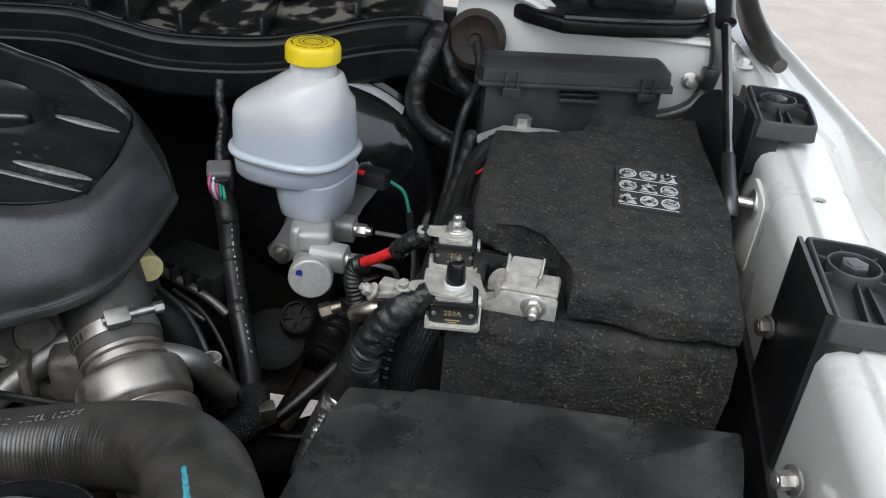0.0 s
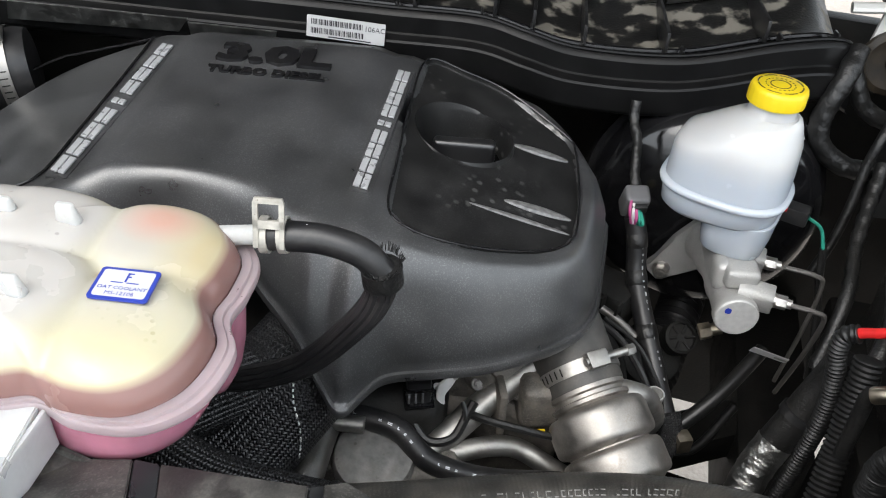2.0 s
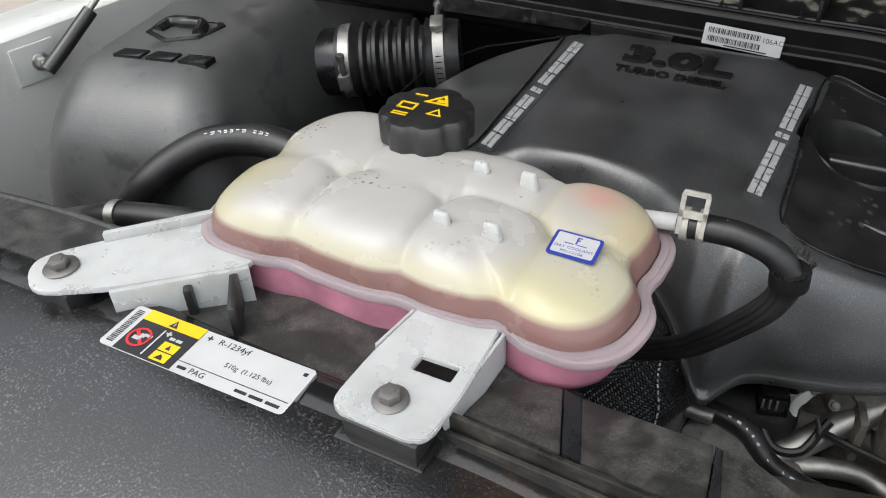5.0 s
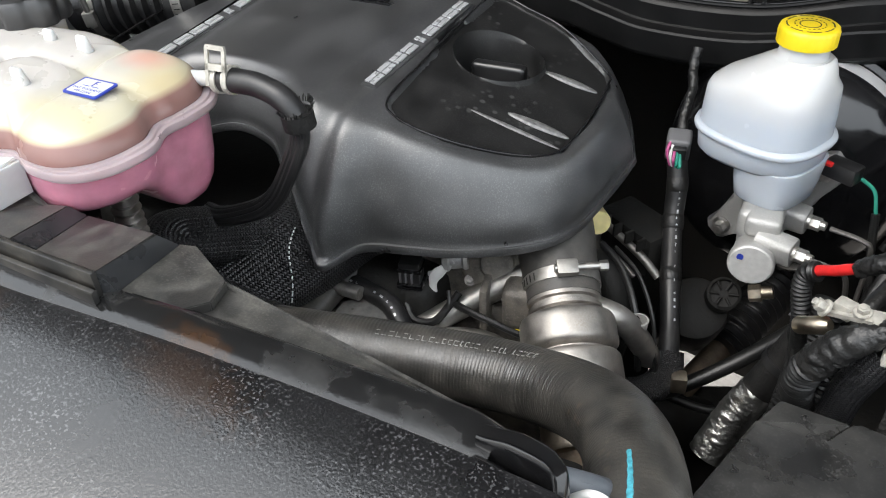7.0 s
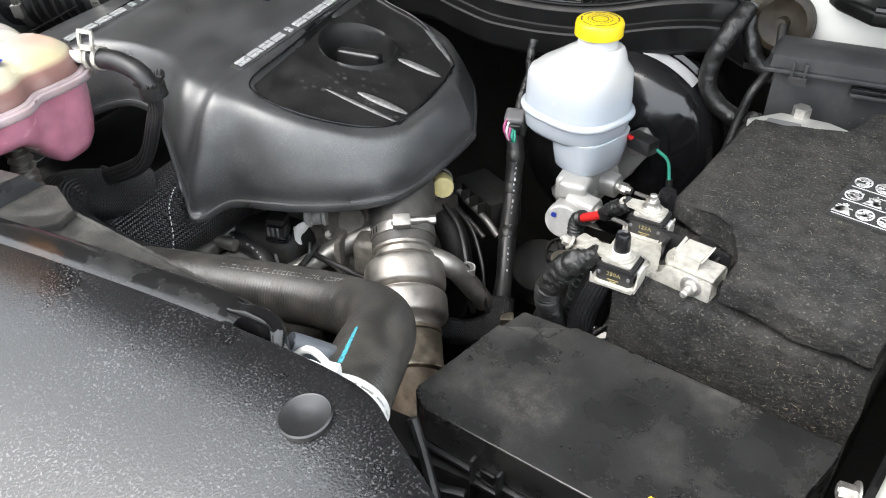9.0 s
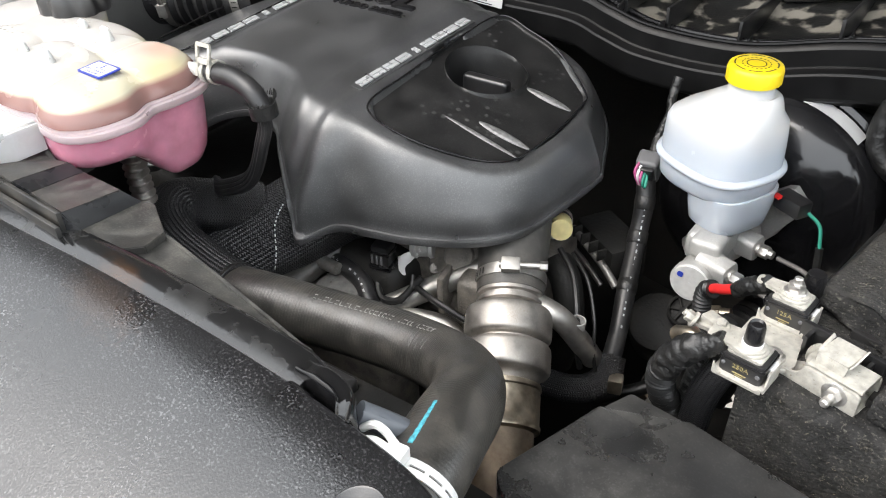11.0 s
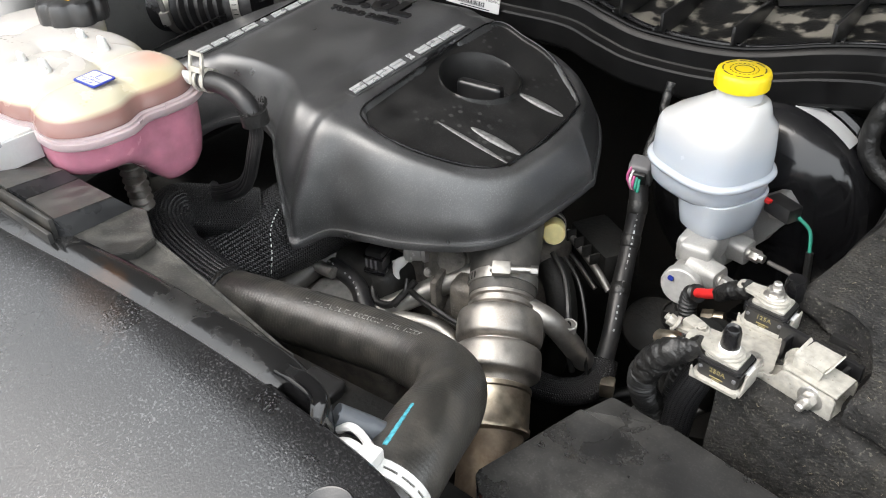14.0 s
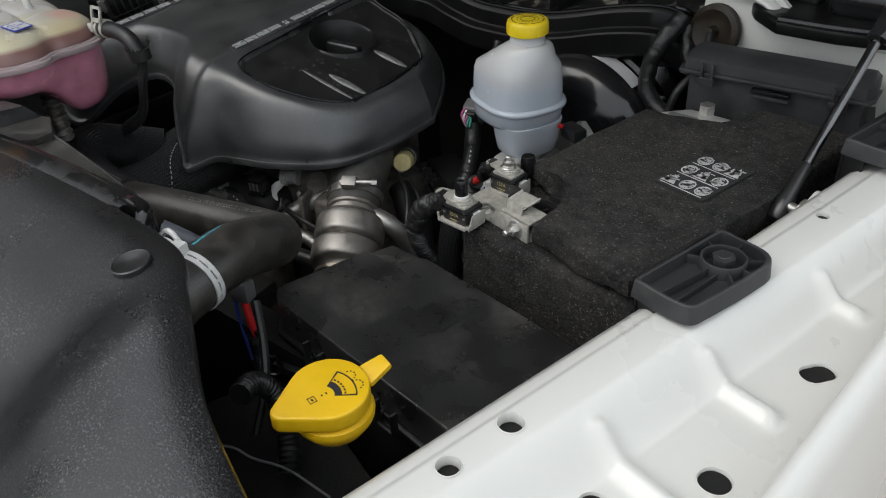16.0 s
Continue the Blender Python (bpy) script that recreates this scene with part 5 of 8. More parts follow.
prism([(-0.0062, 0.0042), (-0.0045, 0.0058), (0.0062, -0.0042), (0.0045, -0.0058)], 0, 0.0001, mr, bm=ring)
part("prohibition_ring", ring, redink_mat, lab, "red prohibition ring", flat=True)
part("barcode", bars([(-0.0645, -0.0145 + 0.00145 * k, 0.0052, 0.0007 if k % 3 else 0.001) for k in range(21)], mm), ink_mat, lab, "black barcode", flat=True)
part("print", bars([(0.028, -0.0097, 0.082, 0.0005), (-0.0065, 0.0133, 0.0042, 0.0010), (-0.0065, 0.0133, 0.0010, 0.0042), (-0.0062, -0.0140, 0.0065, 0.0022), (0.0655, 0.0130, 0.0028, 0.0028)], mm), ink_mat, lab, flat=True)
part("print", lettering("R-1234yf", 0.0066, 0.0001, mm @ Matrix.Translation((0.0125, 0.0132, 0))), ink_mat, lab, flat=True)
part("print", lettering("510g  (1.125 lbs)", 0.0052, 0.0001, mm @ Matrix.Translation((0.0335, -0.0008, 0))), ink_mat, lab, flat=True)
part("print", lettering("PAG", 0.0062, 0.0001, mm @ Matrix.Translation((0.0055, -0.0140, 0))), ink_mat, lab, flat=True)
part("print", bars([(0.0385, -0.0145, 0.0085, 0.0022), (0.0495, -0.0145, 0.0095, 0.0022), (0.0612, -0.0145, 0.0095, 0.0022)], mm), ink_mat, lab, flat=True)

# ---- brake master cylinder, reservoir and booster ----
AX = Vector((-0.2, 0.98, -0.06)).normalized()  # from the cylinder's nose to the booster


def reservoir():
    t = thing("brake_fluid_reservoir", "milky white brake fluid reservoir with yellow cap", "brake reservoir", (0.465, 0.625, 0.895))
    cx, cy = 0.432, 0.640
    th = radians(-14)
    def P(u, v, z):
        return Vector((cx + u * math.cos(th) - v * math.sin(th), cy + u * math.sin(th) + v * math.cos(th), z))
    def oval(ax, ay, ox, oy, z, tilt=0.0, n=64, p=2.7):
        out = []
        for k in range(n):
            a = 2 * math.pi * k / n
            c, s = math.cos(a), math.sin(a)
            u = ox + ax * math.copysign(abs(c) ** (2 / p), c)
            v = oy + ay * math.copysign(abs(s) ** (2 / p), s)
            out.append(P(u, v, z + tilt * u))
        return out
    secs = [(0.052, 0.046, 0.0, 0.0, 0.938, 0.05), (0.058, 0.050, 0.0, 0.0, 0.943, 0.04), (0.0595, 0.0515, 0.0, 0.0, 0.956, 0.02), (0.060, 0.052, 0.0, 0.0, 0.9615, 0), (0.0635, 0.0555, 0.0, 0.0, 0.963, 0), (0.0645, 0.0565, 0.0, 0.0, 0.966, 0), (0.0635, 0.0555, 0, 0, 0.969, 0), (0.0595, 0.0515, 0, 0, 0.9705, 0),
            (0.0590, 0.051, 0, 0, 0.99, 0), (0.058, 0.050, 0.0, 0, 1.005, 0), (0.056, 0.048, 0.001, 0, 1.015, 0.06), (0.052, 0.045, 0.003, 0, 1.0235, 0.12), (0.046, 0.041, 0.006, 0.001, 1.0305, 0.18), (0.039, 0.036, 0.010, 0.002, 1.036, 0.2), (0.032, 0.031, 0.014, 0.002, 1.0405, 0.16), (0.026, 0.026, 0.018, 0.002, 1.0445, 0.05), (0.0225, 0.0225, 0.020, 0.002, 1.0475, 0.0), (0.0215, 0.0215, 0.020, 0.002, 1.060, 0)]
    rings = [oval(*s, p=2.0 + 0.8 * (s[4] < 1.02)) for s in secs]
    part("body", loft(rings), reservoir_mat, t, "milky white fluid body", angle=55)
    rings = [oval(a, b, 0.024, 0.0, z, p=3.2) for a, b, z in ((0.0285, 0.034, 0.900), (0.0315, 0.037, 0.9035), (0.034, 0.040, 0.92), (0.036, 0.044, 0.945))]
    part("sump", loft(rings), reservoir_mat, t, "narrow lower fluid chamber", angle=55)
    c = P(0.020, 0.002, 1.0585)
    cap = part("cap", lathe([(0.0245, 0.0), (0.0262, 0.001), (0.0262, 0.013), (0.0250, 0.0165), (0.0235, 0.0175), (0.001, 0.0175)], c, n=96, wob=lambda a: 1 + 0.012 * (math.cos(24 * a) > 0)), yellow_mat, t, "yellow ribbed screw cap")
    m = frame_at(c + Vector((0, 0, 0.0176)), (0, 0, 1))
    bmk = bmesh.new()
    for r0, r1, gaps in ((0.0085, 0.0095, 0), (0.0128, 0.0138, 2), (0.0195, 0.0208, 5)):
        for k in range(40):
            if gaps and k % gaps == 0:
                continue
            a, b = 2 * math.pi * k / 40, 2 * math.pi * (k + 1) / 40
            prism([(r0 * math.cos(a), r0 * math.sin(a)), (r1 * math.cos(a), r1 * math.sin(a)), (r1 * math.cos(b), r1 * math.sin(b)), (r0 * math.cos(b), r0 * math.sin(b))], 0, 0.0002, m, bm=bmk)
    part("cap_print", bmk, ink_mat, cap, "dark printed rings", flat=True)
    return t


reservoir().location.x += 0.004


def master_cylinder():
    t = thing("brake_master_cylinder", "cast aluminium brake master cylinder with two ports", "brake cylinder", (0.48, 0.62, 0.84))
    nose = Vector((0.4745, 0.555, 0.8635))
    prof = [(0.0215, 0.0), (0.0222, 0.0012), (0.0222, 0.010), (0.0205, 0.014), (0.0200, 0.045), (0.0215, 0.050), (0.0215, 0.060), (0.0200, 0.066), (0.0205, 0.085), (0.024, 0.10), (0.026, 0.13), (0.03, 0.135)]
    part("barrel", lathe(prof, nose, AX, 40), cast_mat, t)
    part("end_plug", lathe([(0.0200, -0.0016), (0.0212, -0.0006), (0.0212, 0.002)], nose, AX, 40), plug_mat, t, "turned grey end plug")
    part("plug_centre", lathe([(0.0011, -0.0020), (0.0011, 0.0)], nose, AX, 10), label_mat, t, "pale centre mark")
    part("paint_dot", prism(fillet([(-0.003, -0.0028), (0.0026, -0.0034), (0.0034, 0.0020), (-0.001, 0.0036), (-0.0034, 0.001)], 0.0015, 3), 0.0, 0.0005, plane_at(nose + Vector((-0.0105, -0.0022, 0.0085)) - AX * 0.0021, (1, 0.2, 0), (0, 0.06, 1))), blueink_mat, t, "blue paint dot")
    part("saddle", box((0.459, 0.622, 0.886), (0.042, 0.080, 0.034), turn(11), 0.010, 4), cast_mat, t)
    part("saddle_step", box((0.470, 0.588, 0.893), (0.034, 0.030, 0.022), turn(11), 0.007, 3), cast_mat, t)
    for p, d in (((0.482, 0.580, 0.877), (1, -0.12, 0.04)), ((0.474, 0.646, 0.874), (1, -0.05, 0.02))):
        p, d = Vector(p), Vector(d).normalized()
        port = part("port", loft([[frame_at(p + d * h, d, 12) @ Vector((x, y, 0)) for x, y in rounded(w, w * 1.1, w * q, 4)] for h, w, q in ((-0.010, 0.030, 0.3), (0.002, 0.029, 0.3), (0.008, 0.0245, 0.28), (0.0225, 0.0235, 0.26), (0.0240, 0.0220, 0.26))]), cast_mat, t)
        q = p + d * 0.024
        bmk = lathe([(0.0075, 0.0), (0.0075, 0.003)], q, d, 18)
        prism(hexagon(0.0072), 0.003, 0.013, frame_at(q, d), 0.0006, bm=bmk)
        lathe([(0.0050, 0.013), (0.0046, 0.018)], q, d, 14, bmk)
        part("flare_nut", bmk, zinc_mat, port, "zinc flare nut")
    for p in ((0.400, 0.688, 0.806), (0.494, 0.698, 0.905)):
        part("flange_nut", bolt(p, (0.0, -1, -0.05), r=0.0075, washer=0.0105, h=0.009), zinc_mat, t, "zinc flange nut")
    m = plane_at((0.447, 0.705, 0.8555), (0.094, 0.011, 0.099), (-0.099, 0, 0.094))
    bmk = prism([(-0.084, -0.010), (-0.078, -0.015), (-0.055, -0.016), (-0.035, -0.026), (0.0, -0.030), (0.035, -0.026), (0.055, -0.017), (0.078, -0.017), (0.086, -0.010), (0.086, 0.012), (0.078, 0.017), (0.055, 0.016), (0.035, 0.026), (0.0, 0.030), (-0.035, 0.026), (-0.055, 0.015), (-0.080, 0.014), (-0.085, 0.006)], 0, 0.012, m, 0.003)
    part("flange", bmk, cast_mat, t)
    return t


master_cylinder()

t = thing("brake_booster", "glossy black round brake booster with white label", "brake booster", (0.46, 0.78, 0.72))
AXB = Vector((-0.10, 0.99, -0.03)).normalized()
bc = Vector((0.437, 0.722, 0.855))
part("shell", lathe([(0.03, -0.010), (0.05, -0.007), (0.075, -0.002), (0.100, 0.006), (0.118, 0.015), (0.130, 0.027), (0.136, 0.042), (0.138, 0.075), (0.144, 0.078), (0.145, 0.090), (0.140, 0.093), (0.137, 0.14), (0.10, 0.17)], bc, AXB, 96), booster_mat, t)
rings = []
for k in range(17):
    d = Vector((0.15, 0, 1)).lerp(Vector((0.66, 0, 0.78)), k / 16)
    d = (d - AXB * d.dot(AXB)).normalized()
    rings.append([bc + AXB * h + d * r for h, r in ((0.044, 0.1370), (0.056, 0.1378), (0.068, 0.1386))])
part("label", loft(rings, cap_a=False, cap_b=False, closed=False), label_mat, t, "white curved label")

# yellow-green level sensor plug beside the reservoir
t = thing("fluid_sensor_plug", "black sensor plug with red clip beside the reservoir", "connector", (0.508, 0.665, 0.915))
part("body", box((0.512, 0.668, 0.928), (0.034, 0.02, 0.018), turn(-15), 0.003), black_mat, t)
part("lock_clip", box((0.500, 0.655, 0.938), (0.008, 0.006, 0.004), turn(-15), 0.001), red_mat, t, "red lock clip")
part("wire", tube([(0.530, 0.668, 0.925), (0.545, 0.668, 0.915), (0.553, 0.662, 0.895)], 0.0019, 8), green_mat, t, "green wire")
part("wire", tube([(0.553, 0.662, 0.895), (0.560, 0.655, 0.86), (0.572, 0.645, 0.81), (0.58, 0.62, 0.75)], 0.0042, 8), tape_mat, t, "taped wire")

# steel brake lines
for k, pts in enumerate((((0.522, 0.572, 0.880), (0.545, 0.57, 0.880), (0.557, 0.575, 0.868), (0.56, 0.60, 0.80), (0.56, 0.64, 0.70)),
                         ((0.520, 0.646, 0.873), (0.552, 0.644, 0.872), (0.562, 0.645, 0.860), (0.563, 0.648, 0.80), (0.56, 0.66, 0.70)))):
    solid("brake_line", tube(pts, 0.0026, 8), darkbolt_mat, "thin dark steel brake line from the cylinder", "brake line", "brake lines")

# ---- battery under its blanket, fuses and boxes ----


def battery():
    t = thing("battery", "battery wrapped in a black fibre blanket", "battery", (0.735, 0.545, 0.80))
    def side(pts, z0, z1, name, bev=0.008, seg=3, wob=0.0025):
        b = prism(pts, z0, z1, None, bev, seg)
        bmesh.ops.subdivide_edges(b, edges=[e for e in b.edges if e.calc_length() > 0.02], cuts=5, use_grid_fill=True)
        bmesh.ops.triangulate(b, faces=[f for f in b.faces if len(f.verts) > 4])
        for v in b.verts:
            v.co += noise.noise_vector(v.co * 38) * wob + noise.noise_vector(v.co * 120) * wob * 0.4
        return part(name, b, felt_mat, t, angle=70)
    side([(0.629, 0.360), (0.830, 0.366), (0.840, 0.735), (0.632, 0.700)], 0.78, 0.979, "blanket_wall")
    lid = [(0.712, 0.372), (0.770, 0.366), (0.827, 0.364), (0.842, 0.53), (0.842, 0.738), (0.732, 0.730), (0.726, 0.662), (0.634, 0.645), (0.632, 0.456), (0.652, 0.456), (0.676, 0.457), (0.694, 0.449), (0.706, 0.431), (0.711, 0.405)]
    side(lid, 0.984, 1.0075, "blanket_lid", 0.006)
    random.seed(8)
    bmk = bmesh.new()
    for k in range(540):
        if k < 400:
            f = random.random() ** 0.38
            p = Vector((0.635 + 0.190 * f, 0.3585 + 0.006 * f, 0.85 + 0.125 * random.random() ** 1.6))
            nrm = Vector((0, -1, 0))
        else:
            p = Vector((random.uniform(0.645, 0.835), random.uniform(0.46, 0.64), 1.0085)) if k % 3 else Vector((random.uniform(0.715, 0.825), random.uniform(0.375, 0.72), 1.0085))
            nrm = Vector((0, 0, 1))
        d = Vector((random.uniform(-1, 1), random.uniform(-1, 1), random.uniform(-1, 1)))
        d = (d - nrm * d.dot(nrm)).normalized()
        e = d.cross(nrm)
        l = random.uniform(0.0006, 0.0022)
        tube([p - d * l, p + e * random.uniform(-0.3, 0.3) * l + nrm * random.uniform(0.0, 0.0012), p + d * l], 0.00011, 3, 3, bm=bmk)
    tagged(part("loose_fibre", bmk, fibre_mat, t, "straw-coloured loose fibres"), kind="stuff")
    part("battery_case", box((0.675, 0.43, 0.955), (0.075, 0.10, 0.04), turn(2), 0.003), black_mat, t, "black battery case in the cut-out")
    part("case_rib", box((0.690, 0.452, 0.980), (0.05, 0.006, 0.012), turn(2), 0.001), black_mat, t)
    part("case_rib", box((0.706, 0.42, 0.980), (0.006, 0.06, 0.012), turn(2), 0.001), black_mat, t)
    return t


battery()

t = thing("battery_sticker", "clear sticker with white warning symbols on the blanket", "label", (0.775, 0.552, 1.0))
m = plane_at((0.776, 0.548, 1.0098), (0.052, -0.003, 0.0), (0.0, 0.08, 0))
part("film", prism(rounded(0.056, 0.082, 0.002, 2), -0.003, -0.0002, m), film_mat, t, "clear film")
random.seed(5)
rows = []
rings = bmesh.new()
mr = m @ Matrix.Translation((0, 0, 0.0003))
for r in range(3):
    for c in range(3):
        cx, cy = (c - 1) * 0.0175, (1 - r) * 0.026
        if (r + c) % 3 != 2:
            for k in range(16):
                a, b = 2 * math.pi * k / 16, 2 * math.pi * (k + 1) / 16
                prism([(cx + q * math.cos(w), cy + 1.25 * q * math.sin(w)) for q, w in ((0.0062, a), (0.0076, a), (0.0076, b), (0.0062, b))], 0, 0.0002, mr, bm=rings)
        else:
            prism([(cx - 0.008, cy - 0.009), (cx + 0.008, cy - 0.009), (cx, cy + 0.010)], 0, 0.0002, mr, bm=rings)
        for k in range(20):
            rows.append((cx + random.uniform(-0.005, 0.005), cy + random.uniform(-0.007, 0.007), random.uniform(0.002, 0.006), random.uniform(0.001, 0.0028)))
    rows.append((0, (1 - r) * 0.026 - 0.0118, 0.048, 0.0012))
part("warning_symbol", rings, label_mat, t, "white printed warning symbols", flat=True)
part("warning_symbol", bars(rows, m @ Matrix.Translation((0, 0, 0.0003))), label_mat, t, "white printed warning symbols", flat=True)

# fuse links clamped to the positive post


def fuse_link(c, spin, amp, capped):
    """A fuse block under its stud; c is the middle of the block's top."""
    t = thing("fuse_link", ("black 250A" if capped else "black 125A") + " fuse block bolted to a tinned terminal", "fuse", (c[0], c[1], c[2] - 0.026), "fuse links")
    r = turn(spin)
    m = Matrix.Translation(c) @ r.to_4x4()
    def at(x, y, z):
        return Vector(c) + r @ Vector((x, y, z))
    body = part("body", prism(fillet([(-0.0155, -0.012), (0.0155, -0.012), (0.0155, 0.012), (-0.0155, 0.012)], 0.003), -0.0168, 0.0, m, 0.0012), black_mat, t)
    for x in (-0.0125, 0.0125):
        part("rivet", lathe([(0.0016, 0), (0.0016, 0.0008), (0.001, 0.0012)], at(x, -0.012, -0.009), r @ Vector((0, -1, 0)), 10), grey_mat, body)
    part("bead", prism(fillet([(-0.0165, -0.013), (0.0165, -0.013), (0.0165, 0.013), (-0.0165, 0.013)], 0.003), -0.0045, -0.0020, m, 0.0006), gloss_mat, body)
    part("base_plate", prism(fillet([(-0.0185, -0.0155), (0.0185, -0.0155), (0.0185, 0.014), (-0.0185, 0.014)], 0.004), -0.0190, -0.0170, m, 0.0007), tin_mat, t, "tinned base plate")
    part("base_lip", prism(fillet([(-0.0180, -0.0190), (0.0180, -0.0190), (0.0180, -0.0140), (0.0165, -0.0140), (0.0150, -0.0168), (-0.0150, -0.0168), (-0.0168, -0.0090), (-0.0180, -0.0090)], 0.0012, 3), 0, 0.0012, plane_at(at(0, -0.0155, 0), r @ Vector((1, 0, 0)), (0, 0, 1)), 0.0004), tin_mat, t, "upturned pale lip")
    part("side_plate", prism([(-0.012, -0.021), (0.012, -0.021), (0.012, -0.006), (-0.006, -0.006)], -0.0008, 0.0008, plane_at(at(0.0182, 0, 0), r @ Vector((0, 1, 0)), (0, 0, 1)), 0.0005), tin_mat, t)
    part("side_clip", box(at(0.0172, 0.002, -0.009), (0.003, 0.010, 0.008), r, 0.001), white_mat, t, "white side clip")
    part("side_clip", box(at(-0.0172, 0.0, -0.008), (0.003, 0.014, 0.007), r, 0.001), gloss_mat, t)
    part("top_plate", prism(fillet([(-0.0125, -0.0105), (0.0125, -0.0105), (0.0125, 0.0105), (-0.0125, 0.0105)], 0.002), 0.0, 0.0022, m, 0.0006), tin_mat, t, "tinned top plate")
    part("washer", lathe([(0.0115, 0.0022), (0.0118, 0.003), (0.0115, 0.0042), (0.0098, 0.0046), (0.0098, 0.0060), (0.0085, 0.0064)], c, n=28), tin_mat, t)
    if capped:
        part("post_collar", lathe([(0.0072, 0.0055), (0.0074, 0.0090), (0.0064, 0.0098)], c, n=24), white_mat, t, "pale post collar")
        part("post_cap", lathe([(0.0064, 0.0085), (0.0068, 0.0098), (0.0062, 0.0215), (0.0054, 0.0245), (0.0050, 0.0252), (0.0036, 0.0236), (0.001, 0.0232)], c, n=24), gloss_mat, t, "glossy black post cap")
    else:
        part("post_nut", bolt(at(0, 0, 0.006), (0, 0, 1), r=0.0062, washer=0.0085, h=0.006), zinc_mat, t, "zinc nut")
        part("post", lathe([(0.0032, 0.013), (0.0032, 0.0185), (0.002, 0.0195)], c, n=12), zinc_mat, t)
    mp = plane_at(at(0, -0.0123, -0.0085), r @ Vector((1, 0, 0)), (0, 0, 1))
    part("rating", lettering(amp, 0.0050, 0.0002, mp, wide=1.1), gold_mat, body, "printed rating", flat=True)
    part("print", bars([(0, -0.0052, 0.010, 0.0009), (0, -0.0070, 0.006, 0.0007)], mp), gold_mat, body, flat=True)
    return t


fuse_link((0.6335, 0.3570, 1.0030), 5, "250A", True)
fuse_link((0.6250, 0.4300, 1.0035), 5, "125A", False)

t = thing("terminal_bar", "tinned copper bar joining the fuses to the battery", "terminal", (0.66, 0.40, 0.978))
part("bar", prism(fillet([(0.614, 0.372), (0.652, 0.374), (0.656, 0.384), (0.650, 0.400), (0.646, 0.418), (0.606, 0.414), (0.608, 0.392)], 0.004), 0.9815, 0.9850, None, 0.001), tin_mat, t)
part("bar_bolt", bolt((0.640, 0.383, 0.985), (0, 0, 1), r=0.0055, washer=0.0082, h=0.004), zinc_mat, t, "zinc bolt head")
part("channel_floor", prism([(0.648, 0.379), (0.704, 0.376), (0.706, 0.403), (0.652, 0.405)], 0.9770, 0.9795, None, 0.0006), tin_mat, t, "pale clamp channel")
part("channel_wall", prism(fillet([(-0.029, 0.0), (0.026, 0.0), (0.026, 0.019), (-0.014, 0.019), (-0.018, 0.008), (-0.029, 0.008)], 0.003), 0, 0.0026, plane_at((0.678, 0.3782, 0.978), (1, -0.055, 0), (0, 0, 1)), 0.0007), tin_mat, t, "pale front cheek")
part("channel_wall", prism(fillet([(-0.026, 0.0), (0.026, 0.0), (0.026, 0.020), (-0.020, 0.020), (-0.026, 0.012)], 0.003), 0, 0.0026, plane_at((0.680, 0.4045, 0.978), (1, -0.055, 0), (0, 0, 1)), 0.0007), tin_mat, t, "pale rear cheek")
part("channel_top", prism([(-0.014, -0.0125), (0.025, -0.0125), (0.025, 0.0120), (-0.014, 0.0120)], 0, 0.0024, plane_at((0.679, 0.3915, 0.9965), (1, -0.055, 0), (0.05, 1, 0.03)), 0.0007), tin_mat, t)
part("post_ring", lathe([(0.0125, 0.978), (0.0125, 0.9955), (0.0115, 0.9965)], (0.672, 0.392, 0), n=28), tin_mat, t)
mt = plane_at((0.6785, 0.3955, 1.0072), (1, -0.08, 0.03), (0.05, 1, 0.10))
part("clamp_tab", prism(fillet([(-0.0115, -0.0105), (0.0105, -0.0105), (0.0125, 0.0105), (-0.0095, 0.0105)], 0.001), -0.001, 0.001, mt, 0.0005), tin_mat, t, "bent pale tab")
part("clamp_tab", prism([(-0.0105, -0.0085), (0.0095, -0.0085), (0.0105, 0.0010), (-0.0115, 0.0010)], -0.0008, 0.0008, plane_at((0.6780, 0.3850, 1.0052), (1, -0.08, 0), (0, 0.12, 1)), 0.0004), tin_mat, t, "bent pale tab")
for k, a in ((-1, -0.0110), (1, 0.0115)):
    part("tab_ear", prism([(-0.0105, 0.0), (0.0105, 0.0), (0.0105, 0.0030), (-0.0085, 0.0022)], -0.0007, 0.0007, plane_at(mt @ Vector((a, 0, 0)), (0.05, 1, 0.10), (0.55 * k, 0, 0.8)), 0.0004), tin_mat, t)
bmk = bolt((0.6880, 0.3765, 0.9885), (-0.04, -1, 0.05), r=0.0058, washer=0.0092, h=0.0065)
lathe([(0.0032, 0.008), (0.0032, 0.0155), (0.0022, 0.0165)], (0.6880, 0.3765, 0.9885), (-0.04, -1, 0.05), 14, bmk)
part("clamp_bolt", bmk, zinc_mat, t, "zinc clamp nut")
part("case_wall", box((0.672, 0.416, 0.990), (0.062, 0.004, 0.022), turn(-2), 0.001), black_mat, t, "black terminal housing")
for x in (0.650, 0.664, 0.694):
    part("case_web", box((x, 0.411, 0.988), (0.003, 0.012, 0.018), turn(-2), 0.0006), black_mat, t)

t = thing("rear_post_cap", "small black cap on a cable post behind the fuse", "terminal", (0.628, 0.456, 0.985))
part("post_cap", lathe([(0.0070, -0.010), (0.0078, -0.008), (0.0080, 0.004), (0.0068, 0.0095), (0.004, 0.0085), (0.001, 0.0082)], (0.6275, 0.4565, 1.004), n=22), gloss_mat, t, "glossy black cap")
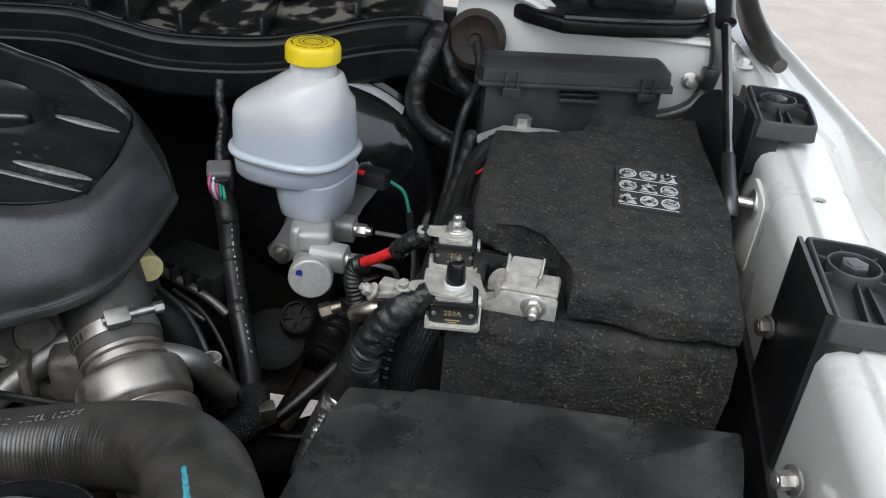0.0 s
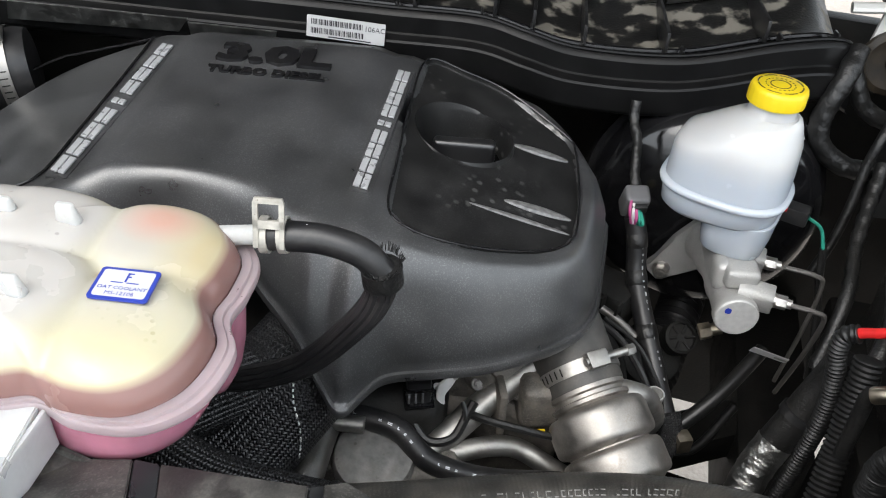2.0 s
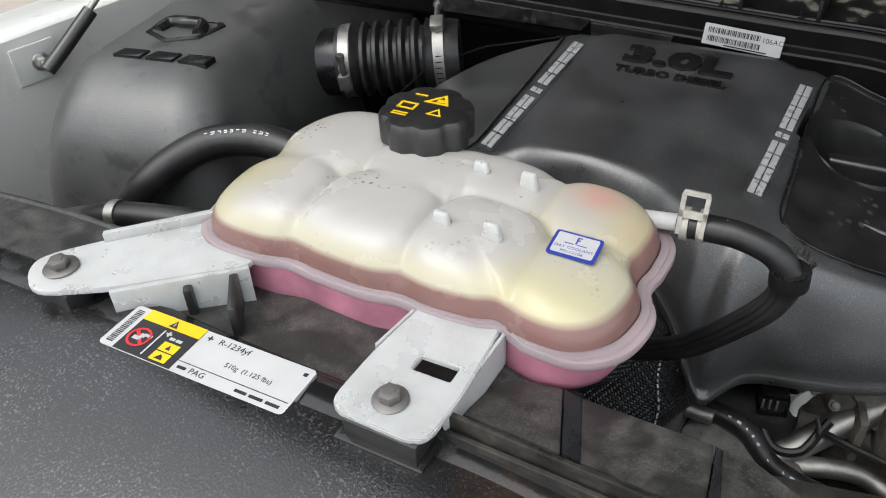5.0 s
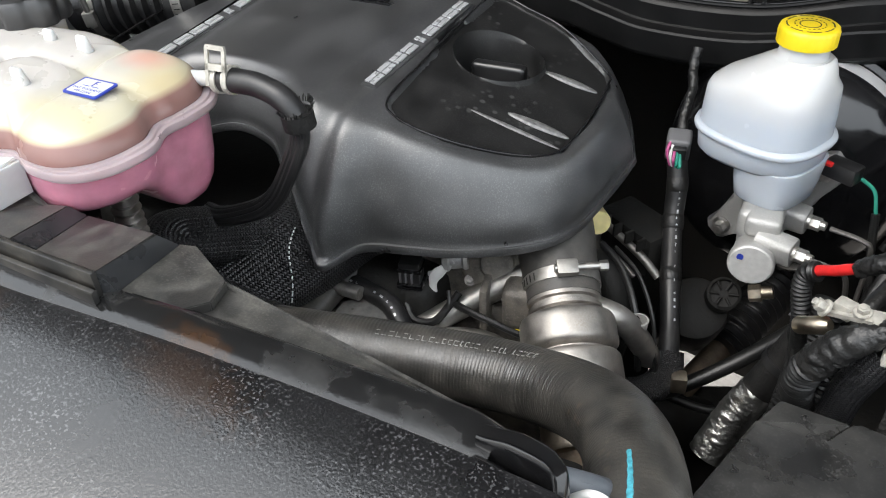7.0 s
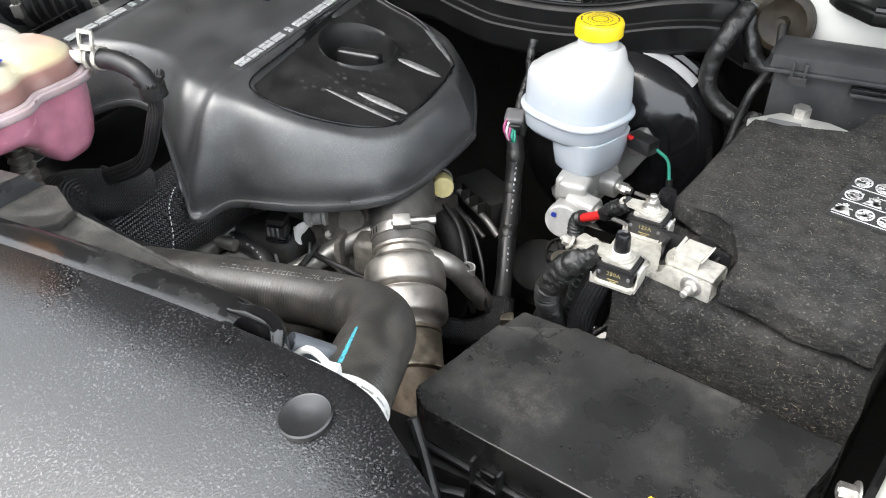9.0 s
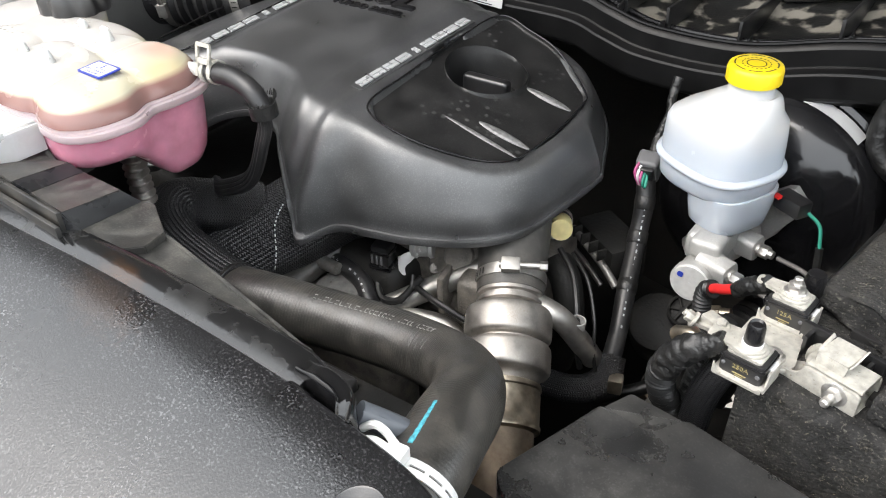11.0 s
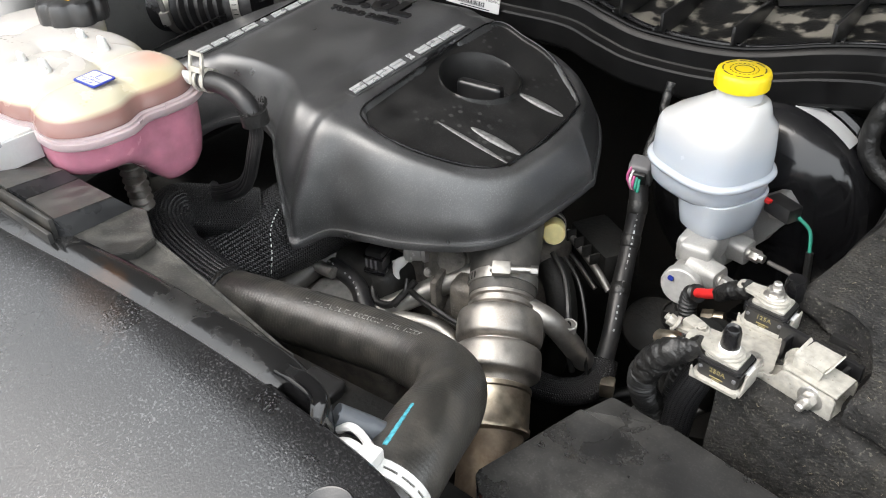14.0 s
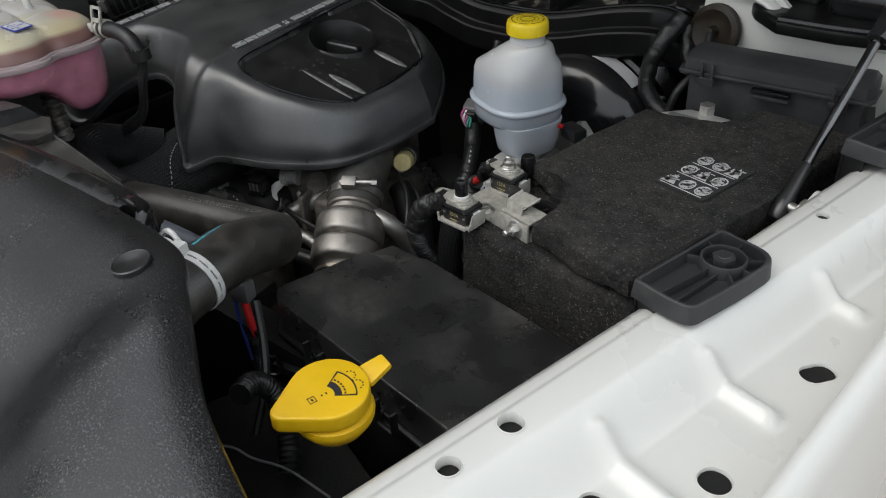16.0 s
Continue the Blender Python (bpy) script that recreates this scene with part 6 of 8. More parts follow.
part("cable", tube([(0.6275, 0.4565, 0.998), (0.622, 0.462, 0.985), (0.612, 0.475, 0.965), (0.604, 0.50, 0.93)], 0.0065, 12), tape_mat, t)

t = thing("rear_terminal", "grey battery terminal clamp with a tall bolt", "terminal", (0.66, 0.735, 0.95))
part("clamp", prism([(0.628, 0.69), (0.66, 0.71), (0.70, 0.715), (0.735, 0.705), (0.74, 0.725), (0.69, 0.74), (0.64, 0.735), (0.615, 0.70)], 0.968, 0.978, None, 0.002), cast_mat, t)
part("bolt_head", prism(hexagon(0.010), 0, 0.017, frame_at((0.660, 0.738, 0.972)), 0.001), zinc_mat, t, "tall zinc bolt head")
part("sensor", box((0.655, 0.690, 0.978), (0.036, 0.022, 0.018), turn(8), 0.003), grey_mat, t, "grey current sensor")

# front fuse box with its smooth lid
t = thing("fuse_box", "black fuse box with a smooth flat lid", "fuse box", (0.69, 0.24, 0.85))
lid = fillet([(0.556, 0.187), (0.572, 0.1765), (0.806, 0.1805), (0.828, 0.300), (0.830, 0.322), (0.618, 0.318), (0.607, 0.290), (0.566, 0.285)], 0.003, 3)
bmk = prism(lid, 0.9145, 0.950, None, 0.0022, 3)
bmesh.ops.triangulate(bmk, faces=[f for f in bmk.faces if len(f.verts) > 4])
part("lid", bmk, lid_mat, t, "smooth black lid", angle=12)
part("body", prism([(0.562, 0.193), (0.576, 0.1825), (0.800, 0.186), (0.822, 0.315), (0.572, 0.31)], 0.78, 0.9145, None, 0.003), black_mat, t)
part("corner_panel", prism(fillet([(0.566, 0.287), (0.605, 0.2925), (0.616, 0.320), (0.572, 0.315)], 0.003, 3), 0.936, 0.945, None, 0.0015), lid_mat, t)
part("lid_rim", prism([(0.552, 0.185), (0.570, 0.1725), (0.808, 0.1765), (0.808, 0.1850), (0.575, 0.181), (0.560, 0.192)], 0.9085, 0.9125, None, 0.0012), black_mat, t)
for x in (0.632, 0.735):
    latch = part("latch", box((x, 0.1735, 0.905), (0.026, 0.006, 0.004), turn(1), 0.001), black_mat, t)
    for k in (-1, 1):
        part("latch_arm", box((x + 0.0115 * k, 0.1730, 0.917), (0.0028, 0.007, 0.026), turn(1), 0.0008), black_mat, latch)
    part("latch_tongue", box((x, 0.1755, 0.914), (0.012, 0.004, 0.012), turn(1), 0.001), gloss_mat, latch)
m = plane_at((0.699, 0.2645, 0.9503), (0.995, 0.03, 0), (-0.03, 0.995, 0))
part("embossed_mark", bars([(0.0, 0.0125, 0.034, 0.0009), (-0.0168, 0.0, 0.0009, 0.0255), (0.0168, 0.0, 0.0009, 0.0255), (-0.0130, -0.0125, 0.008, 0.0009), (0.0130, -0.0125, 0.008, 0.0009),
                            (0.0, -0.0180, 0.018, 0.0009), (0.0, -0.0265, 0.018, 0.0009), (-0.0088, -0.0222, 0.0009, 0.009), (0.0088, -0.0222, 0.0009, 0.009)], m, 0.0005), lid_mat, t, "thin embossed mark", flat=True)
part("embossed_mark", prism([(-0.008, 0.003), (-0.0068, 0.0022), (-0.001, 0.0085), (0.0055, -0.004), (0.0068, -0.0034), (-0.0006, 0.0108)], 0, 0.0005, m), lid_mat, t, flat=True)

# washer filler
t = thing("washer_cap", "yellow washer fluid cap with a pull tab", "washer cap", (0.765, 0.118, 0.95))
wm = plane_at((0.752, 0.1165, 0.997), (0.11, 0.993, 0.0), (-0.993, 0.11, 0.05))
part("collar", lathe([(0.020, -0.034), (0.024, -0.030), (0.0300, -0.020), (0.0305, -0.0165), (0.0295, -0.0130), (0.0265, -0.0118), (0.0262, -0.0085)], wm @ Vector((0.001, -0.002, 0)), wm.to_3x3() @ Vector((0, 0, 1)), 48), washer_mat, t, "yellow filler collar")
poly = [(0.0300 * math.cos(a), 0.0300 * math.sin(a)) for a in (radians(-127 + 254 * k / 36) for k in range(37))]
poly += [(-0.0365 + 0.0085 * math.cos(a), 0.0085 * math.sin(a)) for a in (radians(127 + 106 * k / 12) for k in range(13))]
part("lid", loft([[wm @ Vector((x * s, y * s, z)) for x, y in poly] for s, z in ((0.975, -0.0095), (0.995, -0.0088), (1.0, -0.0070), (0.998, 0.0015), (0.990, 0.0032), (0.972, 0.0041), (0.93, 0.0044))]), washer_mat, t, "yellow flip lid", angle=50)
tabm = wm @ Matrix.Translation((0.028, -0.001, -0.002)) @ Matrix.Rotation(radians(-16), 4, "Y")
part("pull_tab", prism(fillet([(0.0, -0.0105), (0.018, -0.0072), (0.0215, -0.0066), (0.0215, 0.0066), (0.018, 0.0072), (0.0, 0.0105)], 0.0012, 3), -0.0022, 0.0016, tabm, 0.0006), washer_mat, t)
wmm = wm @ Matrix.Translation((0.0035, -0.0045, 0.0045)) @ Matrix.Rotation(radians(-90), 4, "Z")
bmk = bmesh.new()


def ink_arc(cx, cy, r, w, a0, a1, n, dash=1):
    for k in range(0, n, dash):
        a, b = radians(a0 + (a1 - a0) * k / n), radians(a0 + (a1 - a0) * (k + 1) / n)
        prism([(cx + q * math.cos(g), cy + q * math.sin(g)) for q, g in ((r - w, a), (r + w, a), (r + w, b), (r - w, b))], 0, 0.0003, wmm, bm=bmk)


ink_arc(0, -0.012, 0.0255, 0.0005, 57, 123, 12)
ink_arc(0, -0.012, 0.0125, 0.0026, 57, 123, 10)
ink_arc(0, -0.012, 0.0175, 0.0007, 62, 118, 11, 2)
for a in (57, 123):
    ink_arc(0, -0.012, 0.0178, 0.0078, a - 1.4, a + 1.4, 1)
for x in (-0.0055, 0.0055):
    ink_arc(x, 0.0145, 0.0045, 0.0004, 0 if x > 0 else -20, 200 if x > 0 else 180, 11, 2)
ink_arc(0, 0.0130, 0.0012, 0.0004, 40, 140, 3)
for x0, y0, x1, y1 in ((-0.003, -0.0165, 0.003, -0.0160), (-0.003, -0.0215, 0.003, -0.0210), (-0.003, -0.0215, -0.0025, -0.0160), (0.0025, -0.0215, 0.003, -0.0160), (-0.0012, -0.0195, 0.0012, -0.0180), (-0.0010, -0.0080, 0.0010, -0.0070), (-0.0008, -0.0115, 0.0008, -0.0107)):
    prism([(x0, y0), (x1, y0), (x1, y1), (x0, y1)], 0, 0.0003, wmm, bm=bmk)
part("symbol", bmk, ink_mat, t, "black washer symbol", flat=True)

# rear module box
t = thing("module_box", "black plastic module box with a clipped lid", "module box", (0.72, 0.78, 0.88))
R5 = turn(12)
ml = Matrix.Translation((0.704, 0.8236, 0)) @ R5.to_4x4()
part("body", box(ml @ Vector((0, -0.016, 0.952)), (0.200, 0.051, 0.132), R5, 0.003), module_mat, t)
lid_ring = [(-0.105, -0.048), (0.104, -0.048), (0.110, -0.036), (0.108, 0.006), (-0.104, 0.006), (-0.109, -0.036)]
rings = []
for z, back, into in ((1.0185, 0.0, 0.0), (1.0315, 0.001, 0.001), (1.0335, 0.004, 0.003), (1.0378, 0.022, 0.006), (1.0388, 0.026, 0.008), (1.0390, 0.030, 0.011)):
    rings.append([ml @ Vector((x - math.copysign(into, x), y + back * (1 if y < 0 else 0) - (into if y > 0 else 0), z)) for x, y in lid_ring])
part("lid", loft(rings), module_mat, t, "sloping lid")
part("lid_seam", prism([(-0.110, -0.052), (0.108, -0.052), (0.113, -0.038), (0.112, -0.004), (-0.108, -0.004), (-0.113, -0.038)], 1.0135, 1.0180, ml, 0.001), module_mat, t)
for x in (-0.074, 0.078):
    latch = part("latch", box(ml @ Vector((x, -0.0545, 1.009)), (0.020, 0.007, 0.010), R5, 0.001), black_mat, t)
    for k in (-1, 1):
        part("latch_arm", box(ml @ Vector((x + 0.0065 * k, -0.0535, 1.0205)), (0.003, 0.006, 0.018), R5, 0.001), module_mat, latch)
    part("latch_loop", box(ml @ Vector((x, -0.0560, 1.0125)), (0.010, 0.003, 0.004), R5, 0.0008), gloss_mat, latch)
part("grip", box(ml @ Vector((0.003, -0.052, 1.0085)), (0.044, 0.010, 0.004), R5, 0.001), gloss_mat, t)
part("grip", box(ml @ Vector((0.003, -0.049, 1.0015)), (0.044, 0.010, 0.005), R5, 0.0015), module_mat, t)
for x in (-0.092, -0.03, 0.03, 0.094):
    part("paint_dab", box(ml @ Vector((x, -0.0393, 1.001)), (0.0016, 0.0010, 0.0034), R5, 0), label_mat, t, "pale paint dab")
part("slot", box(ml @ Vector((-0.03, -0.0393, 0.972)), (0.004, 0.001, 0.026), R5, 0), deep_mat, t, "dark slot in the wall")

# fender brackets


def bumper_bracket(c, spin):
    t = thing("hood_bump_bracket", "black ribbed plastic bracket bolted on the fender ledge", "bracket", (c[0], c[1], c[2] - 0.1), "hood bump brackets")
    m = Matrix.Translation(c) @ turn(spin).to_4x4()
    outline = [(-0.021, -0.068), (0.012, -0.0690), (0.030, -0.066), (0.0345, -0.015), (0.035, 0.034), (-0.019, 0.036)]
    radii = (0.003, 0.010, 0.013, 0.02, 0.020, 0.004)
    def rim(inset):
        c, out = Vector((0.007, -0.016)), []
        pts = [c + Vector(((x - c.x) * (1 - inset / 0.027), (y - c.y) * (1 - inset / 0.052))) for x, y in outline]
        for i, p in enumerate(pts):
            a, b = (pts[i - 1] - p).normalized(), (pts[(i + 1) % len(pts)] - p).normalized()
            r = min(radii[i], (pts[i - 1] - p).length * 0.45, (pts[(i + 1) % len(pts)] - p).length * 0.45)
            for k in range(7):
                f = k / 6
                q = p + a * r * (1 - f) ** 2 + b * r * f ** 2
                out.append((q.x, q.y))
        return out
    part("floor", prism(rim(0.001), -0.009, -0.0065, m), module_mat, t)
    part("rim_wall", loft([[m @ Vector((x, y, z)) for x, y in rim(i)] for i, z in ((-0.0012, -0.011), (0.0, 0.0030), (0.0004, 0.0040), (0.0012, 0.0045), (0.0026, 0.0045), (0.0032, 0.0040), (0.0036, -0.008))], cap_a=False, cap_b=False), module_mat, t)
    for a, l in ((95, 0.030), (45, 0.033), (0, 0.0275), (-42, 0.036), (-95, 0.068), (150, 0.027), (-150, 0.027)):
        mm = m @ Matrix.Translation((0.006, 0.004, -0.006)) @ Matrix.Rotation(radians(a), 4, "Z")
        part("rib", prism([(0.0165, -0.0008), (l, -0.0008), (l, 0.0008), (0.0165, 0.0008)], -0.003, 0.007, mm, 0.0003), module_mat, t)
    for x, y0, y1 in ((0.012, -0.064, -0.010),):
        part("rib", prism([(x - 0.0008, y0), (x + 0.0008, y0), (x + 0.0008, y1), (x - 0.0008, y1)], -0.008, -0.001, m, 0.0003), module_mat, t)
    hub = m @ Vector((0.006, 0.004, -0.007))
    part("hub_ring", lathe([(0.0175, 0.0), (0.0175, 0.0105), (0.0170, 0.0112), (0.0158, 0.0112), (0.0154, 0.0105), (0.0154, 0.0)], hub, n=32, ends=False), module_mat, t)
    part("hub_bolt", bolt(hub, (0, 0, 1), r=0.0092, washer=0.0135, h=0.010), step_mat, t, "dark grey hex bolt")
    part("skirt", prism([(-0.024, -0.060), (-0.021, -0.062), (-0.021, 0.036), (-0.024, 0.036)], -0.22, 0.003, m), black_mat, t)
    part("skirt", prism([(-0.022, -0.060), (0.0, -0.066), (0.0, -0.063), (-0.022, -0.057)], -0.05, -0.006, m), black_mat, t)
    return t


bb = bumper_bracket((0.884, 0.387, 1.042), -3)
part("skirt_bolt", bolt((0.859, 0.412, 0.975), (-1, -0.2, 0), r=0.0065, washer=0.009, h=0.007), darkbolt_mat, bb, "dark skirt bolt")
bb = bumper_bracket((0.895, 0.684, 1.053), -3)
pa = Vector((0.834, 0.757, 1.0))
part("side_plate", prism(fillet([(0, -0.16), (0.0, 0.004), (0.022, 0.036), (0.046, 0.052), (0.098, 0.054), (0.098, -0.16)], 0.008), -0.004, 0.004, plane_at(pa, Vector((0.872, 0.665, 1.0)) - pa, (0, 0, 1)), 0.001), black_mat, bb, "broad black side plate")

# gas strut of the hood
t = thing("hood_strut", "black gas strut holding the hood open", "gas strut", (0.855, 0.565, 0.99))
SD = Vector((-0.046, 0.782, 0.622)).normalized()
s0 = Vector((0.8497, 0.568, 1.0))
part("rod", tube([s0 + SD * 0.02, s0 + SD * 0.23], 0.0048, 14, smooth=False), rod_mat, t, "bright steel rod")
part("cylinder", lathe([(0.005, 0.0), (0.0100, 0.002), (0.0102, 0.008), (0.0094, 0.011), (0.0094, 0.300)], s0 + SD * 0.184, SD, 24), booster_mat, t, "black gas cylinder")
part("end_socket", lathe([(0.006, -0.018), (0.0085, -0.014), (0.0085, 0.004), (0.0065, 0.012), (0.006, 0.042), (0.0042, 0.046)], s0, SD, 20), black_mat, t, "black ball socket")
bmk = bolt(s0 + Vector((0.018, -0.004, 0.0)), (1, 0, 0), r=0.008, washer=0.013, h=0.009)
part("ball_stud", tube([s0, s0 + Vector((0.02, -0.004, 0))], 0.005, 12, smooth=False, bm=bmk), zinc_mat, t, "zinc ball stud")
part("stud_plate", prism(fillet([(-0.028, -0.045), (0.020, -0.050), (0.024, 0.022), (-0.020, 0.030)], 0.010), -0.002, 0.002, plane_at(s0 + Vector((0.0235, 0.0, -0.012)), (0.06, -1, 0), (0, 0, 1)), 0.001), paint_mat, t)

# ---- hoses, exhaust and engine details ----


def woven_tube(pts, r, columns=40, pitch=0.0042, amp=0.0007):
    """A braided sleeve: columns of slanting strands that lean left and right by turns."""
    line = resample(catmull(pts, 10), pitch / 4.6)
    tans = [(line[min(i + 1, len(line) - 1)] - line[max(i - 1, 0)]).normalized() for i in range(len(line))]
    side = tans[0].orthogonal().normalized()
    n = columns * 4
    rings, s = [], 0.0
    rim = [(math.cos(2 * math.pi * k / n), math.sin(2 * math.pi * k / n)) for k in range(n)]
    slant = [(1 if (k // 4) % 2 else -1) * math.pi * (k % 4 / 4 - 0.5) * 1.5 for k in range(n)]
    dip = [0.7 * amp if k % 4 == 0 else 0.0 for k in range(n)]
    for i, (p, tg) in enumerate(zip(line, tans)):
        if i:
            s += (p - line[i - 1]).length
            side = (side - tg * side.dot(tg)).normalized()
        up = tg.cross(side)
        w = 2 * math.pi * s / pitch
        rings.append([p + (side * c + up * q) * (r + amp * math.cos(w + sl) - d) for (c, q), sl, d in zip(rim, slant, dip)])
    return loft(rings)


def ribs(r, pitch, amp):
    return lambda s, l: r + amp * math.sin(2 * math.pi * s / pitch)


def hose_print(pts, r, way, start, end, seed=1, size=0.004, gap=0.0016):
    """A row of small printed bars along a hose, on the side that faces way."""
    random.seed(seed)
    line = resample(catmull(pts, 10), 0.001)
    bm = bmesh.new()
    i = int(start / 0.001)
    while i < min(len(line) - 6, int(end / 0.001)):
        w = random.choice((0.002, 0.003, 0.003, 0.004))
        j = i + int(w / 0.001)
        tg = (line[min(j + 1, len(line) - 1)] - line[i]).normalized()
        d = Vector(way)
        d = (d - tg * d.dot(tg)).normalized()
        if random.random() > 0.15:
            prism([(-w / 2, -size / 2), (w / 2, -size / 2), (w / 2, -size / 2 + 0.0008), (-w / 2, -size / 2 + 0.0008)], 0, 0.0003, plane_at((line[i] + line[min(j, len(line) - 1)]) / 2 + d * (r + 0.0002), tg, d.cross(tg)), bm=bm)
            if random.random() > 0.3:
                prism([(-w / 2, -size / 2), (-w / 2 + 0.0007, -size / 2), (-w / 2 + 0.0007, size / 2), (-w / 2, size / 2)], 0, 0.0003, plane_at((line[i] + line[min(j, len(line) - 1)]) / 2 + d * (r + 0.0002), tg, d.cross(tg)), bm=bm)
            if random.random() > 0.4:
                prism([(-w / 2, size / 2 - 0.0008), (w / 2, size / 2 - 0.0008), (w / 2, size / 2), (-w / 2, size / 2)], 0, 0.0003, plane_at((line[i] + line[min(j, len(line) - 1)]) / 2 + d * (r + 0.0002), tg, d.cross(tg)), bm=bm)
        i = j + int(gap / 0.001) + 1
    return bm


def worm_clamp(t, c, axis, r, screw_way, width=0.012):
    """A perforated band with its worm housing, under the thing t."""
    axis = Vector(axis).normalized()
    band = part("clamp_band", lathe([(r, -width / 2), (r + 0.0012, -width / 2), (r + 0.0012, width / 2), (r, width / 2)], c, axis, 48, ends=False), bright_mat, t, "bright worm-drive clamp band")
    d = Vector(screw_way)
    d = (d - axis * d.dot(axis)).normalized()
    tang = d.cross(axis)
    p = Vector(c) + d * (r + 0.005)
    rot = Matrix((tang, axis, d)).transposed()
    part("worm_housing", box(p, (0.020, width + 0.003, 0.010), rot, 0.002), bright_mat, band)
    bmk = tube([p - tang * 0.012, p + tang * 0.030], 0.0038, 12, smooth=False)
    prism(hexagon(0.0052), 0.030, 0.038, frame_at(p, tang), 0.0006, bm=bmk)
    part("worm_screw", bmk, steel_mat, band, "steel worm screw")
    bmk = bmesh.new()
    for k in range(9):
        a = radians(-50 - 9 * k)
        o = d * math.cos(a) + tang * math.sin(a)
        add_box(bmk, Vector(c) + o * (r + 0.0013), (0.0012, width * 0.6, 0.0006), Matrix((axis.cross(o), axis, o)).transposed(), 0)
    part("band_slots", bmk, deep_mat, band, "dark slots pressed in the band", flat=True)
    return band


# exhaust pipe with two bellows
EA = Vector((0.336, 0.431, 0.860))
ED = Vector((0.576, -0.660, -0.483)).normalized()
t = thing("exhaust_bellows", "stainless exhaust pipe with two rounded bellows", "exhaust pipe", EA + Vector((0, 0, -0.1)))
part("bellows", lathe([(0.0315, 0.0191), (0.0352, 0.0206), (0.0352, 0.0249), (0.0321, 0.0265), (0.0321, 0.0297), (0.0357, 0.0312), (0.0357, 0.0344), (0.0325, 0.0361), (0.0357, 0.0383), (0.0405, 0.0392), (0.0436, 0.0412), (0.0452, 0.0446), (0.0458, 0.0490), (0.0458, 0.0665), (0.0452, 0.0700), (0.0432, 0.0728), (0.0390, 0.0742), (0.0368, 0.0750), (0.0368, 0.0762), (0.0390, 0.0770), (0.0432, 0.0784), (0.0452, 0.0810), (0.0458, 0.0845), (0.0458, 0.1020), (0.0452, 0.1056), (0.0432, 0.1082), (0.0385, 0.1100), (0.0347, 0.1135), (0.0331, 0.1188)], EA, ED, 64), satin_mat, t, "satin stainless bellows")
part("collar", lathe([(0.0331, 0.1176), (0.0373, 0.1193), (0.0378, 0.1241), (0.0363, 0.1256), (0.0368, 0.1294), (0.0368, 0.1590), (0.0380, 0.1606), (0.0380, 0.1654), (0.0347, 0.1675)], EA, ED, 48), heat_mat, t, "straw-coloured heat-stained collar")
part("downpipe", tube([EA + ED * 0.155, EA + ED * 0.21, EA + ED * 0.26 + Vector((0, 0, -0.012)), EA + ED * 0.33 + Vector((0, 0, -0.05))], 0.0325, 32), rustpipe_mat, t, "browned downpipe")
part("neck", tube([EA - ED * 0.085 + Vector((0, 0, -0.012)), EA - ED * 0.045 + Vector((0, 0, -0.002)), EA, EA + ED * 0.021], 0.036, 36, radius=lambda s, l: 0.041 - 0.005 * smooth01(s / l)), neck_mat, t, "dark rubber intake neck")
worm_clamp(t, EA + ED * 0.004, ED, 0.0365, (0.30, -0.35, 0.85))
part("slot", box(EA + ED * 0.145 + Vector((0.011, -0.011, 0.0315)), (0.005, 0.002, 0.001), Matrix((ED.cross(Vector((0, 0, 1))).normalized(), ED, Vector((0.35, -0.3, 0.88)))).transposed(), 0), deep_mat, t)

neck_end = Vector((0.319, 0.529, 0.869))
pa = Vector((0.55, -0.62, 0.25)).normalized()
t = thing("small_hose_clamp", "worm clamp on the small hose beside the cream plug", "hose clamp", (0.345, 0.48, 0.88))
worm_clamp(t, neck_end - pa * 0.030, pa, 0.0135, (-0.6, -0.3, -0.7), 0.010)

for pts, r, lab in ((((0.345, 0.462, 0.850), (0.318, 0.448, 0.860), (0.295, 0.424, 0.852), (0.258, 0.384, 0.826), (0.238, 0.356, 0.812), (0.218, 0.330, 0.798)), 0.0128, "bright bent steel pipe below the engine cover"),
                    (((0.345, 0.375, 0.778), (0.326, 0.373, 0.789), (0.300, 0.374, 0.798), (0.277, 0.364, 0.803), (0.243, 0.345, 0.800), (0.21, 0.33, 0.79)), 0.0095, "slim bright steel pipe below the engine cover"),
                    (((0.372, 0.430, 0.846), (0.400, 0.440, 0.835), (0.414, 0.462, 0.795), (0.416, 0.480, 0.765)), 0.0125, "bright bent steel pipe beside the bellows")):
    solid("steel_pipe", tube(pts, r, 20), bright_mat, lab, "pipe", "steel pipes")

# cream plug
t = thing("cream_plug", "cream plastic plug on a hose end", "plug", (0.316, 0.535, 0.85))
part("plug_cap", lathe([(0.0125, -0.018), (0.0135, -0.016), (0.0135, 0.006), (0.0125, 0.009), (0.001, 0.0095)], neck_end, pa, 28), cream_mat, t)
part("stub", tube([neck_end - pa * 0.015, neck_end - pa * 0.08], 0.010, 14, smooth=False), hose_mat, t)

# radiator hose with its moulded bend
RAD = [(0.205, 0.178, 0.905), (0.250, 0.195, 0.908), (0.310, 0.222, 0.908), (0.370, 0.244, 0.911), (0.425, 0.250, 0.922), (0.474, 0.235, 0.945), (0.513, 0.200, 0.974), (0.541, 0.157, 0.997), (0.562, 0.114, 1.003), (0.577, 0.070, 0.999)]
t = thing("radiator_hose", "thick ribbed black radiator hose with a cyan paint mark", "radiator hose", (0.40, 0.2, 0.88))
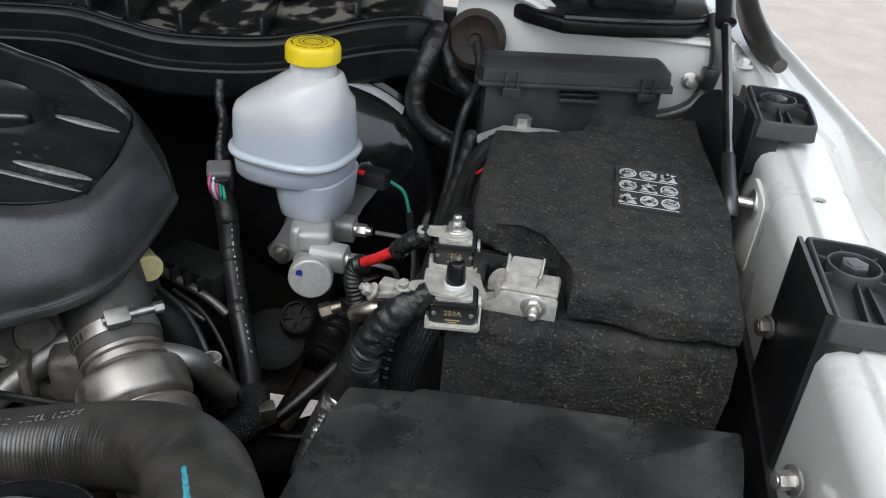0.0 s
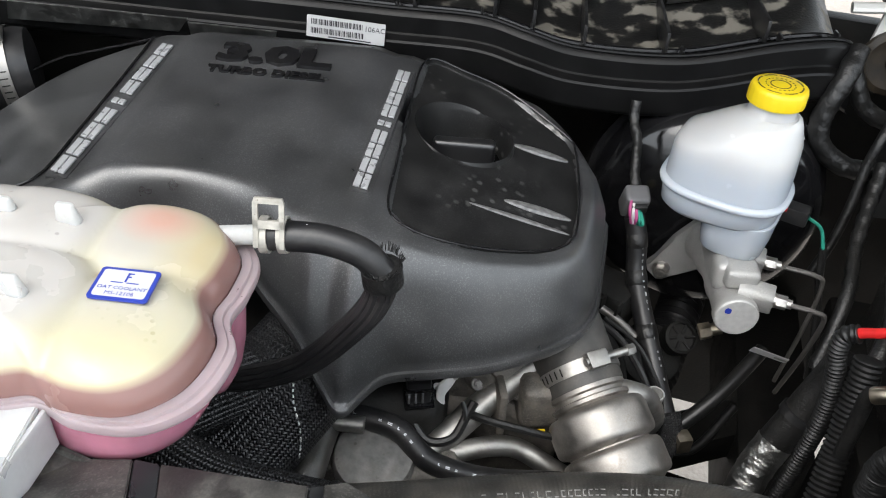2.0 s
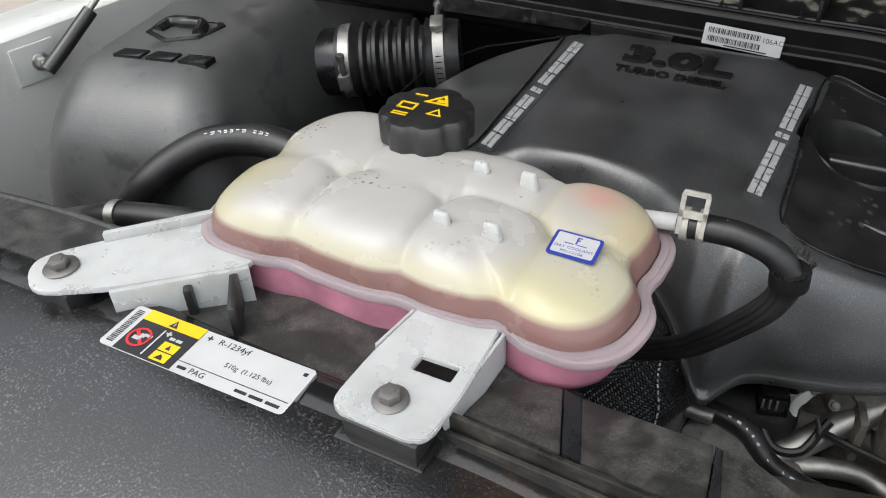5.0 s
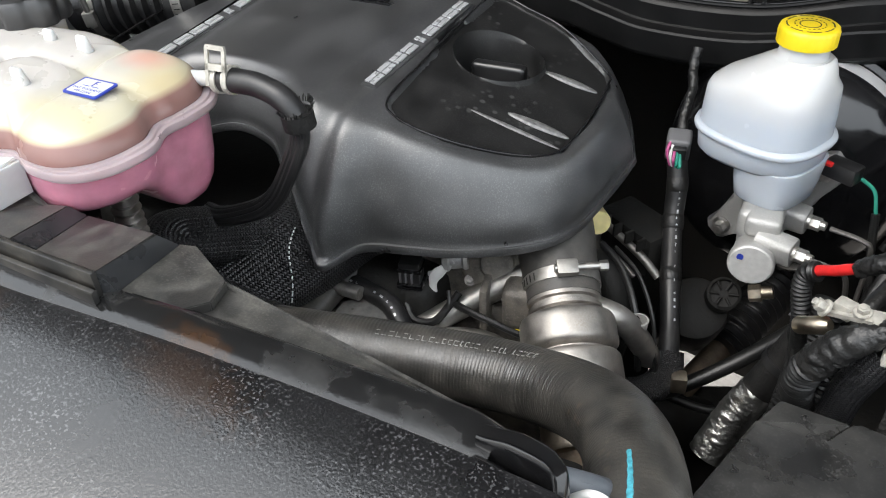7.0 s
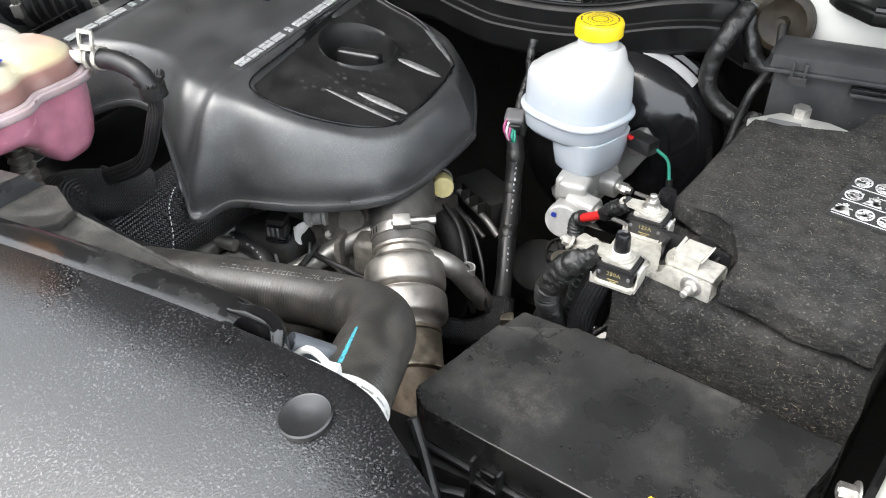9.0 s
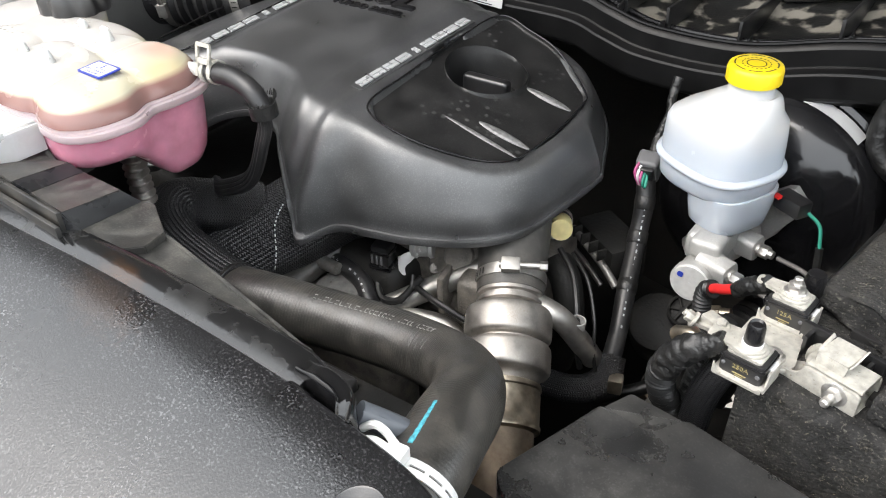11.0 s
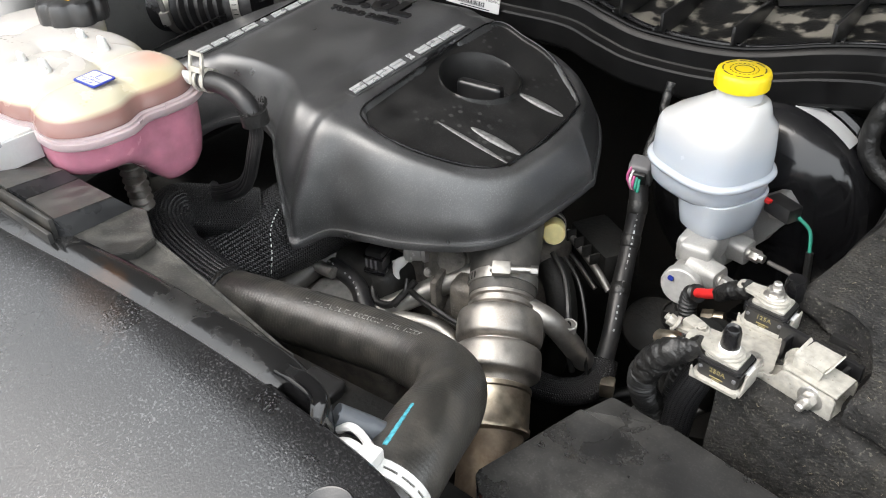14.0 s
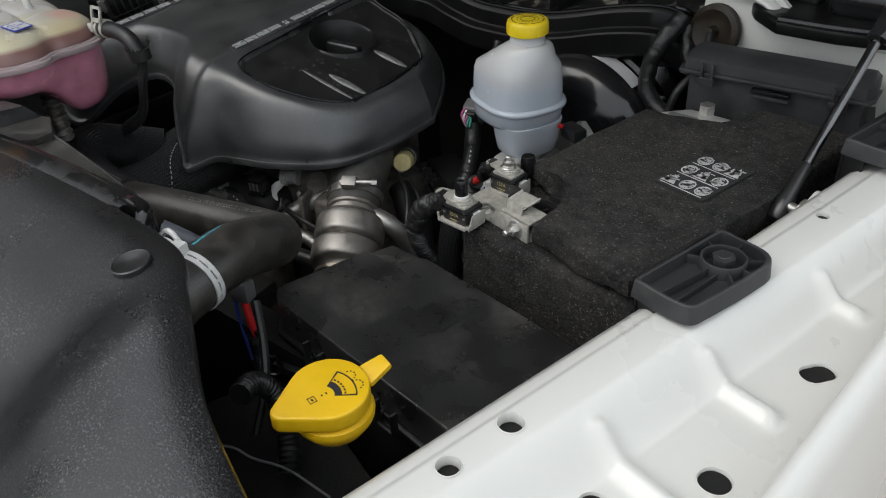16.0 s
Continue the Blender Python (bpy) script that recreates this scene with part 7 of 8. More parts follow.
part("hose", tube(RAD, 0.0275, 48, per=10, step=0.0007, radius=lambda s, l: 0.0275 + 0.00013 * math.sin(2 * math.pi * s / 0.0031) * (smooth01(s / 0.05) * (1 - 0.7 * smooth01((s / l - 0.72) / 0.14)))), rubber_mat, t)
part("print", hose_print(RAD, 0.0276, (0.25, -0.05, 0.97), 0.10, 0.24, 3, 0.0050), greyink_mat, t, "worn grey print", flat=True)
line = resample(catmull(RAD, 10), 0.001)
up = Vector((-0.22, -0.10, 0.97))
mark = []
for p, q in zip(line, line[1:]):
    tg = (q - p).normalized()
    if 0.119 < p.y < 0.153 and p.x > 0.5:
        mark.append(p + (up - tg * up.dot(tg)).normalized() * 0.0275)
part("paint_mark", tube(mark[::4], 0.0022, 8, radius=lambda s, l: 0.0016 * (0.75 + 0.45 * s / l + 0.12 * math.sin(s * 900)), squash=((-0.22, -0.1, 0.97), 0.3)), cyan_mat, t, "cyan paint stroke")

hd = (line[-52] - line[-72]).normalized()
hw = Vector((-0.72, -0.35, 0.60))
hw = (hw - hd * hw.dot(hd)).normalized()
part("print", lettering("RAD", 0.013, 0.0002, plane_at(line[-62] + hw * 0.0279, hd, hw.cross(hd))), greyink_mat, t, "pale worn print", flat=True)

t = thing("white_hose_tie", "white nylon tie band round the radiator hose", "hose tie", (0.585, 0.10, 0.96))
ca, cd = Vector((0.5645, 0.108, 1.003)), Vector((0.40, -0.91, -0.04)).normalized()
for k in (-1, 1):
    part("band", lathe([(0.0276, k * 0.0030 - 0.0022), (0.0290, k * 0.0030 - 0.0022), (0.0290, k * 0.0030 + 0.0022), (0.0276, k * 0.0030 + 0.0022)], ca, cd, 48, ends=False), white_mat, t)
side_a = cd.cross(Vector((0, 0, 1))).normalized()
side_b = side_a.cross(cd).normalized()
for k in range(9):
    a = radians(-100 + 25 * k)
    o = side_a * math.sin(a) + side_b * math.cos(a)
    part("rung", box(ca + o * 0.0282, (0.003, 0.008, 0.0014), Matrix((o.cross(cd), cd, o)).transposed(), 0.0003), white_mat, t)
part("buckle", box((0.5585, 0.1040, 1.0355), (0.013, 0.013, 0.010), turn(20), 0.002), white_mat, t)
part("tail", tube([(0.556, 0.1035, 1.036), (0.549, 0.101, 1.040), (0.543, 0.0985, 1.0405), (0.536, 0.096, 1.035)], 0.0031, 8, squash=((0, 0, 1), 0.5)), white_mat, t)
part("tail", tube([(0.553, 0.109, 1.036), (0.545, 0.108, 1.042), (0.538, 0.106, 1.043), (0.530, 0.103, 1.036)], 0.0026, 8), white_mat, t)

t = thing("hose_clip", "smoky grey plastic clip beside the radiator hose end", "clip", (0.53, 0.116, 1.0))
part("arm", tube([(0.521, 0.107, 1.038), (0.527, 0.115, 1.031), (0.534, 0.126, 1.020), (0.542, 0.139, 1.005)], 0.0080, 18), smoke_mat, t)
part("rib", tube([(0.525, 0.107, 1.0430), (0.5315, 0.1155, 1.0360), (0.538, 0.126, 1.0255)], 0.0014, 8), smoke_mat, t)

# woven heat sleeve that runs on from the radiator hose
t = thing("woven_sleeve", "black woven heat sleeve over a hose", "hose sleeve", (0.12, 0.2, 0.88))
part("sleeve", woven_tube([(0.208, 0.178, 0.905), (0.165, 0.172, 0.908), (0.115, 0.168, 0.915), (0.075, 0.176, 0.922), (0.055, 0.200, 0.925), (0.065, 0.235, 0.915), (0.085, 0.28, 0.90)], 0.029, 76, 0.0028, 0.00042), braid_mat, t)
part("end_edge", lathe([(0.0292, -0.003), (0.0306, -0.002), (0.0306, 0.002), (0.0292, 0.003)], (0.206, 0.1778, 0.905), (0.93, 0.25, 0.02), 40, ends=False), tape_mat, t, "frayed sleeve edge")
t = thing("woven_duct", "wide black woven duct with a white tracer thread", "hose sleeve", (0.12, 0.28, 0.84))
DUCT = [(0.024, 0.130, 0.788), (0.054, 0.195, 0.820), (0.087, 0.267, 0.856), (0.117, 0.335, 0.889), (0.142, 0.395, 0.916)]
part("sleeve", woven_tube(DUCT, 0.052, 124, 0.0029, 0.00040), braid_mat, t)
bmk = bmesh.new()
dl = resample(catmull(DUCT, 10), 0.001)
thread = []
for p in resample(catmull([(0.141, 0.266, 0.952), (0.139, 0.267, 0.935), (0.136, 0.267, 0.910), (0.132, 0.268, 0.880), (0.126, 0.262, 0.855)], 10), 0.0036):
    q = min(dl[1:-1], key=lambda w: (w - p).length)
    thread.append(q + (p - q).normalized() * 0.0534)
for k in range(0, len(thread) - 1, 2):
    tube([thread[k], thread[k].lerp(thread[k + 1], 1.1)], 0.0008, 6, bm=bmk, smooth=False)
tagged(part("tracer_thread", bmk, white_mat, t, "white tracer stitches", flat=True), kind="stuff")

# coolant tank overflow hose with spring clip
OV = [(0.146, 0.2235, 1.102), (0.162, 0.226, 1.104), (0.185, 0.231, 1.104), (0.207, 0.234, 1.098), (0.2185, 0.236, 1.084), (0.2165, 0.236, 1.068), (0.207, 0.235, 1.048), (0.178, 0.238, 1.006), (0.155, 0.236, 0.983), (0.120, 0.233, 0.963), (0.085, 0.238, 0.945), (0.05, 0.25, 0.93)]
t = thing("overflow_hose", "ribbed black overflow hose leaving the coolant tank", "hose", (0.15, 0.24, 0.92))
part("hose", tube(OV[:5], 0.0092, 20, step=0.002), hose_mat, t)
sl = [Vector(p) for p in OV[4:]]
for k in range(9):
    a = 2 * math.pi * k / 9
    o = Vector((math.cos(a), 0.35 * math.sin(a), 0.9 * math.sin(a))) * 0.0066
    part("sleeve_rib", tube([p + o for p in sl], 0.0031, 8), hose_mat, t)
part("frayed_end", tube([(0.2180, 0.2355, 1.090), (0.2188, 0.2365, 1.078)], 0.0125, 24, radius=lambda s, l: 0.0125, smooth=False), tape_mat, t)
random.seed(21)
bmk = bmesh.new()
for k in range(70):
    a = random.uniform(0, 2 * math.pi)
    o = Vector((math.cos(a) * 0.9, math.sin(a), math.sin(a) * 0.2 + 0.1))
    p = Vector((0.2180, 0.2355, 1.090)) + o * 0.0118
    tube([p, p + o * random.uniform(0.001, 0.003) + Vector((random.uniform(-1, 1) * 0.001, 0, random.uniform(0.002, 0.006)))], 0.0004, 4, bm=bmk, smooth=False)
tagged(part("frayed_fibre", bmk, tape_mat, t, "frayed black fibres"), kind="stuff")
part("print", lettering("BOTTLE", 0.006, 0.0001, plane_at((0.184, 0.2315, 1.1105), (0.020, 0.010, -0.004), (-0.4, 0.6, 0.6))), white_mat, t, "white print", flat=True)
clipt = thing("spring_clip", "pale steel spring clip on the overflow hose", "hose clip", (0.17, 0.22, 1.10))
for k in (0.0, 0.011):
    part("clip_band", lathe([(0.0098, -0.0025), (0.0112, -0.0025), (0.0112, 0.0025), (0.0098, 0.0025)], Vector((0.150, 0.2245, 1.1028)) + Vector((0.95, 0.25, 0.06)) * k, (0.95, 0.25, 0.06), 28, ends=False), tin_mat, clipt)
cp = plane_at((0.156, 0.2185, 1.116), (0.95, 0.25, 0), (0, 0.25, 0.95))
for pts in (((-0.009, -0.015), (-0.009, 0.013), (-0.006, 0.013), (-0.006, -0.015)), ((0.006, -0.015), (0.006, 0.013), (0.009, 0.013), (0.009, -0.015)), ((-0.009, 0.012), (0.009, 0.012), (0.008, 0.0155), (-0.008, 0.0155)), ((-0.009, -0.003), (0.009, -0.003), (0.009, 0.002), (-0.009, 0.002))):
    part("clip_ear", prism(pts, -0.001, 0.0012, cp), tin_mat, clipt)

# brake vacuum hose with its connector
BH = [(0.330, 0.710, 1.00), (0.338, 0.685, 0.965), (0.352, 0.645, 0.925)]
t = thing("taped_harness", "grey taped wire harness dropping from the cowl", "wire harness", (0.34, 0.69, 0.92))
part("harness", tube([BH[0], (0.331, 0.702, 0.985), (0.341, 0.684, 0.964), (0.345, 0.662, 0.944), BH[2]], 0.0052, 14, step=0.0015, crumple=(0.009, 0.0016)), tape_mat, t)
t = thing("harness_connector", "grey wire connector with pink and green wires", "connector", (0.353, 0.636, 0.905))
rot = turn(20) @ turn(25, "X")
part("housing", box((0.352, 0.640, 0.919), (0.026, 0.022, 0.034), rot, 0.005, 3), grey_mat, t)
part("face", box((0.357, 0.628, 0.914), (0.018, 0.006, 0.024), rot, 0.002), black_mat, t)
for k, (mt, nm) in enumerate(((pink_mat, "pink wire"), (white_mat, "white wire"), (pink_mat, "pink wire"), (green_mat, "green wire"), (green_mat, "green wire"))):
    part("wire", tube([(0.349 + 0.003 * k, 0.624, 0.929 - 0.003 * k), (0.350 + 0.004 * k, 0.616, 0.920 - 0.003 * k), (0.354 + 0.002 * k, 0.620, 0.904)], 0.0017, 8), mt, t, nm)
VH = [(0.356, 0.632, 0.905), (0.364, 0.623, 0.882), (0.373, 0.604, 0.846), (0.396, 0.561, 0.810), (0.417, 0.524, 0.781), (0.433, 0.492, 0.762)]
t = thing("vacuum_hose", "black rubber hose with white print and a braided bend", "hose", (0.40, 0.55, 0.74))
part("hose", tube(VH, 0.0108, 20, step=0.003, radius=lambda s, l: 0.0108 + 0.0004 * math.sin(s * 60)), hose_mat, t)
for k in (1, 2, 3):
    part("tape_wrap", lathe([(0.0108, -0.008), (0.0116, -0.007), (0.0119, 0.0), (0.0116, 0.007), (0.0108, 0.008)], Vector(VH[k]), Vector(VH[k + 1]) - Vector(VH[k - 1]), 20), tape_mat, t, "black tape wrap")
part("print", hose_print(VH, 0.0111, (0.55, -0.62, 0.3), 0.03, 0.19, 9, 0.0018, 0.004), silver_mat, t, "small white print", flat=True)
part("braided_bend", woven_tube([(0.430, 0.498, 0.766), (0.436, 0.484, 0.752), (0.430, 0.466, 0.740), (0.412, 0.450, 0.735), (0.388, 0.438, 0.735), (0.36, 0.425, 0.738)], 0.0155, 40, 0.0026, 0.0004), braid_mat, t, "braided black bend")
part("fitting", box((0.452, 0.478, 0.752), (0.016, 0.016, 0.02), turn(30), 0.003), heat_mat, t, "brass-coloured fitting")

# engine block and accessories under the cover
t = thing("engine_block", "grimy cast engine block under the cover", "engine", (0.0, 0.5, 0.3))
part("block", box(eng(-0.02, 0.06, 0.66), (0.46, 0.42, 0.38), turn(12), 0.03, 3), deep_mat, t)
part("head", box(eng(0.16, 0.03, 0.80), (0.17, 0.26, 0.12), turn(12), 0.02, 3), engine_mat, t)
part("case_back", box(eng(0.22, -0.01, 0.71), (0.20, 0.20, 0.22), turn(12), 0.02, 3), engine_mat, t)
part("front_case", box(eng(0.06, -0.16, 0.70), (0.34, 0.06, 0.22), turn(12), 0.02, 3), engine_mat, t)
t = thing("pulley", "dull grey domed pulley on the engine front", "pulley", (0.181, 0.312, 0.80))
part("dome", lathe([(0.036, -0.03), (0.037, -0.006), (0.034, 0.0), (0.028, 0.002), (0.012, 0.004), (0.001, 0.004)], (0.185, 0.308, 0.818), (0.1, -0.25, 0.95), 36), dome_mat, t)
t = thing("sensor_plug", "black sensor plug with a white clip", "connector", (0.212, 0.350, 0.84))
pr = turn(25)
part("body", box((0.207, 0.358, 0.858), (0.022, 0.020, 0.034), pr, 0.003), black_mat, t)
part("collar", box((0.208, 0.357, 0.848), (0.027, 0.024, 0.006), pr, 0.002), gloss_mat, t)
part("collar", box((0.207, 0.358, 0.866), (0.025, 0.022, 0.004), pr, 0.001), gloss_mat, t)
for x in (-0.006, 0.0, 0.006):
    part("grip_rib", box(Vector((0.2085, 0.3475, 0.858)) + pr @ Vector((x, 0, 0)), (0.002, 0.003, 0.012), pr, 0.0004), grey_mat, t)
part("white_clip", tube([(0.240, 0.386, 0.868), (0.232, 0.378, 0.861), (0.226, 0.370, 0.852), (0.225, 0.368, 0.836)], 0.0052, 10, radius=lambda s, l: 0.0052 - 0.0012 * math.sin(3 * math.pi * s / l), squash=((0.5, -0.8, 0), 0.45)), white_mat, t, "white nylon clip")
part("white_clip", tube([(0.228, 0.373, 0.856), (0.219, 0.372, 0.852)], 0.0040, 10, squash=((0.5, -0.8, 0), 0.5), smooth=False), white_mat, t, "white nylon clip")
part("wire", tube([(0.203, 0.357, 0.838), (0.210, 0.345, 0.826), (0.226, 0.338, 0.818), (0.245, 0.345, 0.822), (0.252, 0.362, 0.836), (0.256, 0.372, 0.846)], 0.0042, 8), wire_mat, t)
part("wire", tube([(0.248, 0.366, 0.836), (0.272, 0.362, 0.838), (0.300, 0.364, 0.836), (0.325, 0.372, 0.828), (0.345, 0.385, 0.82)], 0.0036, 8), wire_mat, t)
part("wire", tube([(0.246, 0.368, 0.846), (0.252, 0.360, 0.838), (0.250, 0.352, 0.826), (0.246, 0.348, 0.818)], 0.0024, 8), wire_mat, t)
part("tag", box((0.318, 0.382, 0.818), (0.007, 0.004, 0.007), turn(20), 0.001), yellow_mat, t, "small yellow lock tab")
DOT = [(0.10, 0.325, 0.828), (0.140, 0.331, 0.832), (0.174, 0.332, 0.833), (0.201, 0.331, 0.829), (0.232, 0.322, 0.812), (0.28, 0.330, 0.800), (0.345, 0.352, 0.795)]
GH = [(0.160, 0.44, 0.860), (0.149, 0.40, 0.848), (0.141, 0.363, 0.839), (0.136, 0.328, 0.834), (0.138, 0.295, 0.830), (0.142, 0.262, 0.824), (0.140, 0.225, 0.810)]
t = thing("coolant_hose", "thick grey-black coolant hose with gold print under the cover", "hose", (0.19, 0.3, 0.80), "engine hoses")
part("hose", tube(GH, 0.0148, 24), rubber_mat, t)
part("print", hose_print(GH, 0.0149, (0.45, -0.5, 0.75), 0.085, 0.135, 15, 0.003, 0.002), gold_mat, t, "worn gold print", flat=True)
t = thing("coolant_hose", "slim black hose with white print along the engine front", "hose", (0.2, 0.3, 0.82), "engine hoses")
part("hose", tube(DOT, 0.0103, 16), hose_mat, t)
part("print", hose_print(DOT, 0.0104, (0.1, -0.5, 0.85), 0.02, 0.24, 14, 0.0020, 0.004), silver_mat, t, "small white print", flat=True)
solid("steel_pipe", tube([(0.10, 0.312, 0.838), (0.14, 0.312, 0.840), (0.172, 0.318, 0.840)], 0.0075, 12), bright_mat, "short bright pipe stub beside the pulley", "pipe", "steel pipes")
t = thing("transmission_lines", "thin wires looping beside the bellows", "wires", (0.41, 0.46, 0.78))
part("wire", tube([(0.340, 0.505, 0.862), (0.372, 0.490, 0.852), (0.400, 0.466, 0.832), (0.412, 0.455, 0.80), (0.414, 0.462, 0.76)], 0.0036, 8), wire_mat, t)
part("wire", tube([(0.350, 0.515, 0.856), (0.385, 0.500, 0.846), (0.414, 0.480, 0.818), (0.426, 0.468, 0.785), (0.43, 0.475, 0.74)], 0.0022, 8), wire_mat, t)
part("wire_clip", lathe([(0.007, -0.006), (0.0085, -0.006), (0.0085, 0.006), (0.007, 0.006)], (0.411, 0.455, 0.826), (0.1, 0, 1), 16, ends=False), cast_mat, t, "grey wire clip")

# fluid can with a spoked cap, brass fitting and loop hose beside the bellows
t = thing("fluid_can", "round black fluid can with a spoked cap", "canister", (0.415, 0.60, 0.60))
CAN, CD = Vector((0.412, 0.615, 0.735)), Vector((0.25, -0.55, 0.75)).normalized()
part("can", lathe([(0.036, -0.10), (0.039, -0.09), (0.039, -0.012), (0.036, -0.003), (0.028, 0.0), (0.001, 0.0)], CAN, CD, 40), deep_mat, t)
CC2 = CAN + Vector((0.024, 0.012, 0.022))
part("cap", lathe([(0.019, -0.01), (0.019, 0.010), (0.016, 0.012), (0.016, 0.006), (0.001, 0.006)], CC2, CD, 28), deep_mat, t, "spoked black cap")
for k in range(6):
    d = frame_at(CC2, CD).to_3x3() @ Vector((math.cos(k * math.pi / 3), math.sin(k * math.pi / 3), 0))
    part("spoke", tube([CC2 + d * 0.005 + CD * 0.008, CC2 + d * 0.016 + CD * 0.009], 0.0016, 6, smooth=False), deep_mat, t)
bmk = prism(hexagon(0.010), 0, 0.014, frame_at(CC2 + Vector((0.022, 0.02, 0.0)), (0.9, 0.3, 0.3)), 0.001)
lathe([(0.0075, 0.014), (0.0075, 0.026), (0.005, 0.027)], CC2 + Vector((0.022, 0.02, 0.0)), (0.9, 0.3, 0.3), 16, bmk)
part("union_nut", bmk, heat_mat, t, "brass-coloured union nut")

t = thing("loop_hose", "black ribbed hose curving behind the bellows neck", "hose", (0.36, 0.49, 0.70))
LH = [(0.330, 0.512, 0.836), (0.351, 0.504, 0.826), (0.366, 0.496, 0.803), (0.371, 0.490, 0.768), (0.364, 0.485, 0.72)]
part("hose", tube(LH, 0.0175, 22), deep_mat, t)
part("hose_clip", lathe([(0.010, -0.006), (0.0115, -0.006), (0.0115, 0.006), (0.010, 0.006)], (0.392, 0.468, 0.802), (0.3, -0.2, -0.9), 18, ends=False), cast_mat, t, "pale grey clip ring")

t = thing("dipstick_tube", "thin steel tubes running behind the cream plug", "tube", (0.35, 0.57, 0.78))
part("tube", tube([(0.300, 0.575, 0.838), (0.330, 0.568, 0.830), (0.362, 0.560, 0.820), (0.385, 0.555, 0.806)], 0.0046, 12), darkbolt_mat, t, "dark steel tube")
part("tube", tube([(0.285, 0.590, 0.800), (0.318, 0.582, 0.792), (0.350, 0.575, 0.778)], 0.0034, 10), darkbolt_mat, t)
part("box", box((0.335, 0.605, 0.812), (0.085, 0.05, 0.05), turn(-20), 0.006), deep_mat, t, "black ribbed housing")
for k in range(4):
    part("housing_rib", box((0.310 + 0.017 * k, 0.572 - 0.006 * k, 0.840), (0.003, 0.012, 0.014), turn(-20), 0.0006), deep_mat, t)

# throttle casting with its hose stub under the front of the cover
t = thing("throttle_casting", "grimy cast throttle housing under the cover", "casting", (0.27, 0.42, 0.80))
TA, TD = Vector((0.272, 0.415, 0.862)), Vector((0.35, -0.72, 0.60)).normalized()
part("drum", lathe([(0.036, -0.05), (0.040, -0.045), (0.040, -0.012), (0.036, -0.004), (0.030, 0.0), (0.018, 0.002), (0.016, 0.006), (0.001, 0.006)], TA, TD, 36), engine_mat, t)
for k in range(5):
    d = frame_at(TA, TD).to_3x3() @ Vector((math.cos(k * 1.257), math.sin(k * 1.257), 0))
    part("flange_bolt", bolt(TA + d * 0.033 - TD * 0.003, TD, r=0.004, washer=0.006, h=0.004), darkbolt_mat, t)
part("boss", box(TA + Vector((0.038, -0.004, -0.028)), (0.045, 0.04, 0.05), turn(24), 0.010, 3), engine_mat, t)
part("stub", lathe([(0.012, 0), (0.0125, 0.004), (0.0105, 0.006), (0.0105, 0.018), (0.0125, 0.020), (0.0125, 0.024), (0.010, 0.026)], (0.246, 0.400, 0.868), (-0.75, -0.55, -0.1), 20), cast_mat, t, "ribbed hose stub")
part("rib", box(TA + Vector((0.004, -0.026, -0.030)), (0.008, 0.03, 0.05), turn(24), 0.003), engine_mat, t)

# tank drain hose fitting
t = thing("tank_drain_hose", "ribbed drain hose fitting under the coolant tank", "hose", (-0.105, 0.21, 0.85))
part("fitting", tube([(0.064, 0.164, 1.03), (0.064, 0.164, 0.99), (0.062, 0.166, 0.94)], 0.011, 18, step=0.001, radius=ribs(0.0105, 0.0085, 0.0022)), satin_mat, t, "ribbed metal fitting")

# ---- wiring at the battery ----
t = thing("positive_cable", "battery cable with a red jacket and taped end", "battery cable", (0.57, 0.44, 0.94))
part("jacket", tube([(0.545, 0.458, 0.950), (0.553, 0.453, 0.958), (0.562, 0.448, 0.965), (0.572, 0.443, 0.974), (0.583, 0.436, 0.984)], 0.0044, 14), red_mat, t, "red cable jacket")
part("tape_wrap", tube([(0.579, 0.438, 0.981), (0.584, 0.435, 0.987), (0.592, 0.430, 0.996), (0.606, 0.429, 1.006)], 0.0068, 20, step=0.0012, crumple=(0.005, 0.0022)), tape_mat, t, "wrinkled black tape")
part("lug", prism(fillet([(-0.022, -0.005), (-0.008, -0.006), (0.008, -0.0105), (0.018, -0.004), (0.018, 0.004), (0.008, 0.0105), (-0.008, 0.006), (-0.022, 0.005)], 0.003), 0, 0.0028, plane_at((0.618, 0.430, 1.0062), (1, 0.02, 0.03), (0, 1, 0)), 0.0008), tin_mat, t, "tinned ring lug")
part("lower_jacket", tube([(0.550, 0.4555, 0.954), (0.542, 0.458, 0.947), (0.541, 0.458, 0.930), (0.547, 0.457, 0.905), (0.553, 0.456, 0.855), (0.551, 0.455, 0.793), (0.546, 0.455, 0.730)], 0.0078, 16, step=0.001, radius=ribs(0.0078, 0.0042, 0.0007)), wire_mat, t, "ribbed black conduit")

t = thing("main_loom", "thick corrugated black loom bolted to the fuse", "wire loom", (0.575, 0.35, 0.85))
LOOM = [(0.592, 0.342, 0.983), (0.583, 0.342, 0.968), (0.577, 0.345, 0.950), (0.574, 0.353, 0.925), (0.576, 0.366, 0.900), (0.581, 0.376, 0.86)]
part("conduit", tube(LOOM, 0.0125, 24, step=0.0007, crumple=(0.012, 0.0012), radius=lambda s, l: 0.0108 + 0.0008 * math.sin(2 * math.pi * s / 0.0040)), wire_mat, t, "corrugated conduit")
part("tape_wrap", tube([(0.618, 0.350, 1.006), (0.607, 0.346, 0.998), (0.596, 0.342, 0.989), (0.586, 0.341, 0.975), (0.580, 0.342, 0.960)], 0.0125, 28, step=0.0012, crumple=(0.006, 0.0020), radius=lambda s, l: 0.0078 + 0.0036 * smooth01(s / l * 1.5)), tape_mat, t, "wrinkled black tape")
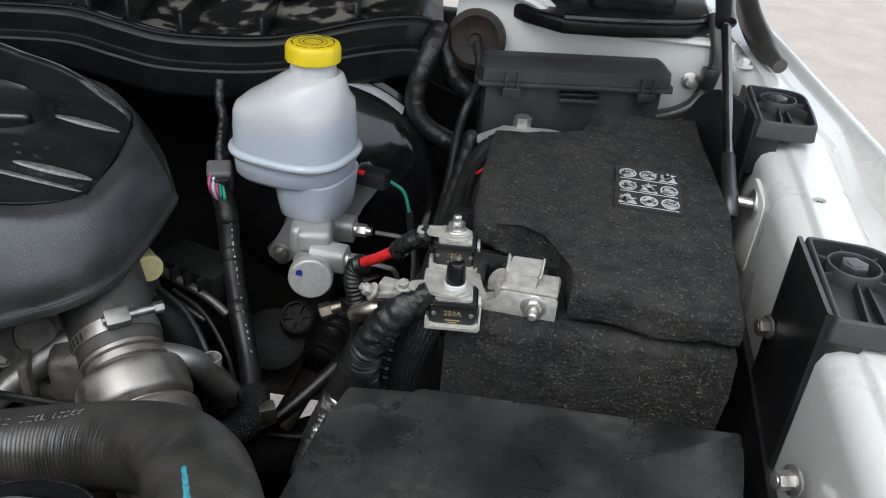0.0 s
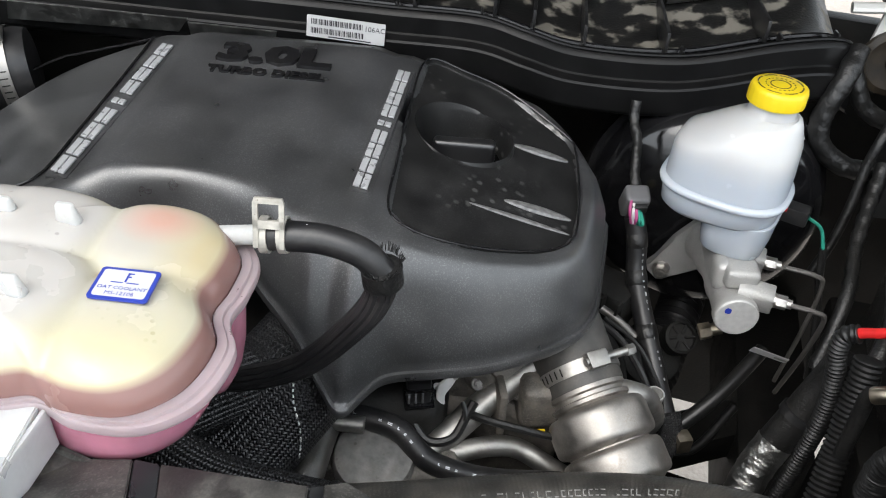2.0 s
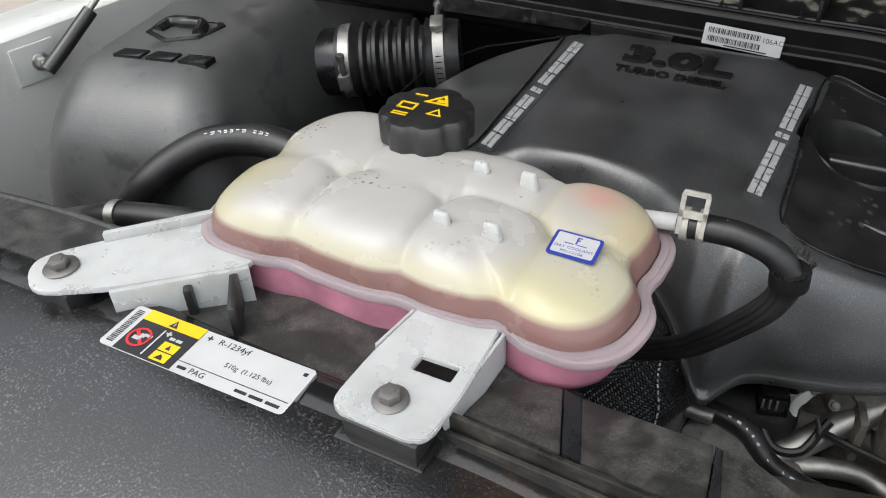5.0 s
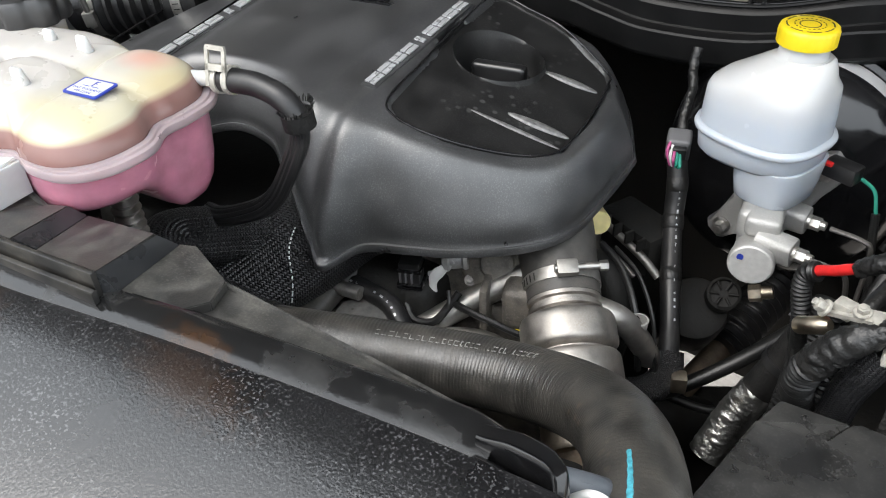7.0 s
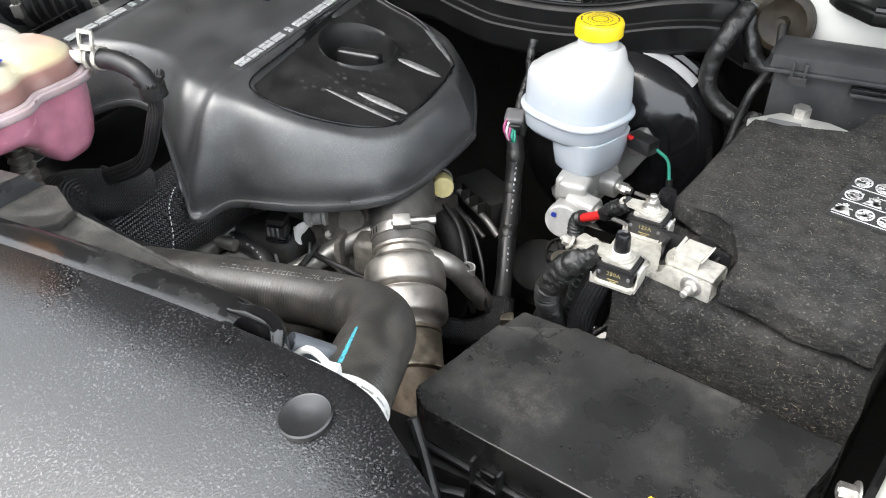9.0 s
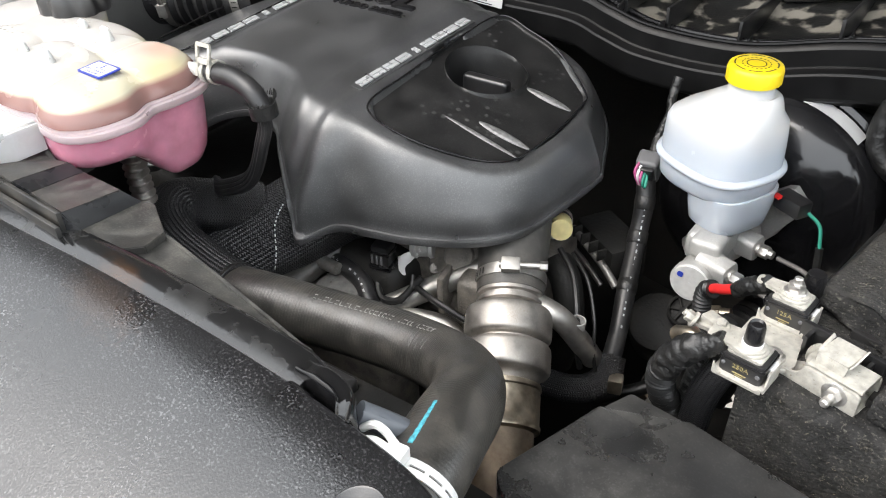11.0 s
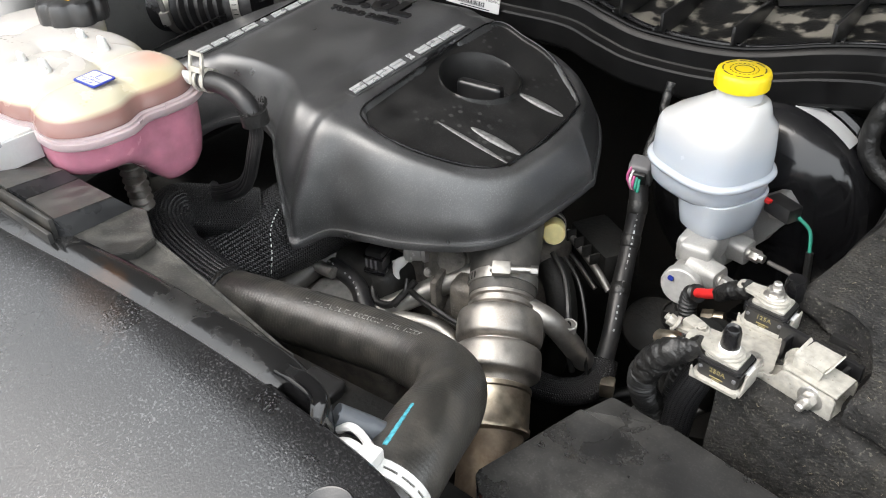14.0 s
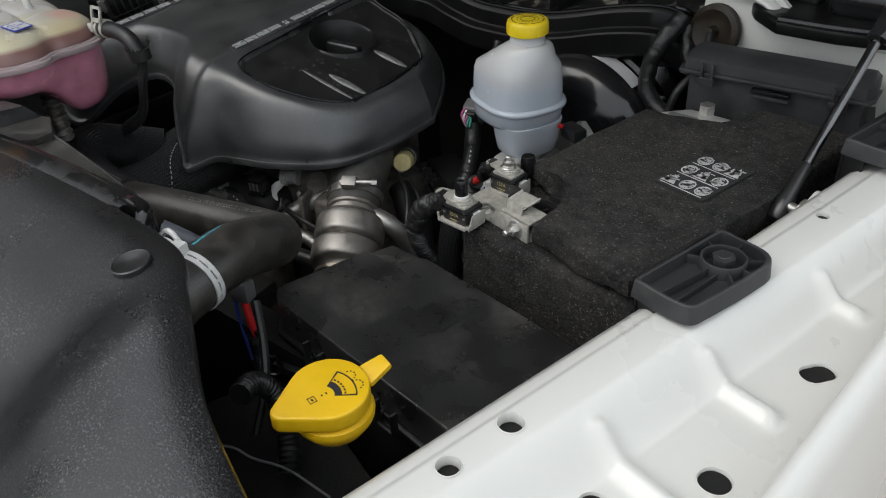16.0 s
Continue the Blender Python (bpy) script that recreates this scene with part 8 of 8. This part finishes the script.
part("lug", prism(fillet([(-0.022, -0.006), (-0.008, -0.007), (0.008, -0.0115), (0.018, -0.004), (0.018, 0.004), (0.008, 0.0115), (-0.008, 0.007), (-0.022, 0.006)], 0.003), 0, 0.0028, plane_at((0.6255, 0.355, 1.0060), (1, 0.1, 0.05), (-0.1, 1, 0)), 0.0008), tin_mat, t, "tinned ring lug")
t = thing("braided_cable", "black braided cable beside the battery", "cable", (0.60, 0.355, 0.85))
part("sleeve", woven_tube([(0.618, 0.362, 0.980), (0.610, 0.362, 0.955), (0.603, 0.364, 0.925), (0.598, 0.366, 0.86)], 0.0120, 38, 0.0022, 0.0003), braid_mat, t)
part("side_cable", tube([(0.598, 0.372, 0.975), (0.590, 0.374, 0.94), (0.586, 0.374, 0.90), (0.584, 0.372, 0.85)], 0.0075, 14, step=0.001, radius=ribs(0.0075, 0.0045, 0.0007)), wire_mat, t)

t = thing("bolted_terminals", "pale tinned terminals bolted together beside the fuses", "terminal", (0.585, 0.385, 0.96))
part("plate", prism(fillet([(-0.018, -0.006), (0.020, -0.007), (0.022, 0.006), (-0.016, 0.007)], 0.002), 0, 0.0035, plane_at((0.588, 0.394, 0.972), (0.9, -0.15, 0.30), (0.1, 1, 0.1)), 0.001), tin_mat, t)
part("block", box((0.582, 0.398, 0.972), (0.014, 0.012, 0.012), turn(-12), 0.002), tin_mat, t)
part("nut", bolt((0.571, 0.392, 0.971), (-0.75, -0.3, 0.45), r=0.0048, washer=0.0068, h=0.006), tin_mat, t)
part("nut", bolt((0.594, 0.391, 0.979), (-0.1, -0.2, 1), r=0.0044, washer=0.0062, h=0.004), tin_mat, t)
part("stud", tube([(0.568, 0.391, 0.973), (0.5625, 0.389, 0.9765)], 0.0028, 10, smooth=False), tin_mat, t)
part("corroded_lug", lathe([(0.006, -0.012), (0.007, -0.01), (0.007, 0.012), (0.004, 0.016)], (0.565, 0.392, 0.952), (0.7, -0.2, 0.5), 14), heat_mat, t, "brown corroded lug")
part("cable", tube([(0.560, 0.397, 0.947), (0.557, 0.402, 0.936), (0.560, 0.407, 0.905), (0.563, 0.41, 0.86)], 0.0062, 12), tape_mat, t, "taped cable")

# cables from the rear terminal along the battery
t = thing("battery_harness", "bundle of taped battery cables beside the blanket", "wire harness", (0.61, 0.62, 0.88))
part("cable", tube([(0.645, 0.705, 0.975), (0.626, 0.690, 0.968), (0.612, 0.655, 0.948), (0.606, 0.600, 0.925), (0.600, 0.54, 0.915), (0.585, 0.49, 0.89), (0.57, 0.47, 0.82)], 0.0085, 12), tape_mat, t)
part("cable", tube([(0.640, 0.69, 0.968), (0.620, 0.665, 0.955), (0.613, 0.62, 0.93), (0.612, 0.55, 0.90), (0.61, 0.50, 0.86)], 0.007, 12), wire_mat, t)
part("cable", tube([(0.660, 0.700, 0.972), (0.634, 0.672, 0.958), (0.625, 0.63, 0.935), (0.622, 0.57, 0.91), (0.618, 0.52, 0.86)], 0.006, 12), tape_mat, t)
part("cable", tube([(0.605, 0.77, 0.95), (0.598, 0.735, 0.92), (0.59, 0.69, 0.89), (0.585, 0.63, 0.86), (0.57, 0.58, 0.80)], 0.0075, 12, radius=lambda s, l: 0.0075 + 0.001 * math.sin(s * 300)), tape_mat, t)
part("wire", tube([(0.641, 0.654, 0.969), (0.635, 0.645, 0.968), (0.628, 0.648, 0.962), (0.620, 0.655, 0.952)], 0.0017, 8), red_mat, t, "thin red wire")
t = thing("firewall_hose", "thick taped black hose through the firewall", "hose", (0.555, 0.77, 0.91))
part("hose", tube([(0.552, 0.835, 1.050), (0.545, 0.812, 1.030), (0.537, 0.80, 1.005), (0.532, 0.795, 0.982), (0.536, 0.79, 0.958), (0.552, 0.79, 0.939), (0.578, 0.79, 0.928), (0.605, 0.795, 0.928)], 0.0115, 20, step=0.002, crumple=(0.012, 0.0016)), tape_mat, t)
part("second_hose", tube([(0.552, 0.845, 1.035), (0.561, 0.835, 1.012), (0.574, 0.83, 0.992), (0.594, 0.83, 0.977), (0.625, 0.835, 0.972)], 0.0100, 16, step=0.002, crumple=(0.012, 0.0014)), tape_mat, t)
solid("drain_hose", tube([(0.80, 0.84, 0.965), (0.838, 0.845, 0.976), (0.860, 0.852, 0.992), (0.872, 0.856, 1.030), (0.868, 0.862, 1.062), (0.862, 0.88, 1.085)], 0.0085, 14), rubber_mat, "black rubber drain hose beside the module box", "hose")
solid("grommet_cable", tube([(0.594, 0.836, 1.038), (0.602, 0.815, 1.018), (0.604, 0.80, 1.000), (0.594, 0.775, 0.977), (0.588, 0.765, 0.945), (0.585, 0.75, 0.905), (0.578, 0.735, 0.86), (0.565, 0.72, 0.82)], 0.0055, 12), tape_mat, "taped cable leaving the rubber grommet", "cable")

# tall loom with foil wrap and corrugated conduits in the gap beside the battery
t = thing("foil_wrapped_loom", "black loom with a silver foil-wrapped lower end", "wire loom", (0.53, 0.42, 0.70))
FL = [(0.563, 0.488, 0.900), (0.553, 0.482, 0.868), (0.541, 0.474, 0.832), (0.529, 0.465, 0.799), (0.517, 0.450, 0.768), (0.507, 0.425, 0.73)]
part("loom", tube(FL[:4], 0.0165, 18), tape_mat, t)
part("foil_wrap", tube(FL[3:], 0.0168, 32, step=0.0012, crumple=(0.0042, 0.0009)), foil_mat, t, "crinkled silver foil wrap")
part("band", lathe([(0.0172, -0.004), (0.0186, -0.004), (0.0186, 0.004), (0.0172, 0.004)], FL[2], Vector(FL[3]) - Vector(FL[2]), 20, ends=False), black_mat, t)
t = thing("corrugated_loom", "black corrugated conduit beside the battery tray", "wire loom", (0.55, 0.4, 0.7))
part("conduit", tube([(0.566, 0.455, 0.93), (0.565, 0.44, 0.89), (0.563, 0.42, 0.85), (0.558, 0.39, 0.80), (0.55, 0.36, 0.74)], 0.0115, 18, step=0.001, radius=ribs(0.0115, 0.005, 0.001)), wire_mat, t)
t = thing("paper_tag", "white paper tag on a wire below the cylinder", "tag", (0.54, 0.62, 0.76))
m = plane_at((0.533, 0.615, 0.775), (1, 0.10, -0.22), (0.2, -0.4, 0.9))
part("tag", prism([(-0.022, -0.005), (0.020, -0.005), (0.020, 0.006), (-0.022, 0.007)], 0, 0.0006, m), label_mat, t)
part("print", bars([(0.012, 0.0, 0.014, 0.004)], m @ Matrix.Translation((0, 0, 0.0007))), greyink_mat, t, flat=True)
t = thing("steering_boot", "ribbed rubber steering shaft boot", "rubber boot", (0.44, 0.72, 0.58))
part("boot", tube([(0.452, 0.85, 0.648), (0.440, 0.77, 0.632), (0.428, 0.70, 0.612)], 0.029, 24, step=0.0018, radius=ribs(0.029, 0.012, 0.003)), hose_mat, t)
part("shaft", tube([(0.428, 0.70, 0.612), (0.41, 0.62, 0.588)], 0.016, 14, smooth=False), rustpipe_mat, t, "rusty steering shaft")
solid("underbody_cable", tube([(0.53, 0.64, 0.76), (0.49, 0.58, 0.73), (0.45, 0.54, 0.70), (0.41, 0.50, 0.68)], 0.0085, 12), wire_mat, "black cable crossing the gap", "cable", "gap cables")
solid("underbody_cable", tube([(0.52, 0.62, 0.68), (0.48, 0.56, 0.655), (0.43, 0.54, 0.66), (0.40, 0.53, 0.67)], 0.0055, 12), wire_mat, "thin black cable crossing the gap", "cable", "gap cables")

# battery tray and frame parts below
t = thing("battery_tray", "black battery tray on the frame rail", "battery tray", (0.72, 0.5, 0.6))
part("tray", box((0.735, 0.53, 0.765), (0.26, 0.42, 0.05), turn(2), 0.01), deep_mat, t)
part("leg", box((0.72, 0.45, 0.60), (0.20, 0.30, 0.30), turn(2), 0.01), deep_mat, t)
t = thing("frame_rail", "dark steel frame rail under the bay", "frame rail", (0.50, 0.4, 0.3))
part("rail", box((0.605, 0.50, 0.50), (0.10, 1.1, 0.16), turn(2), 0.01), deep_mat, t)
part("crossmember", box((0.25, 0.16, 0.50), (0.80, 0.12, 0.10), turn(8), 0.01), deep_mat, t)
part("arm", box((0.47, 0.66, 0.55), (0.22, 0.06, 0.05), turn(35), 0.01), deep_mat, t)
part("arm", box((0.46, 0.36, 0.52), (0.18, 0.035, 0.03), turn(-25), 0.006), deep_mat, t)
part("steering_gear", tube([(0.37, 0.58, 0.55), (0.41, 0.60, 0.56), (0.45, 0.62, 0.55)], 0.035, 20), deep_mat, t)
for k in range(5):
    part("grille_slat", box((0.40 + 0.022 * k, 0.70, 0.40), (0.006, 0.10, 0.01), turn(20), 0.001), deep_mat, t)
# added dark sheet that hides the ground where the gaps are in shade
setting("gap_sheet", prism([(-0.82, -0.08), (0.62, -0.02), (0.62, 0.69), (0.33, 0.70), (0.29, 0.82), (0.28, 1.0), (-0.82, 1.0)], 0.42, 0.45, None, 0.004), deep_mat, "dark sheet added below the engine to keep the gaps dark")
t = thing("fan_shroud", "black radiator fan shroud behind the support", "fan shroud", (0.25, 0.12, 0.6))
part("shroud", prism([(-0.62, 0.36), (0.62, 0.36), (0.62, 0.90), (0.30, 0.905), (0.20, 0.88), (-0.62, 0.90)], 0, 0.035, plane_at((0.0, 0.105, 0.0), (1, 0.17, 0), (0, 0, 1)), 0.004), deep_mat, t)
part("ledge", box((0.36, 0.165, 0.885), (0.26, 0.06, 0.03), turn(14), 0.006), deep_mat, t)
part("block", box((0.372, 0.176, 0.896), (0.040, 0.026, 0.030), turn(14), 0.006, 3), black_mat, t)
part("sticker", box((0.392, 0.1665, 0.900), (0.012, 0.003, 0.014), turn(14), 0.001), grey_mat, t, "small grey sticker")
t = thing("headlamp_harness", "wires and connectors ahead of the fuse box", "wire harness", (0.62, 0.14, 0.88))
part("red_wire", tube([(0.5235, 0.166, 0.928), (0.5265, 0.165, 0.919), (0.532, 0.164, 0.906), (0.5395, 0.164, 0.890)], 0.0040, 10), red_mat, t, "red wire")
part("red_wire_plug", box((0.519, 0.168, 0.938), (0.020, 0.016, 0.022), turn(25), 0.003), grey_mat, t, "grey plug")
part("blue_wire", tube([(0.512, 0.163, 0.940), (0.514, 0.160, 0.915), (0.522, 0.158, 0.890), (0.535, 0.155, 0.865)], 0.0018, 8), blueink_mat, t, "thin blue wire")
part("tape_wrap", tube([(0.538, 0.164, 0.893), (0.545, 0.162, 0.880), (0.556, 0.156, 0.866), (0.572, 0.148, 0.850)], 0.0085, 14, step=0.0015, crumple=(0.006, 0.002)), tape_mat, t, "taped wire bundle")
part("wire", tube([(0.585, 0.15, 0.97), (0.605, 0.14, 0.94), (0.625, 0.125, 0.915), (0.64, 0.10, 0.88)], 0.004, 8), wire_mat, t)
part("conduit", tube([(0.665, 0.085, 0.955), (0.650, 0.105, 0.945), (0.650, 0.12, 0.92), (0.67, 0.115, 0.89), (0.69, 0.10, 0.87)], 0.009, 14, step=0.0012, radius=ribs(0.009, 0.005, 0.0008)), wire_mat, t)
part("clip_ring", tube([(0.583, 0.150, 0.905), (0.590, 0.141, 0.906), (0.602, 0.138, 0.904), (0.608, 0.144, 0.901), (0.602, 0.153, 0.900), (0.590, 0.155, 0.902), (0.583, 0.150, 0.905)], 0.0022, 8), gloss_mat, t, "glossy black clip ring")
part("clip_foot", box((0.603, 0.160, 0.893), (0.034, 0.008, 0.008), turn(20), 0.002), black_mat, t)
part("thin_wire", tube([(0.640, 0.050, 0.905), (0.668, 0.066, 0.912), (0.690, 0.074, 0.910), (0.722, 0.086, 0.914), (0.760, 0.098, 0.905)], 0.0011, 6), grey_mat, t, "thin pale wire")
part("grey_plug", loft([[frame_at((0.598, 0.060, 0.915), (0.3, -0.4, 1), 20) @ Vector((x, y, z)) for x, y in rounded(w, w * 0.75, 0.003, 3)] for w, z in ((0.012, -0.016), (0.017, -0.012), (0.018, 0.004), (0.014, 0.010), (0.010, 0.012))]), grey_mat, t, "rounded grey plug")
part("lower_box", box((0.66, 0.10, 0.80), (0.24, 0.14, 0.10), turn(-10), 0.01), deep_mat, t)

# ---- passenger side: air cleaner, intake duct, refrigerant hoses ----
t = thing("air_cleaner", "large smooth black air cleaner box with raised emblem", "air cleaner", (-0.52, 0.25, 0.80))
CA, CB = Vector((0.92, 0.39, 0)), Vector((-0.39, 0.92, 0))
CC = Vector((-0.4215, 0.208, 0))
rings = []
for z, a0, a1, b0, b1, r in ((0.81, -0.170, 0.105, -0.100, 0.30, 0.03), (0.90, -0.150, 0.097, -0.100, 0.29, 0.035), (0.96, -0.138, 0.091, -0.098, 0.28, 0.04), (1.005, -0.127, 0.085, -0.090, 0.27, 0.045), (1.032, -0.119, 0.079, -0.078, 0.26, 0.045),
                             (1.050, -0.112, 0.073, -0.064, 0.25, 0.045), (1.0625, -0.104, 0.065, -0.049, 0.24, 0.042), (1.0705, -0.095, 0.056, -0.033, 0.23, 0.036), (1.0748, -0.086, 0.047, -0.017, 0.22, 0.03), (1.0763, -0.076, 0.037, 0.0, 0.20, 0.025)):
    rings.append([CC + CA * (u + (a0 + a1) / 2) + CB * (v + (b0 + b1) / 2) + Vector((0, 0, z)) for u, v in rounded(a1 - a0, b1 - b0, r, 7)])
part("cover", loft(rings, cap_a=False), cleaner_mat, t, angle=70)
part("base", box((-0.475, 0.275, 0.79), (0.32, 0.42, 0.08), turn(23), 0.01), black_mat, t)
for k in range(8):
    p = CC + CA * (-0.15 + 0.033 * k) + CB * -0.108 + Vector((0, 0, 0.872))
    part("edge_rib", box(p, (0.004, 0.026, 0.05), turn(23), 0.001), black_mat, t)
part("edge_lip", box(CC + CA * -0.035 + CB * -0.112 + Vector((0, 0, 0.848)), (0.30, 0.03, 0.008), turn(23), 0.002), black_mat, t)
m = plane_at(CC + Vector((0, 0, 1.0755)), CA, CB)
for k in range(3):
    part("emblem_bar", prism([(-0.060 + 0.039 * k, -0.0085), (-0.028 + 0.039 * k, -0.0085), (-0.026 + 0.039 * k, 0.0085), (-0.056 + 0.039 * k, 0.0085)], -0.006, 0.0035, m, 0.001), gloss_mat, t, "raised black emblem bar")
m = m @ Matrix.Translation((-0.022, 0.066, 0))
part("emblem_shield", prism([(-0.040, 0.024), (0.034, 0.030), (0.042, 0.022), (0.030, -0.016), (-0.004, -0.032), (-0.040, -0.012)], -0.004, 0.0025, m, 0.0015), gloss_mat, t, "raised black emblem shield")
part("emblem_field", prism([(-0.033, 0.018), (0.030, 0.023), (0.034, 0.018), (0.025, -0.012), (-0.004, -0.025), (-0.033, -0.009)], 0.0022, 0.0028, m, 0), cleaner_mat, t)
part("emblem_swell", tube([m @ Vector(p) for p in ((-0.026, -0.008, 0.002), (-0.020, 0.010, 0.005), (0.0, 0.010, 0.007), (0.018, 0.012, 0.005), (0.024, -0.006, 0.002))], 0.0075, 10), gloss_mat, t)

t = thing("intake_duct", "black ribbed intake duct with bright clamps", "intake duct", (-0.40, 0.47, 0.93))
ID = Vector((0.090, 0.066, 0.008)).normalized()
i0 = Vector((-0.400, 0.443, 0.991)) - ID * 0.122
part("airflow_box", box(i0 - ID * 0.020, (0.050, 0.094, 0.094), turn(36), 0.006, 3), black_mat, t, "square black airflow housing")
part("sensor_tube", lathe([(0.043, 0.0), (0.046, 0.004), (0.046, 0.06), (0.042, 0.066), (0.042, 0.11)], i0, ID, 40), gloss_mat, t, "smooth black sensor tube")
part("sensor_box", box(i0 + ID * 0.04 + Vector((0, -0.01, 0.055)), (0.06, 0.04, 0.03), turn(36), 0.004), black_mat, t)
part("bellows", lathe([(0.043, 0.11), (0.044, 0.13)] + [(0.046 if k % 4 in (1, 2) else 0.037, 0.138 + 0.0040 * k) for k in range(22)] + [(0.043, 0.226), (0.043, 0.25), (0.040, 0.262)], i0, ID, 48), hose_mat, t, "ribbed rubber bellows")
worm_clamp(t, i0 + ID * 0.122, ID, 0.0445, (0.0, -0.75, -0.1), 0.013)
worm_clamp(t, i0 + ID * 0.238, ID, 0.0445, (0.0, -0.4, 0.9), 0.013)

RH = [(-0.16, 0.215, 1.015), (-0.215, 0.213, 1.026), (-0.270, 0.200, 1.033), (-0.311, 0.172, 1.030), (-0.335, 0.142, 1.016), (-0.352, 0.114, 0.996), (-0.375, 0.10, 0.965), (-0.40, 0.09, 0.92)]
t = thing("refrigerant_hose", "black refrigerant hose with small white print", "hose", (-0.30, 0.16, 0.92), "refrigerant hoses")
part("hose", tube(RH, 0.0165, 20), hose_mat, t)
part("print", hose_print(RH, 0.0166, (0.3, -0.45, 0.85), 0.10, 0.165, 23, 0.0030, 0.002), silver_mat, t, "small white print", flat=True)
part("end_fitting", lathe([(0.0165, -0.012), (0.0205, -0.010), (0.0205, 0.012), (0.0165, 0.014)], (-0.392, 0.094, 0.936), (-0.4, -0.2, -0.85), 24), satin_mat, t, "crimped metal end fitting")
RH2 = [(-0.15, 0.115, 1.02), (-0.227, 0.088, 1.018), (-0.303, 0.056, 1.012), (-0.362, 0.036, 0.990), (-0.42, 0.013, 0.966), (-0.50, -0.01, 0.94)]
t = thing("refrigerant_hose", "slim black hose passing behind the mounting arm", "hose", (-0.30, 0.05, 0.92), "refrigerant hoses")
part("hose", tube(RH2, 0.0125, 18), hose_mat, t)
part("cuff", tube([Vector(RH2[2]).lerp(Vector(RH2[3]), 0.55), Vector(RH2[3]), Vector(RH2[3]).lerp(Vector(RH2[4]), 0.3)], 0.0138, 18), neck_mat, t, "dull grey cuff")
solid("hose_band", lathe([(0.012, -0.005), (0.0142, -0.005), (0.0142, 0.005), (0.012, 0.005)], (-0.303, 0.056, 1.012), (-0.82, -0.35, -0.15), 20, ends=False), bright_mat, "bright metal band on the hose", "hose clip")

# passenger fender
t = thing("fender_passenger", "white painted inner fender on the passenger side", "fender", (-0.8, 0.3, 0.7), kind="structure")
rings = []
for k in range(14):
    y = -0.2 + 0.09 * k
    x0 = -0.735 - 0.05 * y
    rings.append([Vector((x0 + px, y, 1.03 + pz)) for px, pz in ((0.0, -0.3), (0.0, -0.02), (-0.004, -0.005), (-0.012, 0.0), (-0.06, 0.0), (-0.07, -0.015), (-0.15, -0.02), (-0.2, -0.3))])
part("ledge", loft(rings, cap_a=False, cap_b=False, closed=False), paint_mat, t)
part("stud_plate", box((-0.742, 0.20, 0.99), (0.004, 0.06, 0.05), None, 0.002), paint_mat, t)
part("stud", bolt((-0.738, 0.205, 0.99), (1, -0.1, 0), r=0.008, washer=0.012, h=0.01), zinc_mat, t, "zinc ball stud")
t = thing("hood_strut", "black gas strut on the passenger fender", "gas strut", (-0.71, 0.22, 0.99))
part("socket", tube([(-0.715, 0.20, 0.985), (-0.715, 0.23, 1.005), (-0.715, 0.28, 1.04)], 0.0095, 14), black_mat, t)
part("rod", tube([(-0.715, 0.27, 1.035), (-0.715, 0.45, 1.17)], 0.0045, 12, smooth=False), bright_mat, t, "bright steel rod")

# crinkled foil under the cowl
solid("foil_shield", prism([(-0.11, -0.012), (0.10, -0.008), (0.115, 0.012), (-0.10, 0.014)], 0, 0.002, plane_at((-0.30, 0.645, 1.01), (0.96, 0.2, 0), (0, -0.3, 0.95)), 0), foil_mat, "crinkled silver heat shield under the cowl", "heat shield", "foil shields", flat=True)
solid("foil_shield", prism([(-0.05, -0.012), (0.05, -0.008), (0.055, 0.010), (-0.05, 0.012)], 0, 0.002, plane_at((-0.14, 0.68, 1.005), (0.96, 0.2, 0), (0, -0.3, 0.95)), 0), foil_mat, "crinkled silver heat shield under the cowl", "heat shield", "foil shields", flat=True)

# part label on the cowl
t = thing("cowl_label", "white barcode label on the black cowl", "label", (-0.007, 0.705, 1.01))
m = plane_at((-0.007, 0.7060, 1.0225), (0.086, 0.0175, -0.004), (0.0, 0.004, 0.024))
part("sticker", prism(rounded(0.091, 0.0245, 0.001, 2), -0.001, 0.0002, m), label_mat, t)
mm = m @ Matrix.Translation((0, 0, 0.0003))
random.seed(11)
for y in (0.0055, -0.0045):
    rows, x = [], -0.040
    while x < 0.020:
        w = random.choice((0.0006, 0.001, 0.0015))
        rows.append((x, y, w, 0.0065))
        x += w + random.choice((0.0007, 0.001))
    part("barcode", bars(rows, mm), ink_mat, t, "black barcode", flat=True)
part("print", lettering("106AC", 0.0085, 0.0001, mm @ Matrix.Translation((0.0335, 0.004, 0))), ink_mat, t, flat=True)
part("print", bars([(0.005, -0.0102, 0.05, 0.0014)], mm), ink_mat, t, flat=True)
